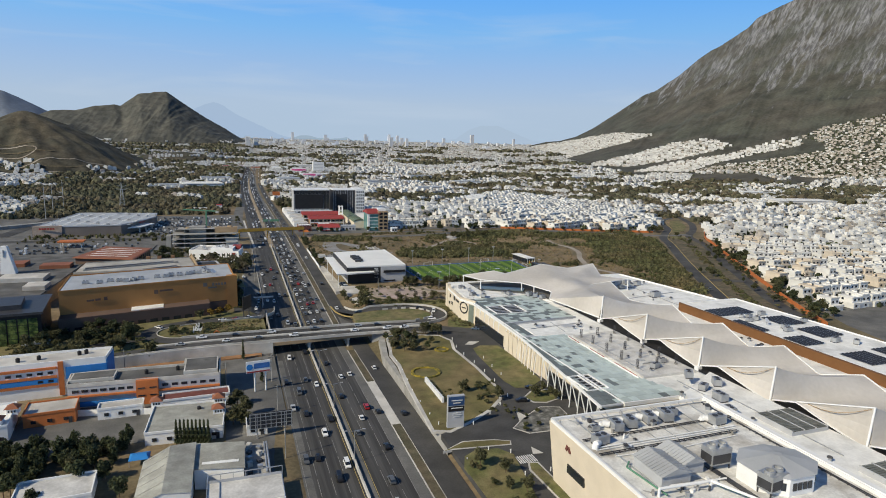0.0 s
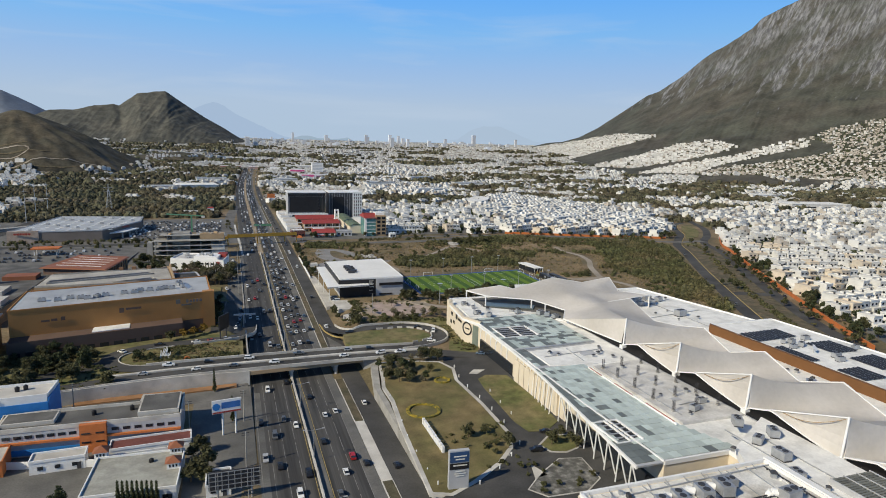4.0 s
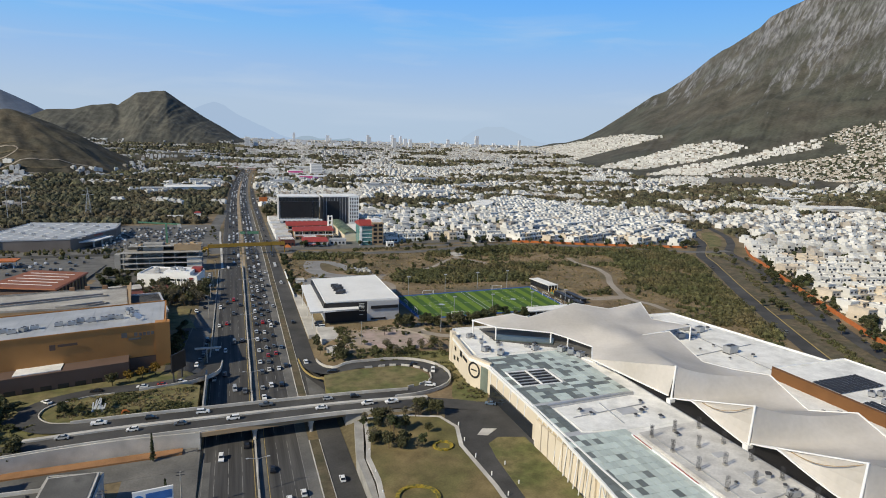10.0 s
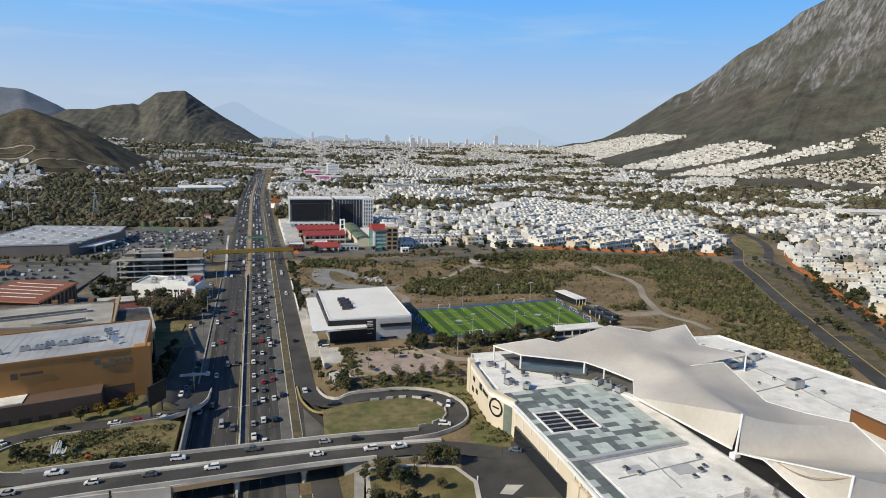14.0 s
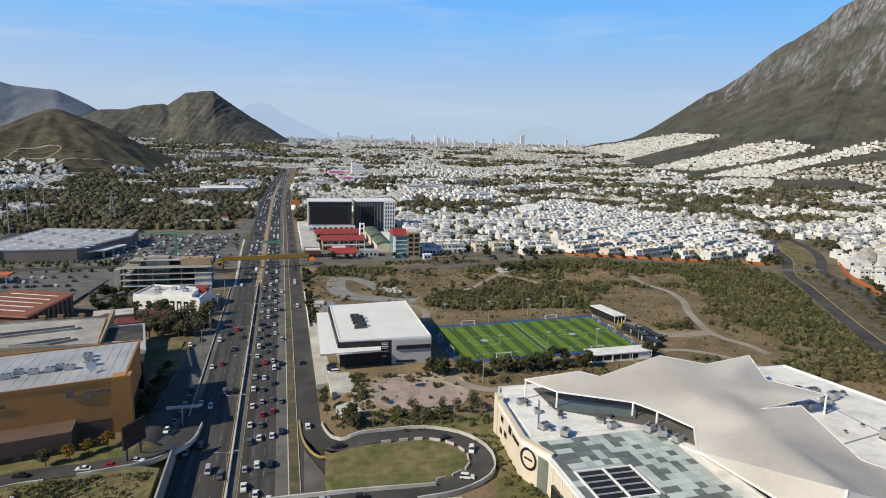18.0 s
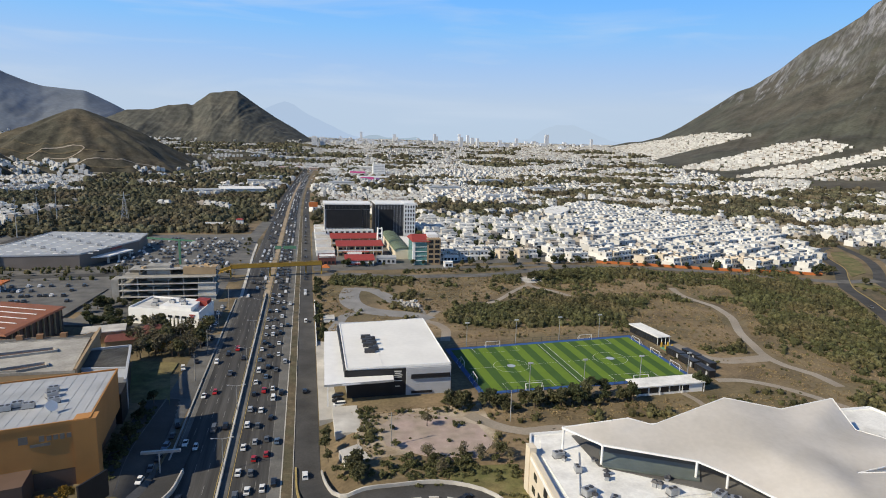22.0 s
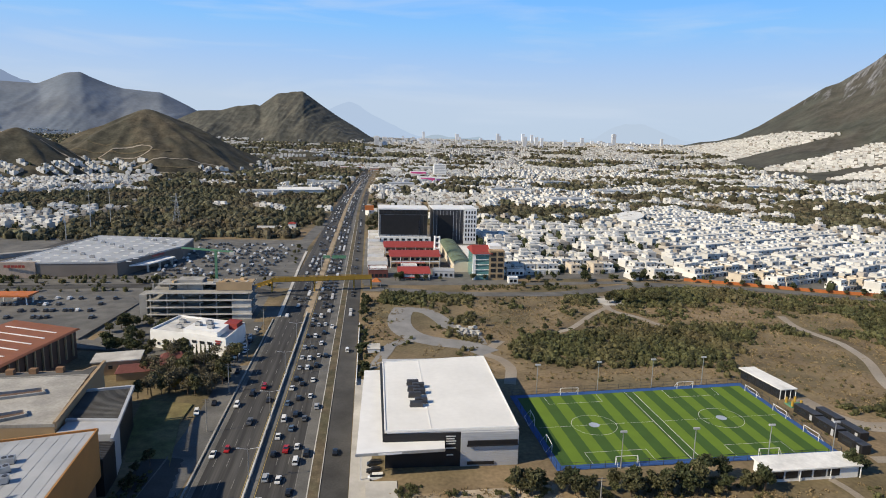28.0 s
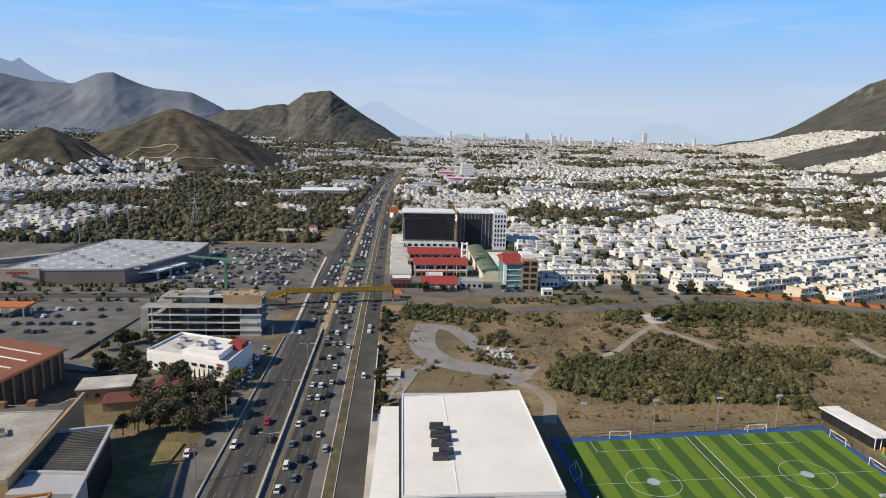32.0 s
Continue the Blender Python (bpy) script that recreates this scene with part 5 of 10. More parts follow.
for k, dx, dy in (("tip", 0.3, -0.3), ("pa", 0, 0), ("pb", 0, 0), ("ca", 0, 0), ("wing", -0.3, 0)):
    p = TENT[k]
    part("post", Mesh().tube((p[0] + dx, p[1] + dy, 9.9), (p[0] + dx, p[1] + dy, p[2]), 0.3, n=10), WHITE, canopy, "white canopy post")
for x, y in ((128, 300), (131, 302)):
    part("strut", Mesh().tube((x, y, 9.9), (x + 3, y + 1, 17.5), 0.25, n=8), DARK_METAL, canopy)

# ---- department store ----
store = thing("department_store", "cream department store with cluttered white flat roof", "store")
SB = [(46.0, 133.6), (92, 133.8), (92, 40), (46.0, 40)]
ST = [(44.1, 134.2), (92, 134.4), (92, 40), (44.1, 40)]
part("wall", Mesh().prism(SB, -1, 16.4, ST), CREAM, store, "leaning cream walls")
part("roof", Mesh().prism([(45, 133.2), (91.4, 133.4), (91.4, 40), (45, 40)], 16.3, 16.5), WEATHERED, store, "dirty white roof coating with brown stains")
part("parapet", hollow(Mesh(), [(44.5, 133.8), (91.8, 134), (91.8, 40), (44.5, 40)], 16.2, 17.2, 0.6), WHITE, store)
part("window", Mesh().bar((44.9, 118.2, 8.0), (44.9, 125.6, 8.0), 0.5, 2.2), GLASS, store)
part("sign", Mesh().bar((44.4, 124.2, 13.2), (44.4, 124.9, 12.9), 0.3, 1.5).bar((44.4, 125.4, 13.0), (44.4, 126.1, 13.3), 0.3, 1.5), DARK_RED, store, "dark red and blue emblem")
part("lower_roof", Mesh().prism([(92.2, 60), (92.2, 138), (98, 148), (118.5, 160), (118.5, 60)], 9.9, 12.4), ROOF_WHITE, store, "lower white roof with pipes")
part("inner_wall", Mesh().bar((92.6, 134.4, 14.9), (92.6, 60, 14.9), 1.5, 5.2), WHITE, store)

unit = thing("rooftop_unit", "grey boxy rooftop air-conditioning unit with fan", "air conditioner", "rooftop air units", 76, 128, 16.5)
part("casing", Mesh().cbox(0, 0, 0.25, 3.2, 2.2, 1.7), METAL, unit)
part("skid", Mesh().cbox(0, 0, 0, 3.4, 2.0, 0.25), DARK_METAL, unit)
part("fan", Mesh().ring(-0.7, 0, 1.95, 0.0, 0.6, 0.12, 12).ring(0.8, 0, 1.95, 0.0, 0.6, 0.12, 12), DARK_METAL, unit)
gen = np.random.default_rng(5)
for x, y, z, a, s in [(57.5, 125, 16.5, 80, 1.15), (62, 125.8, 16.5, 80, 1.15), (68, 126.2, 16.5, 82, 1.2), (73.2, 126.4, 16.5, 80, 1.25), (84.4, 120.6, 16.5, 5, 1.2), (49.6, 119.8, 16.5, 10, 1.15), (52, 126, 16.5, 5, 0.7),
                      (106, 172, 10.7, 20, 0.9), (112, 176, 10.7, 0, 0.8), (108, 158, 12.4, 60, 1.1), (112, 150, 12.4, 60, 1.1), (105, 148, 12.4, 30, 1), (104, 140, 12.4, 90, 1.2), (100, 132, 12.4, 80, 1.0),
                      (84, 286, 10.25, 20, 0.9), (88, 281.5, 10.25, 50, 0.9), (86, 296, 10.25, 80, 0.7), (103, 283, 10.25, 10, 0.8), (112, 279, 10.25, 30, 1.0), (114, 276, 10.25, 60, 1.0), (116, 272, 10.25, 20, 0.9), (84, 303, 10.25, 5, 0.8),
                      (168, 288, 9.9, 20, 1.2), (172, 291, 9.9, 10, 1.2), (176, 294, 9.9, 30, 1.1), (180, 292, 9.9, 0, 1.2), (184, 288, 9.9, 20, 1.2), (178, 285, 9.9, 60, 1.1), (170, 283, 9.9, 0, 1.0), (167, 300, 9.9, 0, 1.0), (172, 306, 9.9, 40, 1.0), (176, 262, 9.9, 10, 1.5),
                      (193.5, 211, 12.9, 0, 0.9), (181, 210, 12.9, 40, 0.8), (184.4, 209.2, 12.9, 10, 0.8), (179.5, 204, 12.9, 0, 0.8), (184.6, 205, 12.9, 30, 0.9), (186, 191.6, 12.9, 0, 0.9), (183.5, 188, 12.9, 0, 0.9), (190, 172, 12.9, 10, 1.0), (196, 168, 12.9, 30, 0.9), (202.5, 197, 12.9, 0, 0.8), (158, 178, 9.9, 40, 1.2), (160, 174, 9.9, 40, 1.2), (162, 205, 9.9, 20, 1)]:
    u = copy_thing(unit, pose(x, y, z, 0, 0, a))
    u.scale = (s, s, s)
tower = thing("cooling_tower", "steel cooling tower with two round fans on the roof", "cooling tower", "cooling towers", 68, 103.4, 16.5)
part("casing", Mesh().cbox(0, 0, 1.2, 6.4, 4.2, 3.6), METAL, tower)
part("louvre", Mesh().cbox(0, -2.15, 1.6, 5.8, 0.1, 2.0).cbox(-3.25, 0, 1.6, 0.1, 3.8, 2.0), DARK_METAL, tower)
for x in (-1.6, 1.6):
    part("fan_shroud", Mesh().ring(x, 0, 4.8, 1.05, 1.35, 0.7, 20), METAL, tower)
for x in (-2.9, 2.9):
    for y in (-1.8, 1.8):
        part("leg", Mesh().cbox(x, y, 0, 0.3, 0.3, 1.2), DARK_METAL, tower)
tower.scale = (0.82, 0.82, 1.0)
copy_thing(tower, pose(71.4, 91.6, 16.5, 0, 0, 8)).scale = (0.8, 0.8, 0.95)
for x, y, sx, sy, a in ((54.2, 103.9, 9.2, 7.2, 90), (60.8, 106, 8.0, 5.4, 90)):
    hut = thing("plant_room", "grey corrugated plant room on the store roof", "plant room", "roof plant rooms", x, y, 16.5, a)
    part("wall", Mesh().cbox(0, 0, 0, sx, sy, 2.6), GREY_PANEL, hut)
    gb = Mesh().prism([(-sx / 2 - .4, -sy / 2 - .4), (sx / 2 + .4, -sy / 2 - .4), (sx / 2 + .4, sy / 2 + .4), (-sx / 2 - .4, sy / 2 + .4)], 2.6, 4.0, [(-sx / 2 - .4, -0.1), (sx / 2 + .4, -0.1), (sx / 2 + .4, 0.1), (-sx / 2 - .4, 0.1)])
    part("roof", gb, CORRUGATED, hut)
    for k in range(int(sx / 0.9)):
        xx = -sx / 2 + 0.45 + k * 0.9
        part("rib", Mesh().bar((xx, -sy / 2 - .4, 2.68), (xx, 0, 4.06), 0.12, 0.1).bar((xx, sy / 2 + .4, 2.68), (xx, 0, 4.06), 0.12, 0.1), CORRUGATED, hut)
pav = thing("roof_pavilion", "white octagonal roof pavilion with dark windows", "pavilion", "", 76.6, 95.6, 16.5)
oct8 = [(8.5 * math.cos(math.pi * (k + 0.5) / 4), 7 * math.sin(math.pi * (k + 0.5) / 4)) for k in range(8)]
part("wall", Mesh().prism(oct8, 0, 4), WHITE, pav)
part("roof", Mesh().prism([(1.05 * a, 1.05 * b) for a, b in oct8], 4, 5.6, [(0.12 * a, 0.12 * b) for a, b in oct8]), CORRUGATED, pav)
for k in (4, 5, 6):
    a, b = Vector((*oct8[k], 0)) * 1.012, Vector((*oct8[(k + 1) % 8], 0)) * 1.012
    for s in (0.2, 0.4, 0.6, 0.8):
        p = a.lerp(b, s)
        part("window", Mesh().bar(p - (b - a).normalized() * 0.5 + Vector((0, 0, 2)), p + (b - a).normalized() * 0.5 + Vector((0, 0, 2)), 0.15, 1.6), GLASS, pav)
pipes = thing("roof_pipes", "green and white pipes running across the store roof", "pipes")
part("green_pipe", Mesh().tube((48.2, 107.6, 17.2), (49.4, 96, 17.2), 0.2).tube((48.2, 107.6, 17.2), (50, 109.4, 17.2), 0.2).tube((62, 96.4, 17.2), (66, 88, 17.2), 0.2), GREEN_PAINT, pipes)
for k in range(6):
    part("conduit", Mesh().tube((58.5 + k * 5.4, 133, 16.75), (58.8 + k * 5.0, 117 - k * 0.6, 16.75), 0.11), METAL, pipes)
for p, q, r in (((46.4, 117.6, 16.8), (87.5, 117.8, 16.8), 0.16), ((46.4, 116.6, 16.8), (86, 116.8, 16.8), 0.12), ((49, 113, 16.8), (66, 112.2, 16.8), 0.12), ((66, 112.2, 16.8), (84, 113.5, 16.8), 0.1), ((48.2, 97, 18.2), (60.4, 96.4, 18.2), 0.3), ((60.4, 96.4, 18.2), (64.5, 88, 18.2), 0.3), ((48.2, 97, 18.2), (48.2, 97, 16.5), 0.3), ((60.4, 96.4, 18.2), (60.4, 96.4, 16.5), 0.3), ((52.6, 99, 17.0), (66, 98, 17.0), 0.2)):
    part("duct", Mesh().tube(p, q, r, n=8), WHITE, pipes, "white roof duct")
part("walkway", Mesh().bar((66.2, 109.5, 16.62), (66.6, 90, 16.62), 1.4, 0.2), DARK_METAL, pipes, "dark grated walkway")
for k in range(10):
    part("brace", Mesh().bar((46 + k * 4.6, 133.2, 17.1), (46 + k * 4.6, 131.8, 16.5), 0.12), METAL, pipes)
for x0, y0, x1, y1 in ((46, 121.6, 90.6, 122.6), (46, 114.6, 86, 115.4), (89.6, 132, 89.4, 80)):
    tray = Mesh()
    for o in (-0.32, 0.32):
        tray.bar((x0, y0 + (o if x1 - x0 > 5 else 0), 16.86), (x1 + (o if x1 - x0 <= 5 else 0), y1 + (o if x1 - x0 > 5 else 0), 16.86), 0.12, 0.22)
    for k in range(26):
        p = Vector((x0, y0, 16.8)).lerp(Vector((x1, y1, 16.8)), (k + 0.5) / 26)
        tray.cbox(p.x, p.y, 16.5, 0.5 if x1 - x0 <= 5 else 0.14, 0.14 if x1 - x0 <= 5 else 0.5, 0.32)
    part("cable_tray", tray, DARK_METAL, pipes, "dark cable tray on feet")
for x, y, a in ((57.5, 125, 1), (62, 125.8, 1), (68, 126.2, 1), (73.2, 126.4, 1), (49.6, 119.8, -1), (84.4, 120.6, 1)):
    bend_ = Mesh().tube((x - 1.2, y + 1.2 * a, 17.4), (x - 2.6, y + 2.0 * a, 17.6), 0.75, n=10).tube((x - 2.6, y + 2.0 * a, 17.6), (x - 3.0, y + 2.4 * a, 16.5), 0.75, n=10)
    part("flexible_duct", bend_, WHITE, pipes, "fat white flexible duct")
pump = np.random.default_rng(91)
for k in range(44):
    x, y = (pump.uniform(46.5, 58), pump.uniform(112, 132)) if k < 12 else ((pump.uniform(47, 66), pump.uniform(86, 100)) if k < 34 else (pump.uniform(80, 90), pump.uniform(84, 131)))
    part("pump", Mesh().rbox(x, y, 16.5, pump.uniform(0.4, 1.4), pump.uniform(0.4, 0.9), pump.uniform(0.3, 1.1), pump.uniform(0, 90)).tube((x, y, 16.9), (x + pump.uniform(-3, 3), y + pump.uniform(-3, 3), 16.8), 0.09, n=6), (METAL, DARK_METAL, CONCRETE, WHITE)[k % 4], pipes, "small roof pump with pipe")
skyl = thing("roof_skylight", "ribbed grey skylight panel on the lower roof", "skylight", "", 111, 121.9, 12.4, 0)
part("frame", Mesh().cbox(0, 0, 0, 12.6, 12.2, 1.0), GREY_PANEL, skyl)
for k in range(15):
    part("rib", Mesh().bar((-5.9, -5.6 + k * 0.8, 1.12), (5.9, -5.6 + k * 0.8, 1.12), 0.55, 0.28), LOUVRE_GREY, skyl)
for k in range(4):
    part("frame_bar", Mesh().cbox(-6.1 + k * 4.07, 0, 1.0, 0.25, 12.2, 0.4), GREY_PANEL, skyl)
copy_thing(skyl, pose(111.2, 92, 12.4))
# bundles of exposed rods on the raised deck
rods = thing("rebar_column", "unfinished column stub with bare steel rods", "column stub", "unfinished columns", 99.5, 209, 10.7)
part("base", Mesh().cbox(0, 0, 0, 0.9, 0.9, 0.5), CONCRETE, rods)
rb = Mesh()
for i in range(4):
    for j in range(4):
        if i in (0, 3) or j in (0, 3):
            rb.cbox(-0.35 + i * 0.23, -0.35 + j * 0.23, 0.5, 0.045, 0.045, 2.9)
part("rods", rb, DARK_METAL, rods)
for i in range(3):
    for j in range(5):
        if (i, j) != (0, 4):
            copy_thing(rods, pose(99.5 + i * 8, 173 + j * 9.2, 10.7))
# solar arrays
def solar_strip(n, x, y):
    """A tilted strip of n panels in line on low rails."""
    ob = thing("solar_strip", "tilted strip of dark blue solar panels on the white roof", "solar panels", "rooftop solar strips", x, y, 12.9)
    h = n * 1.02
    part("rail", Mesh().bar((-0.8, -h, 0.2), (-0.8, h, 0.2), 0.1), METAL, ob)
    part("rail", Mesh().bar((0.8, -h, 0.55), (0.8, h, 0.55), 0.1), METAL, ob)
    for k in range(n):
        y0, y1 = -h + 2.04 * k + 0.05, -h + 2.04 * k + 1.99
        part("panel", Mesh().prism([(-0.78, y0), (0.78, y0), (0.78, y1), (-0.78, y1)], 0.0, 0.05), SOLAR, ob).matrix_basis = pose(0, 0, 0.4, 0, -11, 0)
    return ob


for n, x0, y0, count, skew in ((5, 173.4, 218.4, 10, 0.12), (8, 173.2, 198.0, 2, 0.0), (6, 189.5, 200.6, 6, 0.0), (5, 174.0, 176.0, 5, 0.0), (6, 190.2, 183.0, 6, 0.1), (6, 178, 154, 6, 0.0), (5, 195, 156, 5, 0.0), (6, 180, 132, 7, 0.0)):
    first = solar_strip(n, x0, y0)
    for k in range(1, count):
        copy_thing(first, pose(x0 + 2.06 * k, y0 + skew * k, 12.9))
dish = thing("satellite_dish", "white satellite dish on the roof", "satellite dish", "", 182.5, 197.9, 12.9, 200)
part("pole", Mesh().tube((0, 0, 0), (0, 0, 1.4), 0.1, n=6), METAL, dish)
part("bowl", Mesh().tube((0, -0.2, 1.6), (0, 0.3, 2.0), 0.3, 1.3, 14), WHITE, dish)

pyl = thing("sign_pylon", "tall grey and blue mall sign pylon on the lawn", "sign", "", 32, 169.4, 0.15, -4)
part("shaft", Mesh().cbox(0, 0, 0, 5.2, 1.1, 10.2), GREY_PANEL, pyl)
part("upper_board", Mesh().cbox(0, -0.62, 7.2, 4.9, 0.12, 2.7), material("blue sign board", (0.03, 0.07, 0.16), 0.4), pyl, "dark blue sign board")
part("lower_board", Mesh().cbox(0, -0.62, 5.3, 4.9, 0.12, 1.6), BLACK, pyl)
for z, w in ((8.6, 3.4), (7.8, 2.4), (6.2, 3.6), (4.6, 2.6), (4.0, 3.0), (3.4, 2.2)):
    part("sign_mark", Mesh().cbox(0.2, -0.71, z, w, 0.06, 0.3), MARK, pyl, "white unreadable sign mark")
let = thing("lawn_letters", "row of tall white free-standing sign blocks on the lawn", "sign", "", 34.2, 196.7, 0.15)
for k in range(12):
    y = 9.2 - k * 1.65
    part("block", Mesh().box(-0.35, y - 0.55, 0, 0.35, y + 0.55, 1.9).box(-0.32, y - 0.7, 0, 0.32, y - 0.56, 0.7 + 0.5 * (k % 3)), WHITE, let)
for x, y, r0, r1 in ((36.9, 214.9, 4.6, 5.6), (51.2, 238.4, 2.1, 3.0)):
    fl = tagged(part("flower_ring", Mesh().ring(x, y, 0.15, r0, r1, 0.5, 36), material("yellow flower bed", (0.34, 0.24, 0.03), 0.9, var=0.3, scale=1.5, fine=8, alt=(0.10, 0.10, 0.03), altscale=0.9)), "ring-shaped bed of yellow flowers on the lawn", "flower bed", "flower rings")
bol = tagged(part("bollard", Mesh().tube((0, 0, 0), (0, 0, 1.1), 0.16, n=8).tube((0, 0, 1.1), (0, 0, 1.25), 0.2, 0.08, 8), WHITE), "short white bollard at the kerb", "bollard", "kerb bollards")
bol.matrix_basis = pose(27.6, 172, 0.0)
EDGE = [(27.3, 180), (27.2, 190), (27.4, 200), (28.4, 210), (29.2, 220), (29.6, 230), (30.4, 242), (58.6, 200), (58.8, 210), (58.6, 220), (58.0, 230), (58.4, 240), (60.2, 250), (63.4, 205), (63.6, 214), (64.2, 224), (57.2, 186), (52, 180.4), (46, 175), (38, 169.4), (28.4, 150), (36, 153), (41.5, 150), (40, 138), (47.5, 138)]
for x, y in EDGE:
    copy_thing(bol, pose(x, y, max(0.0, land(x, y)) if x > 31 else -0.6))

# small vents, pipes and cable trays on the mall's roofs
vent = thing("roof_vent", "small grey roof vent with cowl", "vent", "roof vents", 104, 222, 10.1)
part("duct", Mesh().cbox(0, 0, 0, 0.7, 0.7, 0.8), METAL, vent)
part("cowl", Mesh().prism([(-0.55, -0.55), (0.55, -0.55), (0.55, 0.55), (-0.55, 0.55)], 0.8, 1.15, [(-0.2, -0.2), (0.2, -0.2), (0.2, 0.2), (-0.2, 0.2)]), DARK_METAL, vent)
vg0 = np.random.default_rng(15)
for x0, y0, x1, y1, z, n in ((86, 219, 112, 233, 10.1, 6), (99, 168, 117, 212, 10.7, 5), (81, 284, 92, 304, 10.25, 7), (156, 240, 190, 300, 9.9, 10), (156, 130, 168, 230, 9.9, 5), (50, 111, 90, 130, 16.5, 5), (94, 100, 104, 150, 12.4, 6), (98, 284, 112, 292, 10.3, 4)):
    for _ in range(n):
        s = vg0.uniform(0.7, 1.5)
        copy_thing(vent, pose(vg0.uniform(x0, x1), vg0.uniform(y0, y1), z, 0, 0, vg0.uniform(0, 90))).scale = (s, s, s)
for p, q in (((100, 170, 10.9), (100, 210, 10.9)), ((104, 176, 10.9), (116, 178, 10.9)), ((86, 226, 10.25), (112, 229, 10.25)), ((98, 219, 10.25), (99, 233, 10.25)), ((158, 236, 10.1), (186, 236, 10.1)), ((160, 262, 10.1), (192, 268, 10.1)), ((176, 240, 10.1), (178, 300, 10.1)), ((102, 100, 12.6), (102, 156, 12.6)), ((108, 104, 12.6), (108, 150, 12.6)), ((82, 286, 10.4), (90, 304, 10.4)), ((119.3, 130, 10.1), (119.3, 258, 10.1)), ((50, 100, 16.7), (50, 130, 16.7)), ((54, 131, 16.7), (92, 132.4, 16.7))):
    part("roof_pipe", Mesh().tube(p, q, 0.16, n=6), METAL, mall, "grey roof pipe")
for x, y, sx, sy in ((104, 226, 6, 4), (92, 229, 5, 3), (110, 196, 3.4, 2.2), (111, 186, 4, 2.4), (106, 180, 3, 2)):
    part("roof_hatch", Mesh().cbox(x, y, 10.1 if y > 216 else 10.7, sx, sy, 0.22), GREY_PANEL, mall)

# ---- white sports hall and its pitch ----
HALL_ROOF = material("white sheet roof", (0.79, 0.78, 0.75), 0.6, var=0.05, scale=0.08, fine=0.6, bump=0.05, alt=(0.72, 0.71, 0.68), altscale=0.03)
hall = thing("sports_hall", "white-roofed modern hall with black and grey front", "hall")
part("main_body", Mesh().box(36.2, 371.6, -1.5, 72.4, 428.4, 9.9), GREY_PANEL, hall, "grey ribbed cladding")
part("roof", Mesh().prism([(35.8, 371.2), (72.7, 372.2), (73.2, 429), (36.2, 424)], 9.9, 10.4), HALL_ROOF, hall, "white roof sheet")
part("ridge_cap", Mesh().bar((48.4, 371.8, 10.44), (48.8, 425.4, 10.44), 0.25, 0.1), HALL_ROOF, hall)
part("roof_trim", hollow(Mesh(), [(36.0, 371.5), (72.4, 372.4), (72.9, 428.6), (36.4, 423.8)], 10.3, 10.62, 0.3), WHITE, hall)
part("black_front", Mesh().box(36.0, 371.0, -1.5, 56.4, 371.7, 9.6), BLACK, hall, "black glazed front")
part("grey_front", Mesh().box(56.4, 370.7, -1.5, 72.4, 371.5, 9.8), GREY_PANEL, hall)
for z in np.arange(0, 9.6, 0.55):
    part("cladding_board", Mesh().box(56.5, 370.62, z - 0.6, 72.3, 370.72, z - 0.1), GREY_PANEL, hall)
part("slot_window", Mesh().box(58.2, 370.3, 6.3, 72.0, 370.7, 7.5), BLACK, hall, "long dark slot window")
part("slot_window", Mesh().box(58.2, 370.3, 0.6, 65.6, 370.7, 1.4), BLACK, hall, "short dark slot window")
part("window_hood", Mesh().box(58.0, 369.9, 6.1, 72.2, 370.7, 6.3), BLACK, hall)
part("step", Mesh().box(35.3, 371.2, 7.4, 36.4, 424, 10.0), BLACK, hall, "dark clerestory step")
part("side_canopy", Mesh().prism([(28.4, 365.2), (36.2, 365.2), (36.2, 424), (30.0, 424)], 7.0, 7.5), WHITE, hall, "lower white canopy roof")
part("front_canopy", Mesh().prism([(36.2, 365.2), (51.5, 366.6), (52, 371), (36.2, 371)], 7.0, 7.5), WHITE, hall, "white front canopy")
part("canopy_edge", Mesh().bar((28.2, 365.0, 7.25), (51.6, 366.4, 7.25), 0.3, 0.7), METAL, hall)
for i, (z, w) in enumerate(((8.6, 2.6), (7.9, 2.2), (7.2, 3.0), (6.5, 2.6), (5.2, 3.0), (3.2, 1.6))):
    part("front_sign", Mesh().box(53.6 - 0.5 * w / 2 - 0.6, 370.9, z, 53.6 + 0.5 * w, 371.0, z + 0.28), MARK, hall, "small white unreadable sign mark")
for y in (368, 390, 412):
    part("canopy_post", Mesh().cbox(29.6, y, -3, 0.3, 0.3, 10.1), WHITE, hall)
for k in range(7):
    u = copy_thing(unit, pose(45.4 + 1.6 * (k % 2), 387 + 2.4 * k + (k > 1) * 2, 10.4, 0, 0, 0))
    u.scale = (1.15, 0.8, 0.75)
    for piece in u.children:
        if piece.name.startswith("casing"):
            if k == 0:
                dark_casing = piece.data.copy()
                dark_casing.materials[0] = DARK_METAL
            piece.data = dark_casing
structure("pavement_hall", Mesh().prism([(26.6, 358), (36, 359), (36, 432), (26.6, 440)], -4, -1.3), PALE_CONCRETE, "pale concrete paving round the hall", "pavement")

FC = [Vector(p) for p in ((83.2, 367.4, 0.05), (168.4, 370.2, 0.05), (170.2, 422.6, 0.05), (81.6, 415.6, 0.05))]


def on_pitch(u, v, z=0.0):
    p = FC[0].lerp(FC[1], u).lerp(FC[3].lerp(FC[2], u), v)
    return p + Vector((0, 0, z))


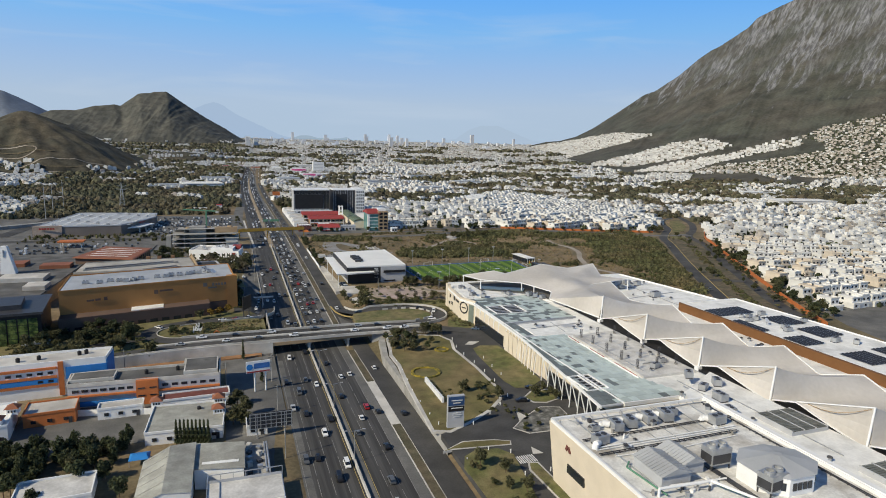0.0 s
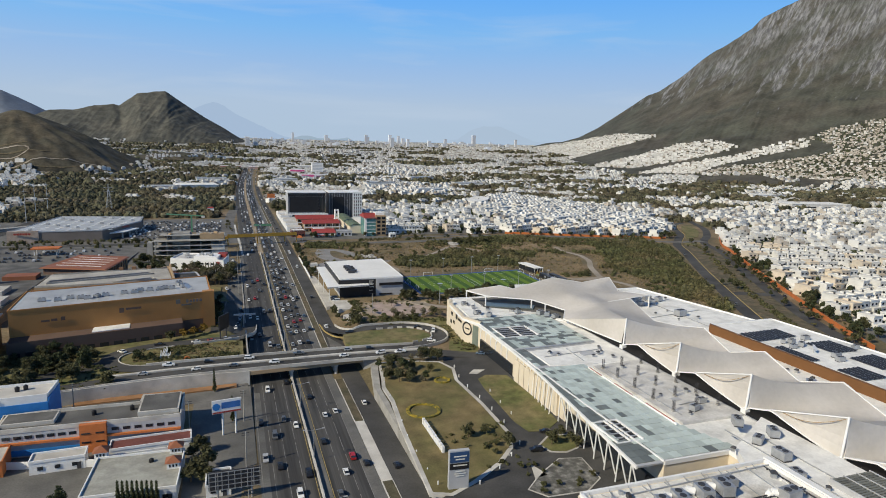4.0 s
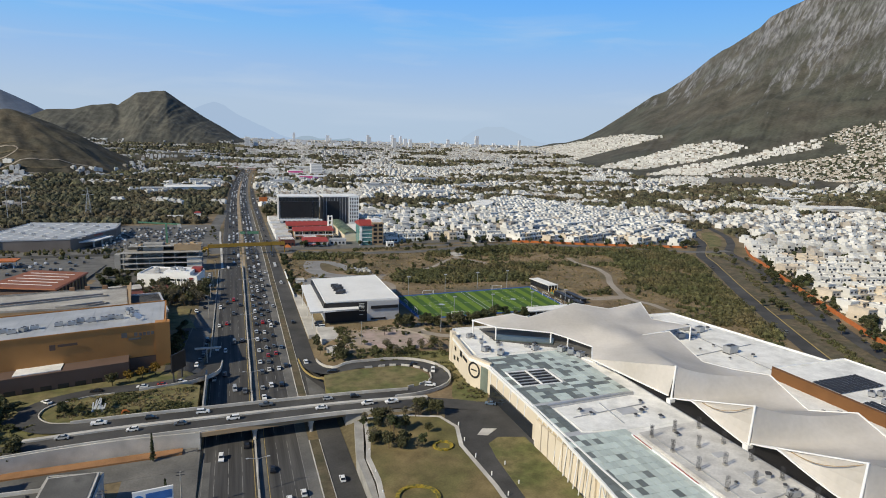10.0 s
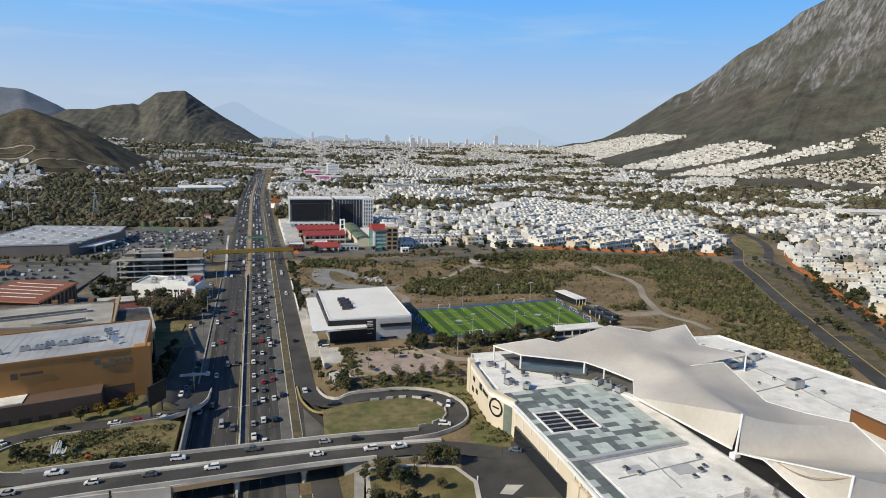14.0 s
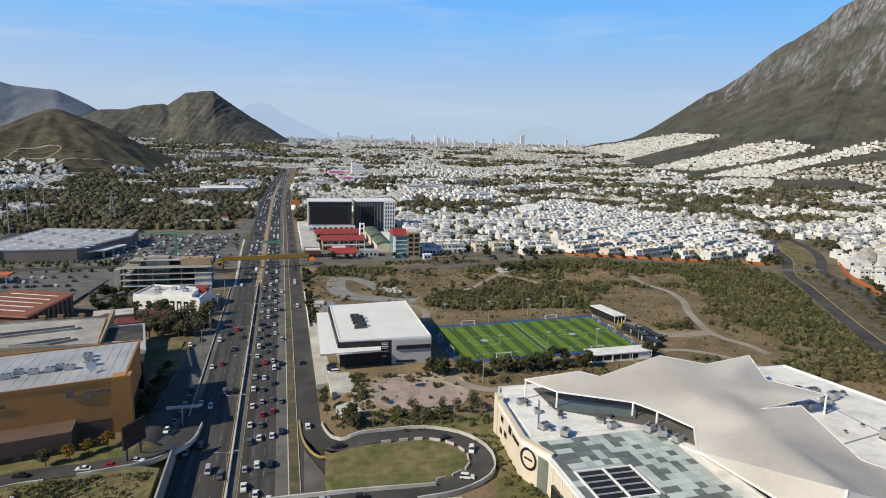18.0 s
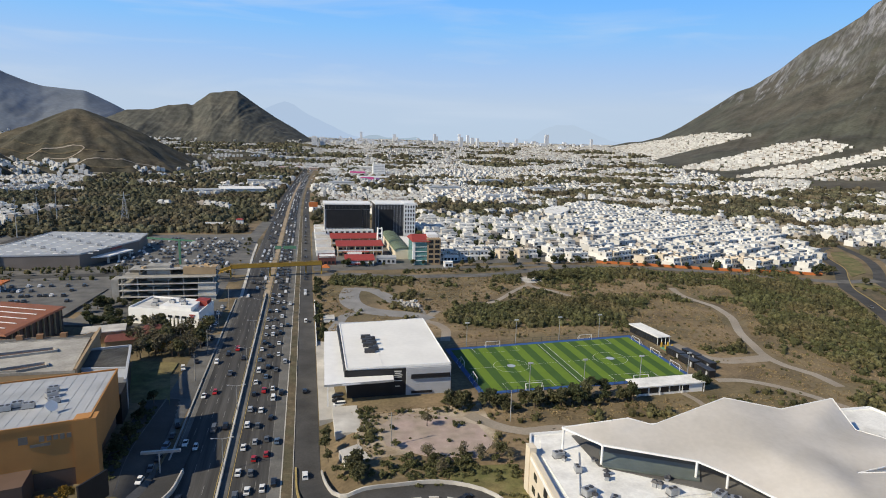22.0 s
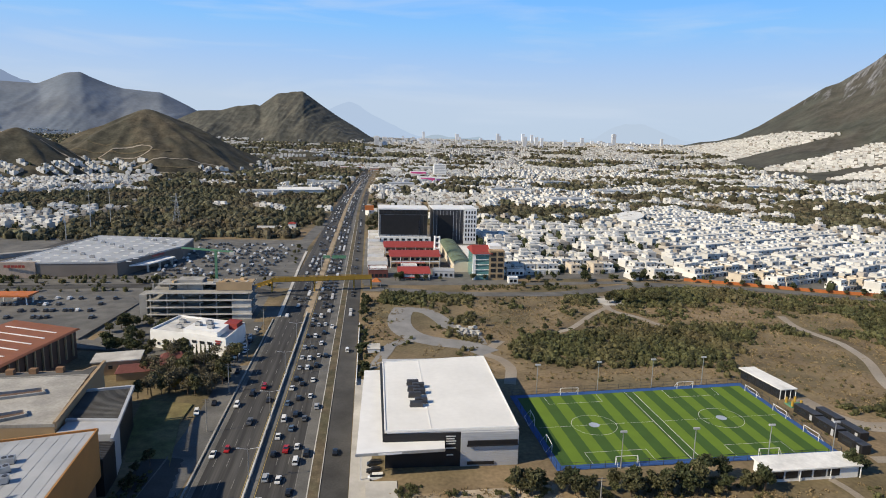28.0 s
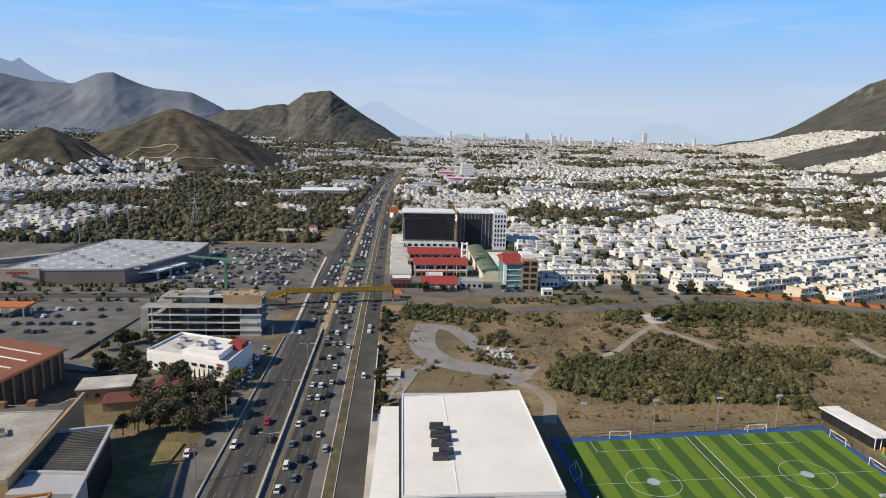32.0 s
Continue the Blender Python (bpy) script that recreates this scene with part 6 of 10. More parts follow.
def pitch_quad(mesh, u0, v0, u1, v1, z):
    return mesh.face(on_pitch(u0, v0, z), on_pitch(u1, v0, z), on_pitch(u1, v1, z), on_pitch(u0, v1, z))


field = structure("pitch", pitch_quad(Mesh(), -0.012, -0.022, 1.012, 1.022, 0.06), BLUE_TRACK, "blue surround of the artificial football pitch", "pitch")
for k in range(22):
    u0, u1 = 0.012 + 0.976 * k / 22, 0.012 + 0.976 * (k + 1) / 22
    part("turf_stripe", pitch_quad(Mesh(), u0, 0.03, u1, 0.97, 0.085), TURF_A if k % 2 else TURF_B, field)
lines = Mesh()


def pline(u0, v0, u1, v1, w=0.06, mesh=lines):
    a, b = on_pitch(u0, v0, 0.105), on_pitch(u1, v1, 0.105)
    n = Vector((-(b - a).y, (b - a).x, 0)).normalized() * w
    mesh.face(a - n, b - n, b + n, a + n)


pline(0.466, 0.03, 0.466, 0.97, 0.10)
pline(0.5, 0.03, 0.5, 0.97, 0.10)
for u0, u1, uc in ((0.02, 0.46, 0.23), (0.505, 0.97, 0.74)):
    for a, b in ((0.03, 0.16), (0.97, 0.84)):
        pline(uc - 0.11, a, uc - 0.11, b), pline(uc + 0.11, a, uc + 0.11, b), pline(uc - 0.11, b, uc + 0.11, b)
    pline(u0, 0.5, u1, 0.5, 0.05)
    for i in range(40):
        t0, t1 = 2 * math.pi * i / 40, 2 * math.pi * (i + 1) / 40
        pline(uc + 0.083 * math.cos(t0), 0.5 + 0.14 * math.sin(t0), uc + 0.083 * math.cos(t1), 0.5 + 0.14 * math.sin(t1))
part("pitch_lines", lines, MARK, field, "white pitch lines")
for uc in (0.23, 0.74):
    p = on_pitch(uc, 0.5, 0.09)
    part("centre_emblem", Mesh().tube(p, p + Vector((0, 0, 0.025)), 1.7, n=20), material("emblem blue grey", (0.35, 0.4, 0.5), 0.8), field, "pale blue round centre emblem")
goal = thing("football_goal", "white football goal frame at the pitch edge", "goal", "football goals", *on_pitch(0.23, 0.985, 0.06))
for x in (-3.2, 3.2):
    part("post", Mesh().tube((x, 0, 0), (x, 0, 2.4), 0.09, n=6), WHITE, goal)
    part("stay", Mesh().tube((x, 0, 2.4), (x, 1.8, 0), 0.05, n=6), WHITE, goal)
part("crossbar", Mesh().tube((-3.2, 0, 2.4), (3.2, 0, 2.4), 0.09, n=6), WHITE, goal)
part("net_bar", Mesh().tube((-3.2, 1.8, 0.05), (3.2, 1.8, 0.05), 0.05, n=6), WHITE, goal)
for u, v, a in ((0.74, 0.985, 5), (0.23, 0.012, 182), (0.74, 0.012, 182), (0.985, 0.82, -88), (0.985, 0.5, -88), (0.985, 0.2, -88), (0.012, 0.6, 88), (0.012, 0.25, 88)):
    copy_thing(goal, Matrix.Translation(on_pitch(u, v, 0.06)) @ pose(0, 0, 0, 0, 0, a))
fl = thing("floodlight", "slim grey floodlight pole beside the pitch", "floodlight", "pitch floodlights", *on_pitch(0.1, 1.03))
part("pole", Mesh().tube((0, 0, 0), (0, 0, 11), 0.16, 0.1, 8), METAL, fl)
part("lamp_head", Mesh().cbox(0, -0.15, 10.6, 1.8, 0.5, 0.5), GREY_PANEL, fl)
for u, v in ((0.36, 1.03), (0.6, 1.03), (0.83, 1.03), (0.2, -0.03), (0.45, -0.03), (0.72, -0.03), (0.96, -0.03)):
    copy_thing(fl, Matrix.Translation(on_pitch(u, v)))
fence = thing("pitch_fence", "low dark mesh fence round the pitch", "fence")
for a, b, n in (((0, -0.02), (1, -0.02), 20), ((1.01, 0), (1.01, 1), 12), ((0, 1.02), (1, 1.02), 20), ((-0.01, 0), (-0.01, 1), 12)):
    rail = Mesh()
    pa, pb = on_pitch(*a), on_pitch(*b)
    for z in (0.1, 1.1, 2.2):
        rail.bar(pa + Vector((0, 0, z)), pb + Vector((0, 0, z)), 0.06)
    part("rail", rail, DARK_METAL, fence)
    for k in range(n + 1):
        p = pa.lerp(pb, k / n)
        part("post", Mesh().cbox(p.x, p.y, 0, 0.09, 0.09, 2.4), DARK_METAL, fence)
for nm, lab, x, y, sx, sy, h, a in (("club_pavilion", "long low white pavilion with dark windows by the pitch", 150.5, 360.5, 28, 8, 3.4, 2), ("club_terrace", "low dark clubhouse with white flat roof", 178.5, 419, 7, 22, 3.6, 6)):
    cb = thing(nm, lab, "pavilion", "", x, y, 0, a)
    part("wall", Mesh().cbox(0, 0, 0, sx - 1.4, sy - 1.4, h), WHITE if nm == "club_pavilion" else BLACK, cb)
    part("roof", Mesh().cbox(0, 0, h, sx, sy, 0.35), ROOF_WHITE, cb)
    for k in range(5):
        if nm == "club_pavilion":
            part("window", Mesh().cbox(-sx / 2 + 3 + k * 4.2, -sy / 2 + 0.68, 0.9, 3.6, 0.12, 2.0), GLASS, cb)
        else:
            part("window", Mesh().cbox(-sx / 2 + 0.68, -sy / 2 + 3 + k * 4, 0.6, 0.12, 3.4, 2.2), GLASS, cb)
    for k in range(4):
        part("post", Mesh().cbox(-sx / 2 + 0.3 + k * (sx - 0.6) / 3, -sy / 2 + 0.3, 0, 0.2, 0.2, h), WHITE, cb)
cont = thing("container_kiosk", "black container kiosk beside the pitch", "container", "container kiosks", 176.5, 394, 0, 4)
part("box", Mesh().cbox(0, 0, 0, 3, 9, 2.8), BLACK, cont)
part("roof", Mesh().cbox(0, 0, 2.8, 3.1, 9.1, 0.15), DARK_METAL, cont)
part("window", Mesh().cbox(-1.52, 1, 0.9, 0.08, 4, 1.3), GLASS, cont)
part("door", Mesh().cbox(-1.52, -3, 0.1, 0.08, 1, 2.1), GREY_PANEL, cont)
for x, y, a in ((176.2, 384, 3), (182, 391, 3), (181.8, 381, 3), (176, 373.4, 2)):
    copy_thing(cont, pose(x, y, 0, 0, 0, a))
play = thing("play_frame", "green and yellow inflatable play castle", "play frame", "", 178, 403, 0)
part("base", Mesh().cbox(0, 0, 0, 4, 4, 0.6), GREEN_PAINT, play)
for x in (-1.6, 1.6):
    for y in (-1.6, 1.6):
        part("turret", Mesh().tube((x, y, 0.6), (x, y, 2.6), 0.45, 0.4, 10), YELLOW, play)
part("slide", Mesh().bar((0, -1.8, 2.0), (0, -4, 0.3), 1.4, 0.3), GREEN_PAINT, play)


# ---- ochre store and its neighbours west of the highway ----
def windows(parent, mesh_fn, a, b, z, h, n, w, proud=0.1, mat=None, label=""):
    """A row of n windows on the wall line from a to b."""
    a, b = Vector((*a, 0)), Vector((*b, 0))
    d = (b - a).normalized()
    o = Vector((d.y, -d.x, 0)) * proud
    for k in range(n):
        p = a.lerp(b, (k + 0.5) / n) + o
        part("window", Mesh().bar(p - d * w / 2 + Vector((0, 0, z + h / 2)), p + d * w / 2 + Vector((0, 0, z + h / 2)), 0.14, h), mat or GLASS, parent, label)


gold = thing("hypermarket", "large ochre and brown hypermarket with grey metal roof", "store")
GP = [(-30.0, 329.4), (-33.0, 364.0), (-106.5, 345.5), (-104.0, 311.2)]
part("upper_wall", Mesh().prism(GP[::-1], 4.6, 16.6), GOLD, gold, "ochre upper wall")
part("core", Mesh().prism([(-32, 332), (-34, 363), (-105, 345), (-103, 314)][::-1], -1, 4.7), BROWN, gold)
part("roof", Mesh().prism([(-30.6, 330), (-33.4, 363.4), (-106, 345), (-103.6, 312)][::-1], 16.6, 16.75), CORRUGATED, gold, "ribbed grey metal roof")
part("parapet", hollow(Mesh(), GP, 16.3, 17.1, 0.35), GOLD, gold)
part("corner_pier", Mesh().prism([(-33.6, 328.2), (-28.6, 329.4), (-28.9, 333.4), (-33.8, 332.4)], -1.5, 16.9), GOLD, gold, "ochre corner pier")
part("podium", Mesh().prism([(-41.5, 318.2), (-42.6, 327.5), (-104, 312), (-103, 303)][::-1], -1, 6.0), BROWN, gold, "brown lower podium")
part("podium_roof", Mesh().prism([(-62, 314.6), (-62.6, 321.6), (-76, 318.2), (-75.4, 311.2)][::-1], 6.0, 6.3), ROOF_WHITE, gold)
part("recess", Mesh().prism([(-33.4, 328.6), (-33.6, 331.0), (-42.6, 328.6), (-42.4, 326.4)][::-1], -1, 4.5), BROWN, gold)
SIGN_GREY = material("dull grey sign", (0.17, 0.15, 0.13), 0.6)
gd = (Vector((-30.0, 329.4, 0)) - Vector((-104.0, 311.2, 0))).normalized()
gn = Vector((gd.y, -gd.x, 0)) * 0.2
for s, w, z, h in ((0.815, 1.9, 13.6, 1.9), (0.865, 1.1, 13.5, 1.5), (0.885, 1.0, 13.4, 1.2), (0.903, 1.0, 13.4, 1.2), (0.921, 1.0, 13.4, 1.4), (0.94, 1.0, 13.4, 1.2), (0.957, 1.0, 13.4, 1.2), (0.86, 4.2, 11.9, 0.7), (0.52, 1.8, 12.4, 2.0), (0.58, 6.0, 12.8, 0.9), (0.2, 2.2, 11.5, 1.0), (0.24, 1.5, 11.7, 1.6), (0.16, 3, 11.4, 0.8)):
    p = Vector((-104.0, 311.2, 0)).lerp(Vector((-30.0, 329.4, 0)), s) + gn
    part("wall_sign", Mesh().bar(p - gd * w / 2 + Vector((0, 0, z)), p + gd * w / 2 + Vector((0, 0, z)), 0.15, h), BROWN if s < 0.7 else SIGN_GREY, gold, "raised sign shape")
for s in np.linspace(0.04, 0.92, 12):
    p = Vector((-103, 303, 0)).lerp(Vector((-41.5, 318.2, 0)), s)
    part("podium_opening", Mesh().bar(p - gd * 1.6 + gn + Vector((0, 0, 0.9)), p + gd * 1.6 + gn + Vector((0, 0, 0.9)), 0.2, 1.6), GLASS, gold)
for k in range(28):
    a = Vector((-104, 312, 16.8)).lerp(Vector((-31, 330, 16.8)), (k + 0.5) / 28)
    b = Vector((-106, 345, 16.8)).lerp(Vector((-33.6, 363.2, 16.8)), (k + 0.5) / 28)
    part("roof_rib", Mesh().bar(a, b, 0.10, 0.03), CORRUGATED, gold)
dish = thing("satellite_dish", "pale round satellite dish on the hypermarket roof", "satellite dish", "", -40.5, 334.6, 16.75)
part("bowl", Mesh().tube((0, 0, 1.4), (0.5, -0.4, 2.0), 0.5, 1.5, 20), WHITE, dish)
part("stand", Mesh().tube((0, 0, 0), (0, 0, 1.5), 0.12, n=8), METAL, dish)
for x, y, a in [(-42, 341, 20), (-44, 345, 40), (-47, 338.5, 10), (-50, 339.5, 15), (-52, 337.5, 15), (-56, 336.5, 10), (-60, 337, 20), (-62, 333.6, 15), (-66, 333, 10), (-73, 330.5, 15), (-76, 328.8, 70), (-82, 328, 20), (-86, 328.5, 10), (-90, 325.5, 15), (-96, 326, 10), (-45, 349, 15), (-79, 326.6, 10)]:
    u = copy_thing(unit, pose(x, y, 16.75, 0, 0, a))
    u.scale = (0.85, 0.85, 0.75)

annex = thing("cinema_block", "tan cinema block with pale concrete roof and slots", "building")
AP = [(-49.1, 376.6), (-55, 421.2), (-58, 421), (-59.6, 417.2), (-80, 416), (-112, 410), (-112, 376.6)]
part("wall", Mesh().prism(AP, -2, 11.9), TAN_WALL, annex, "tan walls")
part("roof", Mesh().prism([(-50, 377.2), (-55.4, 411.4), (-80, 409.4), (-111.4, 404), (-111.4, 377.2)], 11.9, 12.3), SCREED, annex, "pale stained concrete roof")
part("back_roof", Mesh().prism([(-55.6, 412), (-56.4, 420), (-57.6, 420), (-59.2, 416.6), (-80, 415.4), (-111.4, 409.4), (-111.4, 404.6), (-80, 410)], 11.9, 12.0), ROOF_GREY, annex, "grey back roof")
for a, b, c, d in (((-63.5, 400.4), (-61.3, 397), (-108, 381.5), (-108, 386.8)), ((-60.6, 385.2), (-58.6, 382.2), (-66, 377.8), (-78, 377.8))):
    # thin brown sheet on the roof paints the shade of a sunken slot
    part("roof_slot", Mesh().prism([a, b, c, d], 12.3, 12.34), BROWN, annex, "long dark sheet for the shaded roof slot")
    part("slot_lining", hollow(Mesh(), [a, b, c, d], 12.3, 13.1, 0.5), SCREED, annex)
part("screen_wall", Mesh().bar((-49.0, 376.6, 12.2), (-55.2, 422.5, 12.2), 0.8, 1.8), TAN_WALL, annex, "raised tan end wall")
part("parapet", Mesh().bar((-49.0, 376.8, 12.2), (-111.8, 376.8, 12.2), 0.5, 0.9).bar((-55.4, 411.7, 12.1), (-80, 409.7, 12.1), 0.5, 0.8).bar((-80, 409.7, 12.1), (-111.6, 404.3, 12.1), 0.5, 0.8), SCREED, annex, "low roof parapet")
for x, y in ((-65.5, 415.5), (-73, 414.6), (-79.4, 414)):
    part("chimney", Mesh().cbox(x, y, 11.9, 2.2, 1.6, 1.7), material("brown brick", (0.25, 0.14, 0.08), 0.9), annex, "squat brown brick block")
louvre = thing("louvred_pavilion", "dark steel pavilion with sloping louvred roof", "pavilion")
for p, q in (((-33.2, 371.5, 10.3), (-40.2, 405.6, 10.6)), ((-40.2, 405.6, 10.6), (-52.6, 402.4, 10.8)), ((-35.4, 382.4, 10.4), (-49.4, 383.2, 10.5))):
    part("beam", Mesh().bar(p, q, 0.8, 0.9), GREY_PANEL, louvre, "pale steel edge beam")
for k in range(24):
    s = (k + 0.5) / 24
    part("slat", Mesh().bar((-35.9 - 4.3 * s, 383.2 + 21.6 * s, 10.5), (-49.6 - 2.6 * s, 384 + 18 * s, 10.6), 0.34, 0.2), ROOF_GREY, louvre)
part("base", Mesh().prism([(-36.2, 384), (-40.4, 404.6), (-52, 402), (-49.8, 384.4)], -2, 9.4), BLACK, louvre, "dark glazed storeys")
part("end_panel", Mesh().prism([(-33.8, 374.6), (-35.4, 382), (-48.8, 382.8), (-48.6, 374.6)], -2, 10.3), GREY_PANEL, louvre, "blue-grey end roof")
part("dark_front", Mesh().prism([(-32.6, 364.4), (-33.6, 374.2), (-48.6, 374.2), (-47.4, 364.4)], -2, 8.6), BLACK, louvre)
for k in range(11):
    part("slat", Mesh().bar((-32.6 - 0.1 * k, 364.8 + 0.88 * k, 8.7), (-47.4 - 0.1 * k, 364.8 + 0.88 * k, 8.7), 0.4, 0.2), DARK_METAL, louvre)

orange = thing("red_roof_hall", "brown hall with large terracotta-coloured metal roof", "hall")
OP = [(-90, 427), (-84, 467), (-113, 479), (-124, 440)]
part("wall", Mesh().prism(OP, -5, 7.6), BROWN, orange, "dark brown walls")
orange.location.z = 2.2
part("roof", Mesh().prism([(-89, 425.5), (-82.6, 468.6), (-114, 481.4), (-126, 438.6)], 7.6, 8.1, [(-90, 426.5), (-83.6, 467.8), (-113.4, 480.2), (-125, 439.4)]), ORANGE_ROOF, orange, "terracotta sheet roof")
for k in range(5):
    s = (k + 0.7) / 5.4
    a, b = Vector((-90, 429, 8.2)).lerp(Vector((-84.4, 465, 8.2)), s), Vector((-123, 442, 8.2)).lerp(Vector((-113.6, 477, 8.2)), s)
    part("roof_light", Mesh().bar(a.lerp(b, 0.12), a.lerp(b, 0.9), 0.7, 0.15), ROOF_WHITE, orange, "narrow pale roof light")
for k in range(9):
    p = Vector((-89.4, 428, 0)).lerp(Vector((-83.6, 466, 0)), (k + 0.5) / 9)
    part("column", Mesh().cbox(p.x, p.y, -2, 0.6, 0.6, 9.4), TAN_WALL, orange)

greenb = thing("green_office", "dark office block with green reflective front", "office", "", 0, 0, 0)
part("body", Mesh().prism([(-155, 284), (-106, 291), (-110, 322), (-158, 314)], -2, 12.4), BLACK, greenb)
part("roof", Mesh().prism([(-156, 283), (-105, 290), (-109, 323), (-159, 315)], 12.4, 13.4), DARK_METAL, greenb, "dark overhanging roof")
part("penthouse", Mesh().prism([(-150, 290), (-114, 296), (-117, 312), (-152, 306)], 13.4, 15.4), DARK_METAL, greenb)
grn = material("green reflective glass", (0.05, 0.085, 0.035), 0.15, var=0.5, scale=0.5, fine=1.5, bump=0, spec=0.6, alt=(0.13, 0.17, 0.05), altscale=0.5)
for i in range(12):
    for j in range(4):
        a, b = Vector((-150, 284.5, 0)), Vector((-107, 290.7, 0))
        p, q = a.lerp(b, i / 12 + 0.006), a.lerp(b, (i + 1) / 12 - 0.006)
        part("glass_panel", Mesh().bar(p + Vector((0, -0.1, 1.2 + j * 2.8)), q + Vector((0, -0.1, 1.2 + j * 2.8)), 0.2, 2.6), grn, greenb)
part("forecourt_canopy", Mesh().box(-112, 284.5, 1.2, -102.5, 288.5, 1.7), GREY_PANEL, greenb)
spire = thing("white_tower", "slender white tapered landmark tower", "tower", "", -152, 416, 0)
part("shaft", Mesh().prism([(-5, -3), (5, -3), (5, 3), (-5, 3)], -2, 22, [(-3.6, -1.6), (-0.8, -1.6), (-0.8, 1.6), (-3.6, 1.6)]), WHITE, spire)
part("slot", Mesh().bar((-2.6, -2.0, 16), (-2.4, -1.9, 20), 0.8, 0.5), GREY_PANEL, spire)
lowm = thing("shopping_strip", "low tan shopping strip with grey roofs", "building")
part("wall", Mesh().prism([(-122, 350), (-118, 470), (-190, 480), (-200, 350)], -2, 5.6), TAN_WALL, lowm)
part("roof", Mesh().prism([(-122.5, 350.5), (-118.5, 469), (-189, 479), (-199, 350.5)], 5.6, 6.0), ROOF_GREY, lowm)
for x, y, sx, sy, m in ((-140, 395, 22, 14, PALE_CONCRETE), (-132, 430, 16, 10, ORANGE_ROOF), (-160, 440, 20, 12, ORANGE_ROOF), (-165, 380, 20, 14, ROOF_GREY), (-128, 372, 10, 12, PALE_CONCRETE)):
    part("roof_block", Mesh().cbox(x, y, 6.0, sx, sy, 2.2), m, lowm)
kiosk = thing("fuel_canopy", "orange and white flat fuel canopy", "canopy", "", -148, 545, 0)
part("roof", Mesh().cbox(0, 0, 4.6, 18, 10, 0.9), ORANGE, kiosk)
for x in (-7, 7):
    for y in (-3, 3):
        part("post", Mesh().cbox(x, y, 0, 0.5, 0.5, 4.6), WHITE, kiosk)

ware = thing("warehouse_store", "huge low grey warehouse store with ribbed roof", "store")
WP = [(-189, 604), (-123, 609.5), (-101, 668), (-103, 703), (-176, 714)]
part("wall", Mesh().prism(WP, -1, 8.6), material("grey brown block wall", (0.20, 0.17, 0.15), 0.85, var=0.12, scale=0.1), ware, "grey brown block walls")
part("roof", Mesh().prism([(-188, 605), (-123.6, 610.3), (-102, 668), (-104, 702), (-175.6, 713)], 8.6, 9.0), CORRUGATED, ware, "pale grey ribbed roof")
part("parapet", hollow(Mesh(), WP, 8.4, 9.4, 0.5), GREY_PANEL, ware)
part("corner_wall", Mesh().prism([(-189.4, 603.4), (-168, 605.2), (-168, 607), (-189.4, 606)], -1, 9.7), material("pinkish tan wall", (0.42, 0.33, 0.27), 0.85), ware, "pinkish tan corner wall")
for k in range(6):
    part("red_sign", Mesh().bar((-184.5 + k * 2.0, 603.2, 7.4), (-182.9 + k * 2.0, 603.3, 7.4), 0.2, 1.5), RED, ware, "red raised sign shape")
    part("red_sign", Mesh().bar((-112.2 + k * 0.72, 638.4 + k * 1.9, 7.4), (-111.7 + k * 0.72, 639.8 + k * 1.9, 7.4), 0.3, 1.3), RED, ware)
part("entrance_canopy", Mesh().prism([(-119, 618), (-109, 622), (-100, 648), (-108, 652)], 4.6, 5.4), WHITE, ware, "white entrance canopy")
for x, y in ((-110, 624), (-106, 634), (-102, 646)):
    part("canopy_post", Mesh().cbox(x, y, 0, 1.2, 1.2, 4.6), PALE_CONCRETE, ware)
for i in range(7):
    for j in range(10):
        x, y = -180 + i * 10.5 + j * 0.8, 612 + j * 9.6
        if x < -106:
            part("roof_light", Mesh().cbox(x, y, 9.0, 3.0, 1.4, 0.3), ROOF_WHITE, ware)
            if (i + j) % 4 == 0:
                u = copy_thing(unit, pose(x + 4, y + 3, 9.0))
                u.scale = (0.8, 0.8, 0.7)
structure("road_bank", wall_strip(Mesh(), curve([(-255, 640, 0), (-200, 690, 0), (-170, 735, 0), (-140, 770, 0)], 8), 0, 6, -1, 3.0), CONCRETE, "concrete bank behind the warehouse store", "wall")

deck = thing("unfinished_building", "unfinished concrete frame building with open floors", "building")
for k in range(5):
    z = -1.6 + k * 3.5
    s = 5 if k > 3 else 0
    part("floor_slab", Mesh().box(-74 + s * 0.8, 517 + s, z + 3.15, -25.5, 533, z + 3.5), CONCRETE, deck)
    part("slab_edge", Mesh().box(-74.4 + s * 0.8, 516.7 + s, z + 3.05, -25.2 - (k % 2) * 2, 517.1 + s, z + 3.6), PALE_CONCRETE, deck)
    # dark sheet added behind each floor as the shade of the open interior
    part("dark_infill", Mesh().box(-72, 530, z, -30, 530.3, z + 3.1), ROOF_GREY, deck, "dark sheet for the shade inside the floors")
    for x in np.linspace(-73, -27, 7):
        part("column", Mesh().cbox(x, 518.4 + s, z, 0.6, 0.6, 3.1), CONCRETE, deck)
        part("column", Mesh().cbox(x, 532.4, z, 0.6, 0.6, 3.1), CONCRETE, deck)
    for x in (-66, -44):
        part("prop", Mesh().bar((x, 518.2 + s, z), (x + 4.5, 518.2 + s, z + 3.1), 0.12), METAL, deck)
for k in range(16):
    part("roof_clutter", Mesh().rbox(-68 + k * 2.6, 523.5 + (k * 5) % 9, 15.9, 1.0 + (k % 3), 0.8 + (k % 4) * 0.6, 0.4 + 0.3 * (k % 3), k * 23), (PALE_CONCRETE, CONCRETE, TAN_WALL)[k % 3], deck)
part("core_wall", Mesh().box(-62, 524, -2, -50, 532, 17.2), CONCRETE, deck)
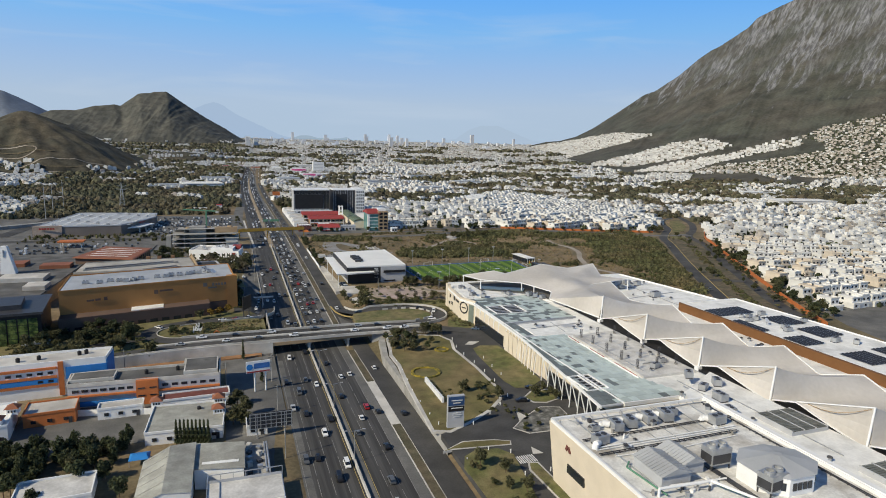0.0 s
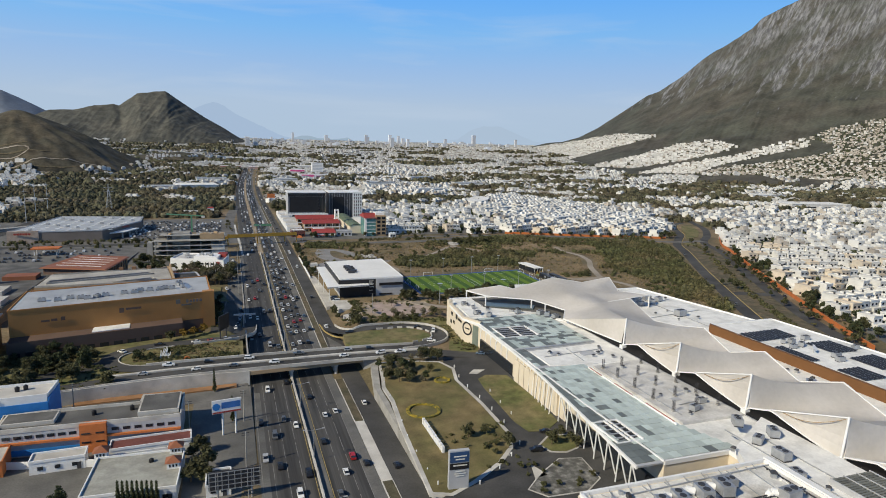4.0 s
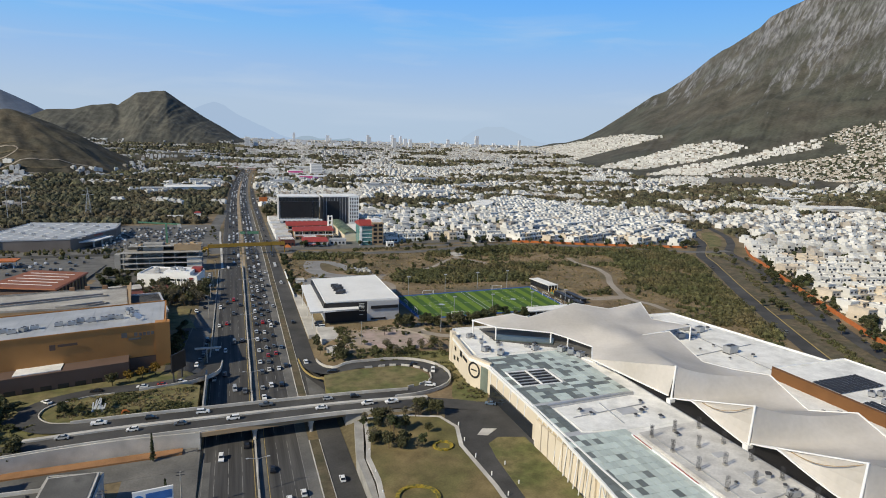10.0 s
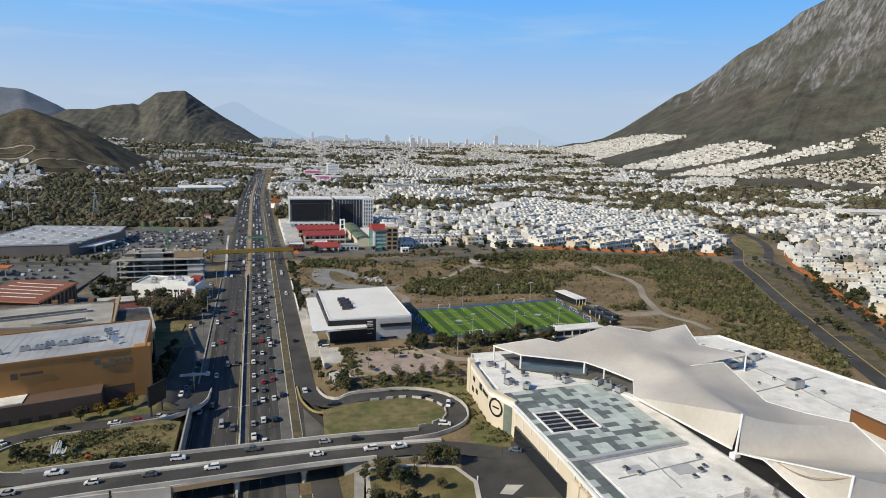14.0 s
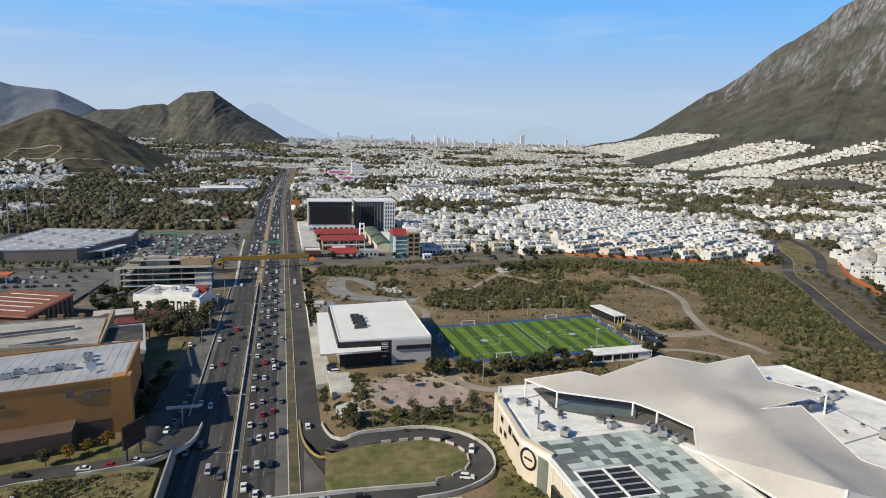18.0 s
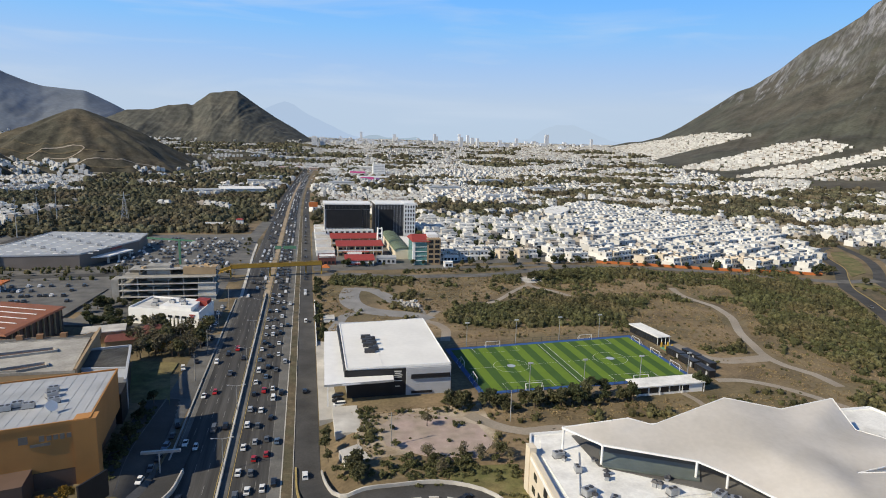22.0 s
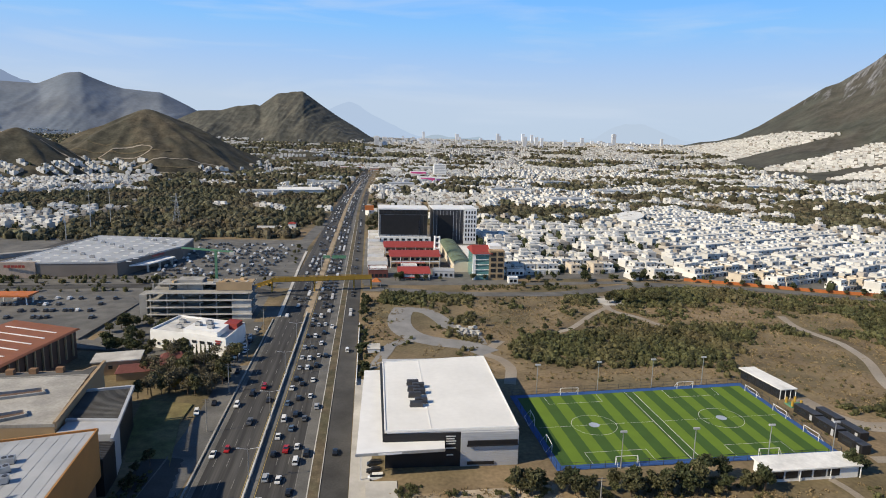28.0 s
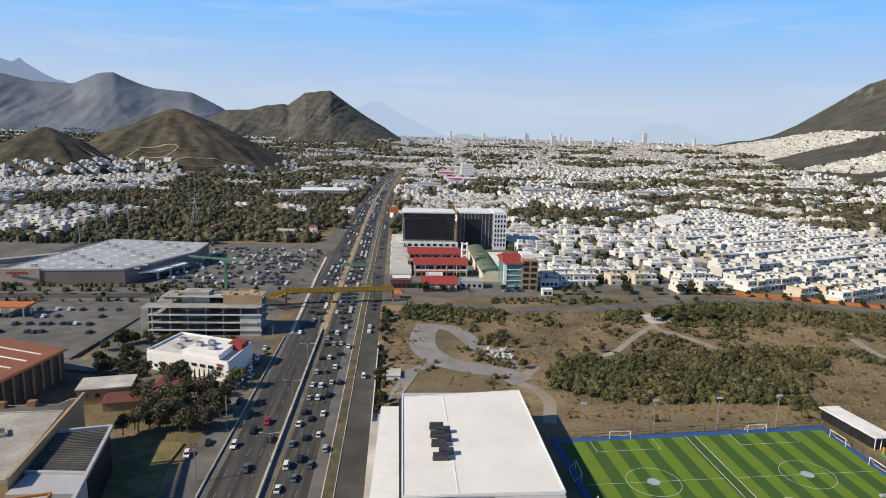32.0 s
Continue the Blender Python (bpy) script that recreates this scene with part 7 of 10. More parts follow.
part("end_wall", Mesh().box(-35, 517.4, -2, -25.8, 518.2, 9), PALE_CONCRETE, deck)
part("scaffold_screen", Mesh().box(-43, 522.2, 15.95, -26, 532, 16.1).box(-43, 521.6, 12.6, -26, 522, 16.6), TAN_WALL, deck, "brown formwork screens")
part("annex_wall", Mesh().box(-78.5, 519.5, -2, -75, 528, 11), CONCRETE, deck)
crane = thing("tower_crane", "slim green tower crane at the building site", "crane", "", -50, 552, 0)
part("mast", Mesh().bar((0, 0, -2), (0, 0, 27), 1.2), GREEN_PAINT, crane)
part("jib", Mesh().bar((-18, 2, 28), (9, -1, 26.5), 0.7, 0.9), GREEN_PAINT, crane)
part("counterweight", Mesh().cbox(8.6, -1, 25, 2.4, 1.6, 1.6), PALE_CONCRETE, crane)

white = thing("white_shop", "white two-storey shop building with red corner box", "shop")
SHOP = [(-60, 478.6), (-26, 464.6), (-22.6, 486.6), (-54, 500)]
part("wall", Mesh().prism(SHOP, -2.5, 5.6), WHITE, white)
part("roof", Mesh().prism([(-59.4, 479), (-26.4, 465.4), (-23.2, 486.2), (-53.8, 499.2)], 5.6, 5.75), STAINED, white)
part("parapet", hollow(Mesh(), [(-59.7, 478.8), (-26.2, 465), (-22.9, 486.4), (-53.9, 499.6)], 5.4, 6.5, 0.4), WHITE, white)
part("upper_storey", Mesh().prism([(-45, 473.6), (-30, 467.4), (-27.4, 483), (-41, 489)], 5.7, 8.0), WHITE, white)
part("red_box", Mesh().prism([(-30, 480), (-24.4, 478), (-23.4, 484.6), (-29, 486.6)], 5.7, 8.3), RED, white)
windows(white, None, (-45, 472.3), (-28, 465.3), 3.0, 1.1, 5, 2.1)
windows(white, None, (-58, 477.6), (-47, 473.1), 0.2, 1.1, 3, 1.1)
part("sign", Mesh().bar((-30.6, 466.2, 4.9), (-28.2, 465.2, 4.9), 0.2, 0.6).bar((-30.2, 466.0, 4.0), (-28.6, 465.4, 4.0), 0.2, 0.5), RED, white, "red unreadable wall sign")
for x, y, z in ((-49, 482, 5.75), (-40, 478, 8.0), (-36, 480, 8.0), (-34, 474, 8.0), (-50, 490, 5.75)):
    u = copy_thing(unit, pose(x, y, z, 0, 0, -22))
    u.scale = (0.8, 0.8, 0.8)

houses_old = thing("tan_house", "old tan house with weathered red roofs among trees", "house", "", -66, 438, -2, 12)
part("wall", Mesh().cbox(6, 14, 0, 16, 10, 5.4), TAN_WALL, houses_old)
part("flat_roof", Mesh().cbox(6, 14, 5.4, 17, 11, 0.4), PALE_CONCRETE, houses_old)
part("wing", Mesh().cbox(16, 6, 0, 18, 8, 3.2), TAN_WALL, houses_old)
part("red_roof", Mesh().prism([(6.5, 1.5), (25.5, 1.5), (25.5, 10.5), (6.5, 10.5)], 3.2, 5.0, [(8, 5.8), (24, 5.8), (24, 6.2), (8, 6.2)]), DARK_RED, houses_old)
part("red_roof", Mesh().prism([(20, 12), (30, 12), (30, 20), (20, 20)], 3.0, 5.0, [(22, 15.8), (28, 15.8), (28, 16.2), (22, 16.2)]), DARK_RED, houses_old)
windows(houses_old, None, (-1.5, 9), (13.5, 9), 2.6, 1.3, 4, 1.4)
structure("lawn_cinema", Mesh().prism([(-42, 406.5), (-44.6, 425), (-27, 420), (-27.5, 407), (-22, 379), (-28, 375.6), (-33, 376.5)], -4, -1.75), GREEN_LAWN, "green lawn beside the louvred pavilion", "lawn")

# ---- school and yards before the bridge ----
school = thing("school_building", "long two-storey grey and orange school building", "school")
part("wall", Mesh().prism([(-36, 223.5), (-36, 240), (-48, 241.5), (-48.2, 236), (-70, 236.5), (-84, 235.5), (-83, 225)][::-1], -4.2, 3.6), GREY_PANEL, school, "pale grey walls")
part("roof", Mesh().prism([(-36.4, 224.4), (-36.4, 239.6), (-47.6, 241), (-47.8, 235.6), (-70, 236), (-83.4, 235), (-82.6, 225.8)][::-1], 3.6, 3.8), ROOF_GREY, school, "dark stained flat roof")
part("parapet", hollow(Mesh(), [(-36, 223.7), (-36, 240), (-48, 241.5), (-48.2, 236), (-70, 236.5), (-84, 235.5), (-83, 225)], 3.3, 4.6, 0.35), PALE_CONCRETE, school)
for x0, y0, x1, y1, z in ((-47.8, 226.2, -36.6, 239.4, 5.2), (-83, 227.6, -69.5, 234.8, 4.9)):
    part("raised_roof_wall", Mesh().box(x0, y0, 3.7, x1, y1, z), PALE_CONCRETE, school)
    part("raised_roof", Mesh().box(x0 + 0.5, y0 + 0.5, z, x1 - 0.5, y1 - 0.5, z + 0.08), ROOF_GREY, school, "dark stained raised roof")
part("orange_block", Mesh().box(-62.4, 222.8, -4, -55.6, 225.4, 4.4), ORANGE, school, "orange stair block")
part("orange_band", Mesh().bar((-83, 224.5, 0.3), (-36, 223.0, 0.3), 0.8, 0.6), ORANGE, school)
part("blue_ground_floor", Mesh().bar((-82.6, 224.7, -2.6), (-36.4, 223.3, -2.6), 0.4, 1.6), BLUE, school)
windows(school, None, (-82, 224.9), (-63, 224.5), 1.4, 0.9, 7, 1.9)
windows(school, None, (-55, 224.2), (-37, 223.6), 1.4, 0.9, 6, 1.9)
for x in (-60.8, -57.2):
    for z in (1.6, -1.0):
        part("window", Mesh().box(x - 1.1, 222.65, z, x + 1.1, 222.85, z + 0.4), GLASS, school)
blueb = thing("blue_school_block", "tall white, blue and orange school block", "school")
part("wall", Mesh().prism([(-73.8, 239), (-73.4, 250.5), (-108, 248.5), (-128, 247), (-126, 234.5), (-86, 238)][::-1], -4.2, 7.8), WHITE, blueb)
part("roof", Mesh().prism([(-74.2, 239.8), (-73.8, 249.8), (-108, 247.8), (-127, 246), (-125, 235.5), (-86, 238.6)][::-1], 7.8, 8.0), PALE_CONCRETE, blueb)
part("parapet", hollow(Mesh(), [(-73.8, 239.2), (-73.4, 250.3), (-108, 248.3), (-127.6, 246.8), (-125.6, 234.8), (-86, 238.2)], 7.6, 8.7, 0.35), WHITE, blueb)
part("blue_end", Mesh().bar((-73.5, 239.0, 3.0), (-73.2, 250.6, 3.0), 0.3, 9.0), BLUE, blueb, "blue end wall")
part("blue_band", Mesh().bar((-86, 237.8, 4.2), (-73.6, 238.9, 4.2), 0.3, 4.2), BLUE, blueb, "bright blue upper front")
part("blue_band", Mesh().bar((-124, 234.4, 2.0), (-88.6, 237.6, 2.0), 0.25, 1.6), BLUE, blueb)
for z in (0.6, 3.4, 6.4):
    part("orange_band", Mesh().bar((-126, 234.2, z), (-88.6, 237.6, z), 0.4, 0.9), ORANGE, blueb)
part("orange_pier", Mesh().bar((-88.2, 237.6, 2.5), (-86.6, 237.8, 2.5), 0.7, 12), ORANGE, blueb)
windows(blueb, None, (-85.5, 238), (-74.2, 239), 4.4, 0.9, 4, 1.4)
windows(blueb, None, (-85.5, 238), (-74.2, 239), 1.4, 0.9, 4, 1.4)
windows(blueb, None, (-125, 234.4), (-89, 237.6), 4.4, 0.9, 12, 1.6)
windows(blueb, None, (-125, 234.4), (-89, 237.6), 1.5, 0.9, 12, 1.6)
tank = thing("water_tank", "black plastic roof water tank", "water tank", "roof water tanks", -95, 243, 8.0)
part("barrel", Mesh().tube((0, 0, 0), (0, 0, 1.3), 0.65, n=12), BLACK, tank)
part("lid", Mesh().tube((0, 0, 1.3), (0, 0, 1.6), 0.6, 0.25, 12), BLACK, tank)
for x, y, z in ((-83, 245, 8), (-81, 246, 8), (-101, 242, 8), (-60, 231, 3.8), (-50, 232, 3.8), (-42, 205, -0.8)):
    copy_thing(tank, pose(x, y, z))
for name, lab, x, y, sx, sy, h, wm, rm, a in (
        ("red_roof_shed", "low shed with weathered red flat roof", -43.5, 219, 21, 6, 3.2, WHITE, DARK_RED, 3), ("white_hall", "low white hall with grey flat roof", -45.2, 200.3, 21.5, 19.6, 3.6, WHITE, YARD_ROOF, -2),
        ("storage_building", "plain white storage building beside the yard", -66, 216, 13, 5, 3.4, WHITE, PALE_CONCRETE, 3), ("school_wing", "low pale school wing with orange front", -86, 218.5, 14, 10, 4.0, ORANGE, PALE_CONCRETE, 5),
        ("white_villa", "white villa with terracotta roof patches", -101, 212, 12, 18, 5.2, WHITE, ROOF_WHITE, 8), ("roof_house", "low house with stained white roof", -73.5, 167, 17, 11, 3.0, WHITE, STAINED, 4), ("corner_shop", "small flat-roofed corner shop", -25, 193, 6, 8, 3.0, WHITE, ROOF_GREY, 0)):
    b = thing(name, lab, "building", "", x, y, -4.0, a)
    part("wall", Mesh().cbox(0, 0, 0, sx, sy, h), wm, b)
    part("roof", Mesh().cbox(0, 0, h, sx - 0.5, sy - 0.5, 0.15), rm, b)
    part("parapet", hollow(Mesh(), [(-sx / 2, -sy / 2), (sx / 2, -sy / 2), (sx / 2, sy / 2), (-sx / 2, sy / 2)], h - 0.1, h + 0.6, 0.3), wm, b)
    windows(b, None, (-sx / 2 + 0.5, -sy / 2), (sx / 2 - 0.5, -sy / 2), 1.2, 1.0, max(2, int(sx / 4)), 1.3)
    part("door", Mesh().cbox(sx / 2 - 1.5, -sy / 2 - 0.05, 0, 1.0, 0.12, 2.1), DARK_METAL, b)
chal = thing("roof_turret", "small white roof turret with terracotta hip roof", "turret", "roof turrets", -36.2, 209.5, -0.5, 0)
part("wall", Mesh().cbox(0, 0, 0, 3.0, 3.0, 2.0), WHITE, chal)
part("roof", Mesh().prism([(-2, -2), (2, -2), (2, 2), (-2, 2)], 2.0, 3.2, [(-.2, -.2), (.2, -.2), (.2, .2), (-.2, .2)]), ORANGE_ROOF, chal)
for k in (-0.8, 0.0, 0.8):
    part("window", Mesh().cbox(k, -1.52, 0.8, 0.45, 0.08, 0.7), GLASS, chal)
for x, y, z in ((-36.2, 201, -0.5), (-55, 212, -0.5), (-95, 214, 1.0), (-97, 206, 1.0)):
    copy_thing(chal, pose(x, y, z))
mur = thing("mural_wall", "white boundary wall with coloured mural patches", "wall")
part("wall", Mesh().bar((-56, 213.4, -2.5), (-33, 214.6, -2.5), 0.3, 3.0).bar((-80, 218.4, -2.9), (-56, 213.4, -2.9), 0.3, 2.2), WHITE, mur)
for x, w, m in ((-51, 2.6, PINK), (-47.5, 4.5, material("lime paint", (0.25, 0.45, 0.05), 0.7)), (-43.5, 1.6, BLUE), (-37, 3, material("violet paint", (0.25, 0.12, 0.35), 0.7))):
    part("mural_patch", Mesh().bar((x - w / 2, 213.4, -2.4), (x + w / 2, 213.55, -2.4), 0.1, 1.6), m, mur)
shed = thing("metal_shed", "large pale metal shed with shallow pitched roof", "shed")
part("wall", Mesh().prism([(-53.4, 150), (-53.8, 171.4), (-41.8, 175.4), (-41.6, 150)][::-1], -4.2, 0.8), WHITE, shed, "white sheet walls")
part("roof", Mesh().face((-54.2, 149.6, 0.9), (-54.2, 171.8, 0.9), (-47.8, 173.8, 3.4), (-47.8, 149.6, 3.4)).face((-47.8, 149.6, 3.4), (-47.8, 173.8, 3.4), (-41.4, 175.8, 2.6), (-41.4, 149.6, 2.6)), YARD_ROOF, shed, "pale weathered roof sheets")
part("gable", Mesh().face((-54, 149.8, 0.8), (-41.6, 149.8, 0.8), (-41.6, 149.8, 2.6), (-47.8, 149.8, 3.4)).face((-41.6, 149.8, 0.8), (-41.6, 175.4, 0.8), (-41.6, 175.4, 2.6), (-41.6, 149.8, 2.6)), WHITE, shed)
for k in range(5):
    part("roof_lap", Mesh().bar((-54.2, 154 + k * 4.2, 1.0), (-47.8, 155 + k * 4.4, 3.5), 0.14, 0.08), PALE_CONCRETE, shed)
ext = thing("shed_extension", "flat grey-roofed extension with white walls", "shed", "", -35.6, 168, -4)
part("wall", Mesh().prism([(-5.8, -5.6), (6.2, -8.2), (6.4, 6.0), (-6, 8.4)], 0, 5.6), WHITE, ext)
part("roof", Mesh().prism([(-5.9, -5.9), (6.5, -8.5), (6.7, 6.2), (-6.1, 8.6)], 5.6, 5.8), YARD_ROOF, ext, "grey sheet roof")
part("roof_light", Mesh().bar((-4, -3.6, 5.9), (5, -4.4, 5.9), 1.2, 0.12), ROOF_WHITE, ext, "pale roof light")
rail = thing("railed_terrace", "flat roof terrace with steel railing frame", "terrace", "", -29, 152, -4)
part("wall", Mesh().cbox(0, 0, 0, 18, 11, 3.6), WHITE, rail)
part("roof", Mesh().cbox(0, 0, 3.6, 17.6, 10.6, 0.2), STAINED, rail)
for x in np.linspace(-9, 9, 7):
    part("post", Mesh().bar((x, 5.4, 3.6), (x, 5.4, 6.0), 0.16), METAL, rail)
part("top_rail", Mesh().bar((-9, 5.4, 6.0), (9, 5.4, 6.0), 0.18), METAL, rail)
part("top_rail", Mesh().bar((-9, 5.4, 6.0), (-9, -5.4, 6.0), 0.18), METAL, rail)
part("mesh_panel", Mesh().box(-8.8, 5.3, 3.8, 8.8, 5.36, 4.6), GREY_PANEL, rail)
lean = thing("blue_awning", "small bright blue tarpaulin awning in the yard", "awning", "", -56.4, 181, -4)
part("sheet", Mesh().prism([(-2.6, -2.4), (2.6, -2.4), (2.6, 2.4), (-2.6, 2.4)], 2.0, 2.6, [(-1.8, -0.4), (1.8, -0.4), (1.8, 0.4), (-1.8, 0.4)]), BLUE, lean)
for x in (-2.4, 2.4):
    for y in (-2.2, 2.2):
        part("post", Mesh().bar((x, y, 0), (x, y, 2.1), 0.1), METAL, lean)
clut = thing("roof_plant", "row of dirty rooftop machines and ducts", "roof plant", "", -26, 169, -4)
part("slab", Mesh().cbox(0, 0, 0, 6.4, 18, 2.8), CONCRETE, clut)
for k in range(9):
    part("machine", Mesh().rbox(-1.8 + (k % 2) * 2.6, -7.4 + k * 1.8, 2.8, 1.3, 1.2, 0.8 + 0.3 * (k % 3), k * 9), (DARK_METAL, METAL, PALE_CONCRETE)[k % 3], clut)
for k in range(2):
    part("duct", Mesh().tube((2.4 + k * 0.7, -8.5, 3.2), (2.4 + k * 0.7, 8.5, 3.2), 0.28, n=8), METAL, clut)
scaf = thing("steel_billboard", "steel back frame of a large billboard", "billboard", "", -21, 186, -4)
for k in range(9):
    part("rib", Mesh().bar((-6 + k * 1.5, 0, 3.2), (-6 + k * 1.5, 0, 8.2), 0.2), METAL, scaf)
for z in (3.4, 4.6, 5.8, 7.0, 8.0):
    part("rail", Mesh().bar((-6.2, 0.15, z), (6.2, 0.15, z), 0.16), METAL, scaf)
part("panel", Mesh().box(-6.2, 0.4, 3.2, 6.2, 0.5, 8.3), DARK_METAL, scaf)
for x in (-4, 4):
    part("leg", Mesh().tube((x, 0.6, 0), (x, 0.6, 8), 0.25, n=8), METAL, scaf)
bb = thing("billboard", "blue and white billboard on two posts", "billboard", "", -23, 223.4, -4, 8)
part("board", Mesh().cbox(0, 0, 7.4, 8.4, 0.4, 4.2), WHITE, bb)
part("blue_field", Mesh().cbox(1.2, -0.23, 8.9, 5.4, 0.06, 1.9), material("billboard blue", (0.05, 0.16, 0.42), 0.5), bb)
part("round_badge", Mesh().tube((-3.0, -0.2, 9.6), (-3.0, -0.3, 9.6), 1.1, n=20), BLUE, bb)
part("red_strip", Mesh().cbox(0, -0.23, 7.5, 8.2, 0.06, 0.5), RED, bb)
for x in (-1.2, 2.6):
    part("post", Mesh().tube((x, 0.5, 0), (x, 0.5, 9), 0.28, n=10), WHITE, bb)
lb = thing("side_billboard", "dark freestanding billboard seen edge on", "billboard", "", -24.5, 312, -0.8, 60)
part("board", Mesh().cbox(0, 0, 4.5, 8, 0.5, 6.5), BLACK, lb)
for x in (-2.5, 2.5):
    part("post", Mesh().tube((x, 0.4, 0), (x, 0.4, 10), 0.3, n=8), DARK_METAL, lb)
sc = thing("bird_sculpture", "white abstract steel sculpture on the bank", "sculpture", "", -46.5, 289.5, 0.2)
mS = Mesh()
for k in range(9):
    a = k * 0.7
    mS.prism([(-1.6 + 0.4 * k, -0.2), (-1.2 + 0.4 * k, -0.25), (-1.1 + 0.4 * k, 0.25), (-1.5 + 0.4 * k, 0.2)], 0.2 + 0.3 * (k % 3), 2.2 + 1.2 * math.sin(a) + 0.8, [(-1.2 + 0.5 * k + math.sin(a), -0.1), (-0.9 + 0.5 * k + math.sin(a), -0.1), (-0.9 + 0.5 * k + math.sin(a), 0.3), (-1.2 + 0.5 * k + math.sin(a), 0.3)])
part("frame", mS, WHITE, sc)
part("plinth", Mesh().cbox(0, 0, -0.3, 4, 1.6, 0.5), PALE_CONCRETE, sc)
arch = thing("orange_arch", "small orange arch on the planted bank", "arch", "", -38, 285.5, 0.2)
for i in range(8):
    t0, t1 = math.pi * i / 8, math.pi * (i + 1) / 8
    part("segment", Mesh().bar((1.1 * math.cos(t0), 0, 1.1 * math.sin(t0)), (1.1 * math.cos(t1), 0, 1.1 * math.sin(t1)), 0.4), ORANGE, arch)

# ---- offices and shops beyond the avenue ----
off = thing("black_office", "dark glass office block framed in grey", "office", "glass office blocks", 39, 734, 0)
part("body", Mesh().box(0, 0, 0, 41, 26, 30.4), GREY_PANEL, off)
part("roof", Mesh().box(-0.6, -0.6, 30.4, 41.6, 26.6, 31.4), WHITE, off, "white roof slab")
part("screen", Mesh().box(1.5, -0.5, 9, 34, -0.1, 26), BLACK, off, "large black screen front")
for k in range(14):
    part("mullion", Mesh().box(0.4 + k * 3.1, -0.3, 4, 0.7 + k * 3.1, 0, 30.2), DARK_METAL, off)
part("glass_band", Mesh().box(0.2, -0.18, 26.2, 40.8, 0, 30.0), GLASS, off)
part("glass_side", Mesh().box(34.2, -0.2, 8.6, 40.8, 0, 26), GLASS, off)
part("podium", Mesh().box(-3, -3, 0, 44, -0.2, 7.5), WHITE, off)
windows(off, None, (-2, -3), (43, -3), 4.4, 1.8, 9, 2.8)
off2 = thing("glass_office", "dark glass office block with white windowed end wing", "office", "glass office blocks", 86, 744, 0)
part("body", Mesh().box(0, 0, 0, 27, 30, 29.6), DARK_METAL, off2)
part("roof", Mesh().box(-0.6, -0.6, 29.6, 27.2, 30.6, 30.6), WHITE, off2)
part("screen", Mesh().box(4, -0.5, 4, 17, -0.1, 25), BLACK, off2)
for k in range(10):
    part("mullion", Mesh().box(0.2 + k * 2.9, -0.3, 3, 0.5 + k * 2.9, 0, 29.4), GREY_PANEL, off2)
part("white_wing", Mesh().box(27, -1, 0, 38, 29, 31), WHITE, off2)
for i in range(4):
    for j in range(7):
        part("window", Mesh().box(28.2 + i * 2.5, -1.15, 3 + j * 3.9, 29.4 + i * 2.5, -0.98, 5.4 + j * 3.9), GLASS, off2)
off3 = thing("roof_row", "long low white roofed shops beside the highway", "shop", "", 32, 640, 0)
for k in range(9):
    part("wall", Mesh().box(-2, k * 17, 0, 12 - (k % 3) * 2, k * 17 + 15, 4.5 + (k % 2) * 2), WHITE, off3)
    part("roof", Mesh().box(-1.6, k * 17 + 0.4, 4.5 + (k % 2) * 2, 11.6 - (k % 3) * 2, k * 17 + 14.6, 4.7 + (k % 2) * 2), PALE_CONCRETE, off3)
for nm, x, y, sx, sy, h, lab in (("red_roof_shops", 63, 646, 34, 13, 8.0, "two-storey shops with long red roof"), ("red_roof_plaza", 62, 682, 38, 14, 8.4, "shopping plaza with stepped red roofs"), ("red_restaurant", 60, 607, 19, 11, 4.0, "small restaurant with red roofs")):
    b = thing(nm, lab, "shop", "red roofed shops", x, y, 0, 1)
    part("wall", Mesh().cbox(0, 0, 0, sx, sy, h), TAN_WALL if nm != "red_restaurant" else TEAL, b)
    part("roof", Mesh().prism([(-sx / 2 - 1, -sy / 2 - 1.5), (sx / 2 + 1, -sy / 2 - 1.5), (sx / 2 + 1, sy / 2), (-sx / 2 - 1, sy / 2)], h, h + 2.4, [(-sx / 2 - 1, sy / 2 - 2), (sx / 2 + 1, sy / 2 - 2), (sx / 2 + 1, sy / 2), (-sx / 2 - 1, sy / 2)]), RED, b)
    windows(b, None, (-sx / 2, -sy / 2), (sx / 2, -sy / 2), h - 2.8, 1.6, max(4, int(sx / 4)), 2.8)
    windows(b, None, (-sx / 2, -sy / 2), (sx / 2, -sy / 2), 0.6, 2.0, max(4, int(sx / 4)), 2.8)
    part("balcony_rail", Mesh().cbox(0, -sy / 2 - 1.0, h / 2, sx, 0.2, 0.9), WHITE, b)
    part("canopy", Mesh().cbox(-sx * 0.1, -sy / 2 - 2.2, h / 2 - 0.4, sx * 0.6, 2.4, 0.25), RED, b)
    for k in range(6):
        part("post", Mesh().cbox(-sx / 2 + k * sx / 5, -sy / 2 - 1.1, 0, 0.35, 0.35, h), WHITE, b)
gt = thing("green_roof_building", "tan and green glass building with red and green roofs", "building")
part("tan_block", Mesh().box(108, 600, 0, 118, 622, 19.2), TAN_WALL, gt)
part("glass_block", Mesh().prism([(98.5, 601), (108, 600.2), (108, 625), (98.5, 625)], 0, 17.8), TEAL_GLASS, gt, "green glass front")
part("white_strip", Mesh().box(97.6, 600.4, 0, 99.4, 602.4, 17), WHITE, gt)
part("red_roof", Mesh().prism([(97, 599), (110, 599), (110, 626), (97, 626)], 17.2, 21.0, [(98, 611), (110, 611), (110, 613), (98, 613)]), RED, gt)
GREEN_SHEET = material("green roof sheet", (0.13, 0.17, 0.115), 0.7, var=0.15)
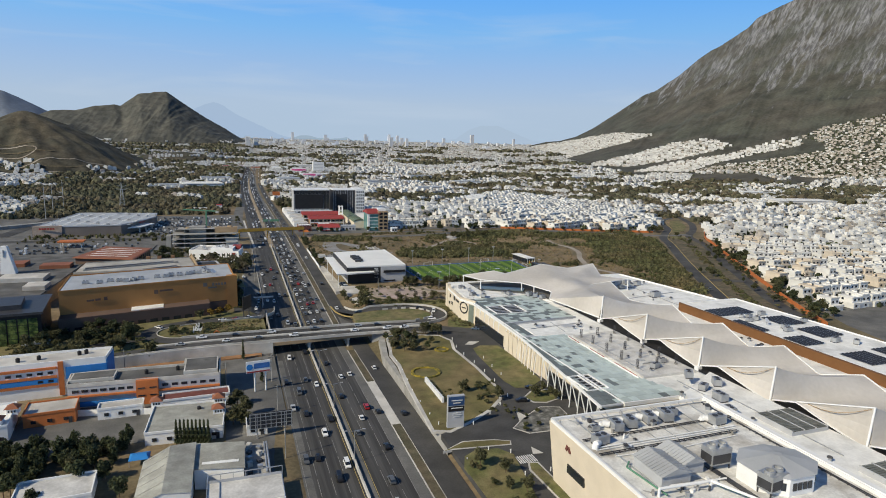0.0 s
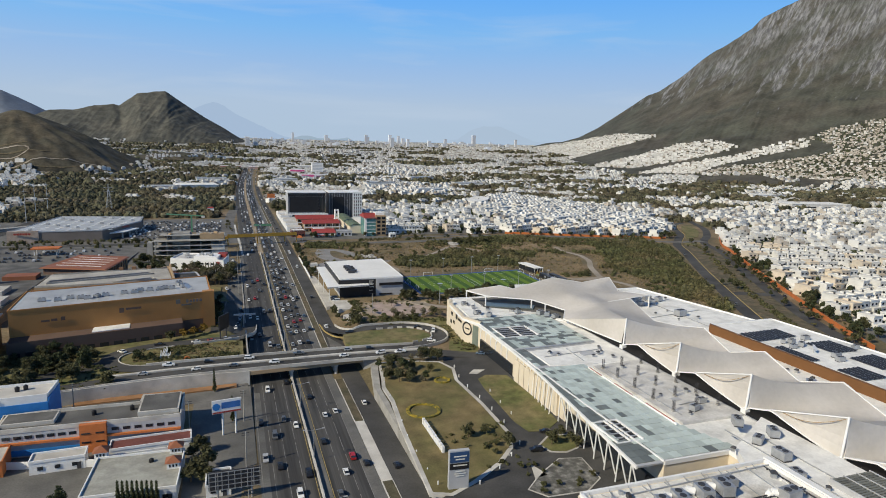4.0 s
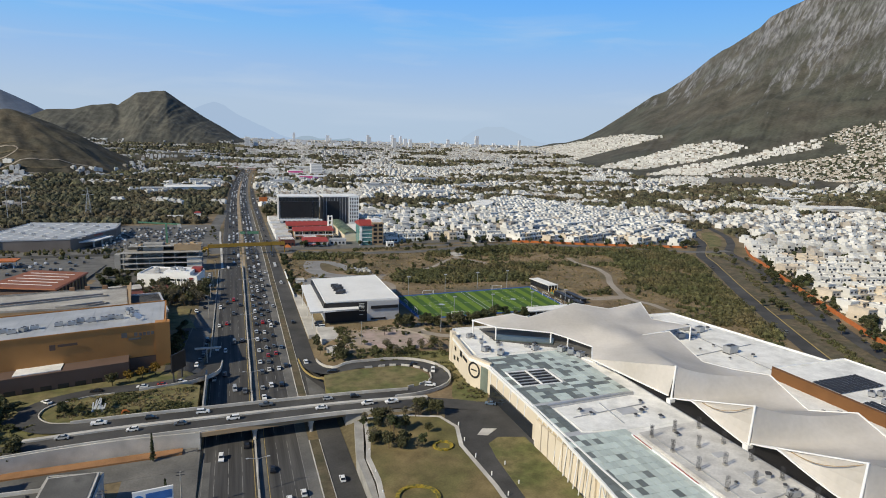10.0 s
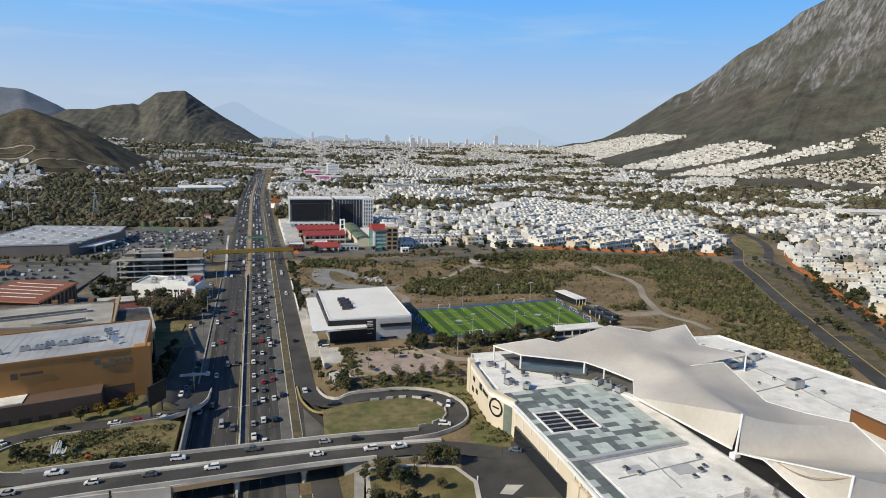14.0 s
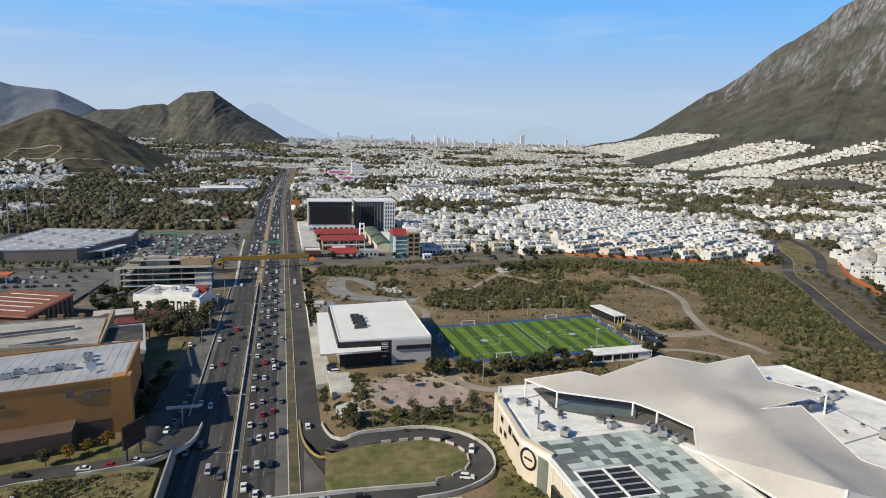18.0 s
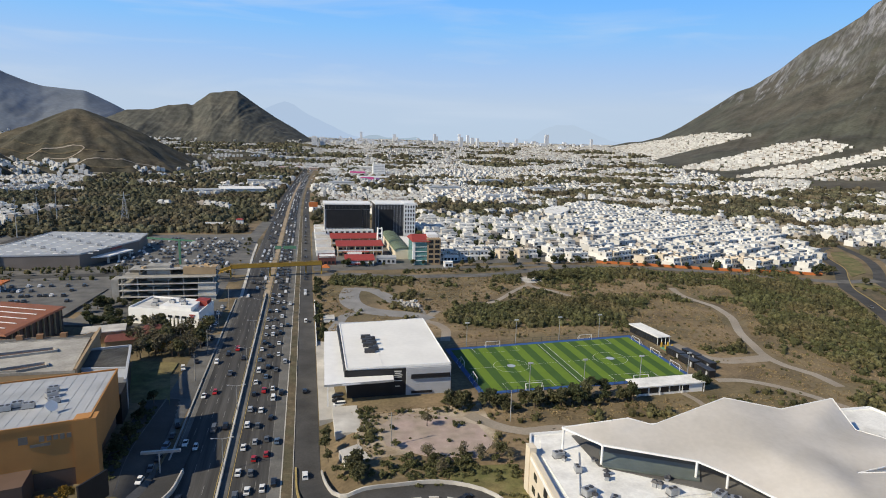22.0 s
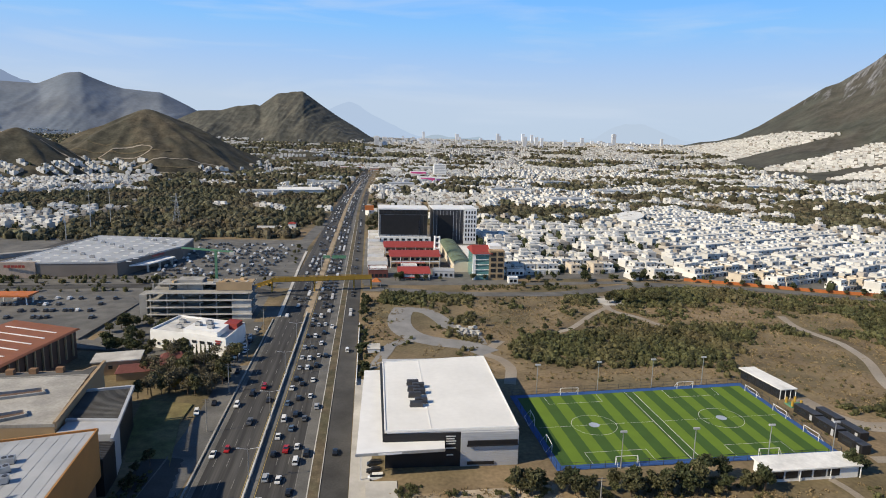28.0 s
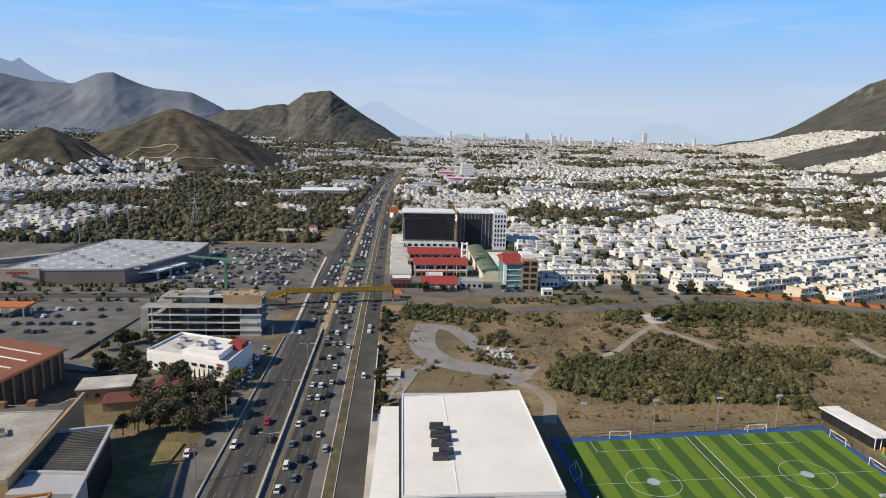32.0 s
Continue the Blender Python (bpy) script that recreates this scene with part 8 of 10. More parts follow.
for q in range(6):
    y0, y1, zb = 625 + q * 14, 639 + q * 14, 6.4 + 0.25 * q
    part("green_wing", Mesh().box(88.5, y0, 0, 99.5, y1, zb), CREAM, gt, "cream wing wall")
    vr = Mesh()
    for k in range(8):
        t0, t1 = math.pi * k / 8, math.pi * (k + 1) / 8
        vr.face((94 - 6.2 * math.cos(t0), y0 - 0.6, zb + 2.4 * math.sin(t0)), (94 - 6.2 * math.cos(t1), y0 - 0.6, zb + 2.4 * math.sin(t1)), (94 - 6.2 * math.cos(t1), y1, zb + 2.4 * math.sin(t1)), (94 - 6.2 * math.cos(t0), y1, zb + 2.4 * math.sin(t0)))
    part("green_vault", vr, GREEN_SHEET, gt, "dull green curved roof")
    part("vault_end", Mesh().prism([(88.4, y0 + 0.1), (99.6, y0 + 0.1), (99.6, y0 + 0.4), (88.4, y0 + 0.4)], zb, zb + 1.7, [(91, y0 + 0.1), (97, y0 + 0.1), (97, y0 + 0.4), (91, y0 + 0.4)]), CREAM, gt)
part("white_wing", Mesh().box(101, 630, 0, 112, 690, 7.5), STUCCO, gt)
for j in range(5):
    for i in range(2):
        part("window", Mesh().box(109.2 + i * 4.6, 599.8, 1.6 + j * 3.6, 112.4 + i * 4.6, 600.05, 3.8 + j * 3.6), GLASS, gt)
    part("floor_band", Mesh().box(98.4, 600.0, 3.2 + j * 3.3, 108, 600.25, 3.6 + j * 3.3), WHITE, gt)
part("penthouse", Mesh().box(109, 606, 19.2, 117, 618, 21.5), WHITE, gt)
cell = thing("white_mast_tower", "white lattice sign tower among shops", "tower", "", 80, 655, 0)
for x in (-2, 2):
    for y in (-2, 2):
        part("leg", Mesh().bar((x, y, 0), (x * 0.8, y * 0.8, 20), 0.7), WHITE, cell)
for k in range(5):
    part("ring_beam", Mesh().cbox(0, 0, 3 + k * 4, 4.2, 4.2, 0.5), WHITE, cell)
fb = thing("footbridge", "yellow steel pedestrian bridge over the highway", "footbridge")
a, b = Vector((-23.7, 568, 6.2)), Vector((32.5, 576, 6.2))
part("floor", Mesh().bar(a, b, 2.6, 0.35), DARK_METAL, fb)
for o in (-1.3, 1.3):
    d = Vector((-(b - a).normalized().y, (b - a).normalized().x, 0)) * o
    part("side_panel", Mesh().bar(a + d + Vector((0, 0, 1.1)), b + d + Vector((0, 0, 1.1)), 0.12, 2.0), YELLOW, fb, "yellow side panel")
    for k in range(17):
        p = a.lerp(b, k / 16) + d * 1.06
        part("rib", Mesh().bar(p, p + Vector((0, 0, 2.6)), 0.14), YELLOW, fb)
    part("top_rail", Mesh().bar(a + d + Vector((0, 0, 2.6)), b + d + Vector((0, 0, 2.6)), 0.2), YELLOW, fb)
for s in (0.0, 0.42, 0.82, 1.0):
    p = a.lerp(b, s)
    part("column", Mesh().tube((p.x, p.y, -1), (p.x, p.y, 6.2), 0.45, n=10), YELLOW, fb)
for k in range(10):
    part("stair_flight", Mesh().cbox(-24.5 - k * 2.0, 566.5 - 0.3 * k, 5.6 - k * 0.62, 2.1, 2.4, 0.4), YELLOW, fb)
part("stair_rail", Mesh().bar((-24, 565.4, 7.2), (-44, 562.4, 1.0), 0.15, 1.2), YELLOW, fb)
part("stair_rail", Mesh().bar((-24, 567.8, 7.2), (-44, 564.8, 1.0), 0.15, 1.2), YELLOW, fb)
gs = thing("road_sign_gantry", "green overhead road sign gantry", "road sign", "", 7, 640, 0)
part("beam", Mesh().cbox(0, 0, 6.6, 17, 0.5, 0.6), METAL, gs)
for x in (-5, 1.2, 6):
    part("sign_board", Mesh().cbox(x, -0.35, 6.2, 4.6, 0.15, 2.2), GREEN_PAINT, gs)
for x in (-8.3, 8.3):
    part("post", Mesh().tube((x, 0, -0.5), (x, 0, 7), 0.25, n=8), METAL, gs)
sg2 = thing("overhead_road_sign", "grey overhead sign arm reaching over the lanes", "road sign", "", -16, 336, -3.0)
part("post", Mesh().tube((0, 0, 0), (0, 0, 6.4), 0.22, n=8), METAL, sg2)
part("arm", Mesh().bar((-4.5, 0, 6.2), (5.5, 0, 6.2), 0.8, 0.7), METAL, sg2)
ob = thing("orange_sign", "orange roadside sign on a tall post", "sign", "", 30.8, 900, 0)
part("board", Mesh().cbox(0, 0, 11, 10, 0.8, 5.5), ORANGE, ob)
part("post", Mesh().tube((0, 0.6, 0), (0, 0.6, 12), 0.5, n=8), METAL, ob)
op = thing("orange_canopy", "orange awning at the footbridge foot", "awning", "", 35.5, 583, 0)
part("roof", Mesh().prism([(-3, -2.5), (3, -2.5), (3, 2.5), (-3, 2.5)], 3.0, 5.0, [(-.6, -.4), (.6, -.4), (.6, .4), (-.6, .4)]), ORANGE, op)
for x in (-2.6, 2.6):
    for y in (-2.1, 2.1):
        part("post", Mesh().cbox(x, y, 0, 0.2, 0.2, 3.0), METAL, op)
lampp = thing("street_lamp", "grey double-armed street lamp on the median", "street lamp", "median lamps", 0.15, 300, hwy(300) + 0.9)
part("pole", Mesh().tube((0, 0, 0), (0, 0, 8.6), 0.13, 0.08, 8), METAL, lampp)
for s in (-1, 1):
    part("arm", Mesh().tube((0, 0, 8.4), (s * 2.4, 0, 8.8), 0.06, n=6), METAL, lampp)
    part("lamp_head", Mesh().cbox(s * 2.6, 0, 8.72, 0.8, 0.3, 0.16), GREY_PANEL, lampp)
for y in list(np.arange(20, 262, 36)) + list(np.arange(336, 640, 36)):
    copy_thing(lampp, pose(0.15, y, hwy(y) + 0.9))
pole = thing("utility_pole", "grey concrete utility pole with crossarms", "utility pole", "utility poles", -17.5, 430, -2)
part("pole", Mesh().tube((0, 0, 0), (0, 0, 10.5), 0.17, 0.11, 8), CONCRETE, pole)
for z in (9.4, 10.1):
    part("crossarm", Mesh().cbox(0, 0, z, 2.0, 0.14, 0.14), DARK_METAL, pole)
for x, y, z in ((-17.5, 400, -2), (-17.2, 462, -1.8), (-17, 500, -1.4), (-18, 232, -4), (-18, 202, -4), (-18, 172, -4), (46.5, 335, 0), (86, 345, 0), (-34, 228, -4), (-70, 252, -4)):
    copy_thing(pole, pose(x, y, z))
block = thing("white_apartment", "white far apartment block with dark window bands", "apartment block", "far towers", 203, 1746, 0)
part("wall", Mesh().cbox(0, 0, 0, 30, 20, 34), WHITE, block)
for k in range(8):
    part("window_band", Mesh().cbox(0, -10.1, 3 + k * 4, 26, 0.2, 1.6), GREY_PANEL, block)
far_t = thing("residential_tower", "pale far residential tower", "tower", "far towers", 62, 3290, 50)
part("wall", Mesh().cbox(0, 0, 0, 24, 20, 62), WHITE, far_t)
for k in range(12):
    part("window_band", Mesh().cbox(0, -10.2, 6 + k * 4.5, 20, 0.3, 2.2), GREY_PANEL, far_t)
for x, y, s in ((152, 3320, 0.95), (130, 3240, 0.5), (230, 3420, 0.7)):
    c = copy_thing(far_t, pose(x - 50, y, 50))
    c.scale = (s, s, s)
mallp = thing("pink_store", "long far store with pink front", "store", "", 170, 1570, 0)
part("wall", Mesh().cbox(0, 0, 0, 70, 30, 12), WHITE, mallp)
part("pink_front", Mesh().cbox(-14, -15.2, 0, 30, 0.5, 11), PINK, mallp)
part("violet_front", Mesh().cbox(18, -15.2, 1, 26, 0.5, 8), material("violet cladding", (0.30, 0.14, 0.34), 0.7), mallp)

# small shops, yards and masts round the offices
for nm, lab, x, y, sx, sy, h, wm, rm, an in (
        ("maroon_shop", "dark red corner shop with white flat roof", 37, 612, 12, 12, 5.5, DARK_RED, ROOF_WHITE, 2), ("white_arcade", "white flat-roofed shop arcade", 58, 625, 10, 8, 4.5, WHITE, STAINED, 0),
        ("grey_gabled_shop", "small shop with grey curved roof", 80, 612, 14, 9, 4.0, GREY_PANEL, CORRUGATED, -6), ("cream_villa", "cream villa with red roof corner", 116, 650, 13, 12, 6.0, CREAM, STAINED, 8),
        ("white_gatehouse", "small white gatehouse by the avenue", 122, 592, 6, 4, 3.4, WHITE, ROOF_WHITE, 0), ("dark_roof_hall", "low hall with dark roof beside the estate", 128, 625, 12, 24, 5.0, WHITE, ROOF_GREY, 4)):
    b = thing(nm, lab, "shop", "", x, y, 0, an)
    part("wall", Mesh().cbox(0, 0, 0, sx, sy, h), wm, b)
    part("roof", Mesh().cbox(0, 0, h, sx + 0.4, sy + 0.4, 0.25), rm, b)
    part("parapet", hollow(Mesh(), [(-sx / 2, -sy / 2), (sx / 2, -sy / 2), (sx / 2, sy / 2), (-sx / 2, sy / 2)], h, h + 0.7, 0.3), wm, b)
    windows(b, None, (-sx / 2 + 0.5, -sy / 2), (sx / 2 - 0.5, -sy / 2), 0.8, 1.8, max(2, int(sx / 3)), 1.8)
pyln = thing("transmission_tower", "grey lattice power transmission tower in the woods", "transmission tower", "", -155, 838, 0)
for sx in (-1, 1):
    for sy in (-1, 1):
        part("leg", Mesh().bar((sx * 3.2, sy * 3.2, 0), (sx * 0.6, sy * 0.6, 26), 0.28), METAL, pyln)
    part("crossarm", Mesh().bar((sx * 0.6, 0, 24), (sx * 6.0, 0, 24.6), 0.3, 0.4), METAL, pyln)
    part("crossarm", Mesh().bar((sx * 0.6, 0, 28), (sx * 5.0, 0, 28.6), 0.3, 0.4), METAL, pyln)
for k in range(8):
    z0, z1 = k * 3.2, k * 3.2 + 3.2
    w0, w1 = 3.2 - 2.6 * z0 / 26, 3.2 - 2.6 * z1 / 26
    part("brace", Mesh().bar((-w0, -w0, z0), (w1, -w1, z1), 0.16), METAL, pyln)
    part("brace", Mesh().bar((w0, -w0, z0), (-w1, -w1, z1), 0.16), METAL, pyln)
part("peak", Mesh().bar((0, 0, 25), (0, 0, 32), 0.6), METAL, pyln)
mst = thing("steel_mast", "tall slim pale steel mast", "mast", "steel masts", -221, 806, 0)
part("pole", Mesh().tube((0, 0, 0), (0, 0, 34), 0.45, 0.2, 8), METAL, mst)
part("crossarm", Mesh().cbox(0, 0, 31, 3.0, 0.3, 0.3), METAL, mst)
copy_thing(mst, pose(-213, 742, 0))
copy_thing(mst, pose(-219, 845, 0))
fly = thing("far_interchange", "far flyover with red and white buildings beside it", "interchange", "", 48, 1890, 6)
part("deck", Mesh().cbox(0, 0, 7, 200, 14, 1.6), CONCRETE, fly)
for x in (-90, -50, -10, 30, 70):
    part("pier", Mesh().cbox(x, 0, -4, 3, 8, 11), CONCRETE, fly)
for nm, x, y, sx, h, m in (("far_red_store", -20, 1925, 60, 12, RED), ("far_orange_store", 52, 1935, 44, 10, ORANGE), ("far_white_store", 110, 1880, 46, 11, WHITE), ("far_violet_store", 150, 1760, 40, 10, PINK)):
    b = thing(nm, "far low store with bright painted front", "store", "far stores", x, y, 5)
    part("wall", Mesh().cbox(0, 0, -3, sx, 26, h + 3), WHITE, b)
    part("front", Mesh().cbox(0, -13.1, h * 0.45, sx * 0.96, 0.4, h * 0.5), m, b)


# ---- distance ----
# emission only: the haze's brightness and tint are put into the colour
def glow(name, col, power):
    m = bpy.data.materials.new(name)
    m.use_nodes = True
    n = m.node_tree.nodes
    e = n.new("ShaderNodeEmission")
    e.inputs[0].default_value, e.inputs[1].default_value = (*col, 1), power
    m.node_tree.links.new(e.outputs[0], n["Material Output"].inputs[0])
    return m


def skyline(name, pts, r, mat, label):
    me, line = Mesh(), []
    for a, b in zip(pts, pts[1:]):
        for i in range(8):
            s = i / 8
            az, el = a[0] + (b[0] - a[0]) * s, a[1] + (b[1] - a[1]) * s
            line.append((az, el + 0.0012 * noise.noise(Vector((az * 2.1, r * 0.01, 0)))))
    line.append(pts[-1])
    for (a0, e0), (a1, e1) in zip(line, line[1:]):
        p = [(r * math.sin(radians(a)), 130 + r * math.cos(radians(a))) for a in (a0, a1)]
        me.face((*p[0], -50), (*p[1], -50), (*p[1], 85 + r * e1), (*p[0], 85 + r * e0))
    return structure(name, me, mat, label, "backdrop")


# mountain silhouettes glow in painted haze tones instead of taking light
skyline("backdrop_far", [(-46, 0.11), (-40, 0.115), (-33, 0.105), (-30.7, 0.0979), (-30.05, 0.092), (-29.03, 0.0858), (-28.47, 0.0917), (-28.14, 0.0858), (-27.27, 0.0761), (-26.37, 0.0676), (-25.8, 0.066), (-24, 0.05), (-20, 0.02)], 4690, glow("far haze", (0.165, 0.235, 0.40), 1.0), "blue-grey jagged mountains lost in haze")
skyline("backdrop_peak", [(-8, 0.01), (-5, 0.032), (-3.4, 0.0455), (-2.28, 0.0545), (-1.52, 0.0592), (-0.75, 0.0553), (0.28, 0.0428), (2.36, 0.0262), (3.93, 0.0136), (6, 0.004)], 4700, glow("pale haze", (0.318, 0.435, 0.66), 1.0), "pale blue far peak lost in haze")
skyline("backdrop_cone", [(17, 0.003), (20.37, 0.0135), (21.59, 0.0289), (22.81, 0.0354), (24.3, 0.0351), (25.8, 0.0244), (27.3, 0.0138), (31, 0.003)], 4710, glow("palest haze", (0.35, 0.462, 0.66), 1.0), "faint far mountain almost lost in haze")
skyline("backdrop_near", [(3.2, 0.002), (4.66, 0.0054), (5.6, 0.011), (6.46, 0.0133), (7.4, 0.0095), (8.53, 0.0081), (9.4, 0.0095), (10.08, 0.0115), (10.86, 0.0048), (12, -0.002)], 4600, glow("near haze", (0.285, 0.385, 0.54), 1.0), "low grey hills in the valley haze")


def surface(x, y):
    return max([land(x, y)] + [h(x, y) for h in heights])


def np_domes(name, blobs, gen):
    """Solid rough cores of tree crowns, so that little ground shows through."""
    b = np.asarray(blobs, float)
    k = 6
    a = np.arange(k) * 2 * np.pi / k + gen.uniform(0, 1, (len(b), 1))
    rings = []
    for zz, rr in ((-1.6, 0.75), (0.1, 0.95), (0.75, 0.55)):
        q = gen.uniform(0.75, 1.1, (len(b), k)) * rr
        rings.append(np.stack([b[:, [0]] + np.cos(a) * q * b[:, [3]], b[:, [1]] + np.sin(a) * q * b[:, [3]], b[:, [2]] + (zz + gen.uniform(-0.15, 0.15, (len(b), k))) * b[:, [4]]], -1))
    v = np.concatenate(rings, 1)
    f = [(i, (i + 1) % k, k + (i + 1) % k, k + i) for i in range(k)] + [(k + i, k + (i + 1) % k, 2 * k + (i + 1) % k, 2 * k + i) for i in range(k)] + [(12, 13, 14, 15), (12, 15, 16, 17)]
    return np_mesh(name, v, np.arange(len(b))[:, None, None] * 18 + np.array(f)[None])


# ---- trees ----
def tree_proto(name, label, height, spread, mat, blobs, per, size, seed, group, trunk_r=0.16, slim=1.0):
    g = np.random.default_rng(seed)
    ob = thing(name, label, "tree", group, 0, 0, -500)
    tr = Mesh().tube((0, 0, -0.4), (0.1, 0.05, height * 0.55), trunk_r * 1.3, trunk_r * 0.7, 7)
    bl = []
    for k in range(blobs):
        a, q = 2 * math.pi * k / blobs + g.uniform(-0.4, 0.4), g.uniform(0.15, 0.75)
        p = Vector((math.cos(a) * spread * q, math.sin(a) * spread * q, height * g.uniform(0.45, 0.88)))
        bl.append((*p, spread * g.uniform(0.32, 0.55), height * g.uniform(0.10, 0.2) * slim))
        if k % 2 == 0:
            tr.tube((0.05, 0.02, height * 0.35), tuple(p), trunk_r * 0.5, trunk_r * 0.2, 5)
    bl.append((0, 0, height * 0.8, spread * 0.45, height * 0.2 * slim))
    part("trunk", tr, BARK, ob)
    part("crown", np_leaves("crown", bl, per, size, g), mat, ob)
    return ob


protos = {
    "oak": [tree_proto("tree", "broad dusty green tree", 6.5, 3.2, LEAF, 9, 75, 0.42, 20 + k, "broad trees") for k in range(3)],
    "dark": [tree_proto("dark_tree", "dense dark green tree", 7.0, 3.0, LEAF_DARK, 9, 85, 0.42, 40 + k, "dark trees") for k in range(3)],
    "shrub": [tree_proto("shrub", "low spreading dry shrub", 2.8, 2.0, SCRUB, 6, 60, 0.32, 60 + k, "shrubs", 0.07) for k in range(3)],
    "tall": [tree_proto("tall_tree", "tall narrow dark evergreen tree", 10.5, 2.4, LEAF_DARK, 11, 75, 0.42, 80 + k, "tall trees", 0.2, 1.3) for k in range(2)],
    "bare": [tree_proto("bare_tree", "half-bare brownish winter tree", 6.6, 2.9, LEAF_BARE, 12, 55, 0.26, 95 + k, "bare trees", 0.15) for k in range(2)],
    "autumn": [tree_proto("autumn_tree", "tree with yellowing foliage", 6.0, 2.6, LEAF_AUTUMN, 8, 75, 0.4, 90, "yellow trees")],
}


def cypress_proto():
    g = np.random.default_rng(3)
    ob = thing("cypress", "narrow column-shaped dark cypress", "tree", "cypresses", 0, 0, -500)
    part("trunk", Mesh().tube((0, 0, -0.3), (0, 0, 5), 0.15, 0.05, 6), BARK, ob)
    part("crown", np_leaves("crown", [(0, 0, 0.9 + k * 0.75, 0.65 - 0.055 * k, 0.7) for k in range(9)], 40, 0.3, g), LEAF_DARK, ob)
    return ob


cyp = cypress_proto()
tg = np.random.default_rng(77)
planted = []


def plant(kind, x, y, z=None, s=None):
    src = protos[kind][int(tg.integers(len(protos[kind])))]
    s = s or tg.uniform(0.75, 1.2)
    ob = copy_thing(src, pose(x, y, surface(x, y) if z is None else z, 0, 0, tg.uniform(0, 360)))
    ob.scale = (s, s, s * tg.uniform(0.9, 1.1))
    planted.append((x, y))


def grove(kinds, x0, y0, x1, y1, n, z=None, lo=0.7, hi=1.2):
    for _ in range(n):
        plant(kinds[int(tg.integers(len(kinds)))], tg.uniform(x0, x1), tg.uniform(y0, y1), z, tg.uniform(lo, hi))


grove(["oak", "bare", "dark", "oak"], 31, 238, 50, 261, 24, 0.1, 0.45, 0.8)
grove(["oak"], 50, 255, 60, 262, 6, 0.1, 0.6, 0.85)
grove(["oak", "shrub"], 44, 178, 54, 200, 7, 0.1, 0.4, 0.75)
grove(["shrub", "oak"], 28, 126, 38, 148, 9, 0.1, 0.5, 0.8)
grove(["shrub", "oak"], 63.5, 179.5, 73, 187, 5, 0.1, 0.5, 0.7)
grove(["shrub"], 50, 160, 69, 174, 14, 0.1, 0.3, 0.55)
grove(["shrub", "shrub", "bare"], 38, 317, 72, 328, 14, None, 0.5, 0.85)
grove(["shrub", "bare", "shrub"], 38, 330, 78, 358, 9, None, 0.45, 0.8)
grove(["oak", "shrub"], 60, 354, 80, 362, 6, None, 0.5, 0.8)
grove(["oak", "dark", "oak", "shrub"], 80, 350, 134, 360, 30, None, 0.65, 1.05)
for x, y, q in ((69, 358, 0.95), (72.5, 355.5, 1.05), (75, 358.5, 0.8), (28.2, 344, 0.6), (28.0, 338, 0.7), (28.4, 331, 0.55)):
    plant("oak", x, y, None, q)
grove(["dark"], 163, 358, 167, 362, 3, None, 0.7, 0.9)
grove(["oak", "shrub", "dark"], 27.4, 432, 30.5, 560, 34, None, 0.4, 0.75)
grove(["oak", "bare", "shrub"], 54, 317, 79, 326, 12, None, 0.5, 0.85)
grove(["shrub", "oak"], 29, 316.5, 37, 326, 8, None, 0.6, 0.9)
grove(["oak", "shrub", "dark"], -112, 284, -71, 304, 60, None, 0.5, 0.9)
grove(["shrub", "oak"], -112, 262, -62, 286, 30, None, 0.6, 1.0)
grove(["shrub"], -57, 285, -19, 301, 12, 0.2, 0.25, 0.45)
grove(["shrub", "dark"], -58, 284, -44, 292, 8, 0.2, 0.4, 0.6)
grove(["oak"], -92, 270, -70, 284, 9, None, 0.6, 0.95)
for x, y in ((-41, 314), (-37, 316.5), (-33, 319.5)):
    plant("autumn", x, y, None, 0.75)
plant("oak", -46, 311.5, None, 0.7)
grove(["bare", "oak", "bare", "bare", "bare", "oak"], -47, 424, -20, 464, 54, None, 0.75, 1.2)
grove(["bare", "oak"], -60, 446, -44, 474, 12, None, 0.6, 0.95)
grove(["autumn"], -42, 428, -30, 440, 4, None, 0.7, 0.9)
grove(["dark", "oak"], -29.8, 340, -26.6, 380, 10, None, 0.4, 0.65)
grove(["oak", "shrub", "dark"], -84, 468, -58, 514, 30, None, 0.6, 1.05)
grove(["shrub", "oak"], -58, 490, -30, 514, 12, None, 0.4, 0.8)
grove(["tall"], -100, 179, -60, 194, 56, -5.4, 0.5, 0.78)
grove(["oak", "dark"], -100, 178, -60, 192, 24, -6.0, 0.7, 0.95)
grove(["oak"], -33, 196, -27, 214, 7, -4, 0.7, 1.0)
grove(["shrub", "dark"], -90, 160, -58, 176, 8, -4, 0.6, 0.9)
grove(["oak", "shrub"], -190, 572, -26, 597, 36, None, 0.4, 0.65)
grove(["oak", "shrub"], -26, 610, -20, 735, 10, None, 0.5, 0.7)
grove(["oak", "shrub", "dark"], 280, 335, 300, 350, 5, None, 0.5, 0.9)
for k in range(34):
    s = k / 33
    x = np.interp(s, (0, 0.3, 0.6, 1), (232, 278, 330, 378)) + tg.uniform(-8, 12)
    y = np.interp(s, (0, 0.3, 0.6, 1), (225, 300, 385, 470)) + tg.uniform(-8, 8)
    plant(["oak", "shrub", "dark"][k % 3], x + 4, y, None, tg.uniform(0.45, 0.85))
grove(["oak", "dark", "shrub"], 120, 576, 230, 580, 10, None, 0.5, 0.8)
grove(["dark", "oak"], 126, 594, 236, 601, 22, None, 0.5, 1.0)
grove(["dark", "oak"], 30, 596, 118, 600, 9, None, 0.5, 0.8)
grove(["dark", "oak"], 390, 536, 404, 548, 6, None, 0.7, 1.1)
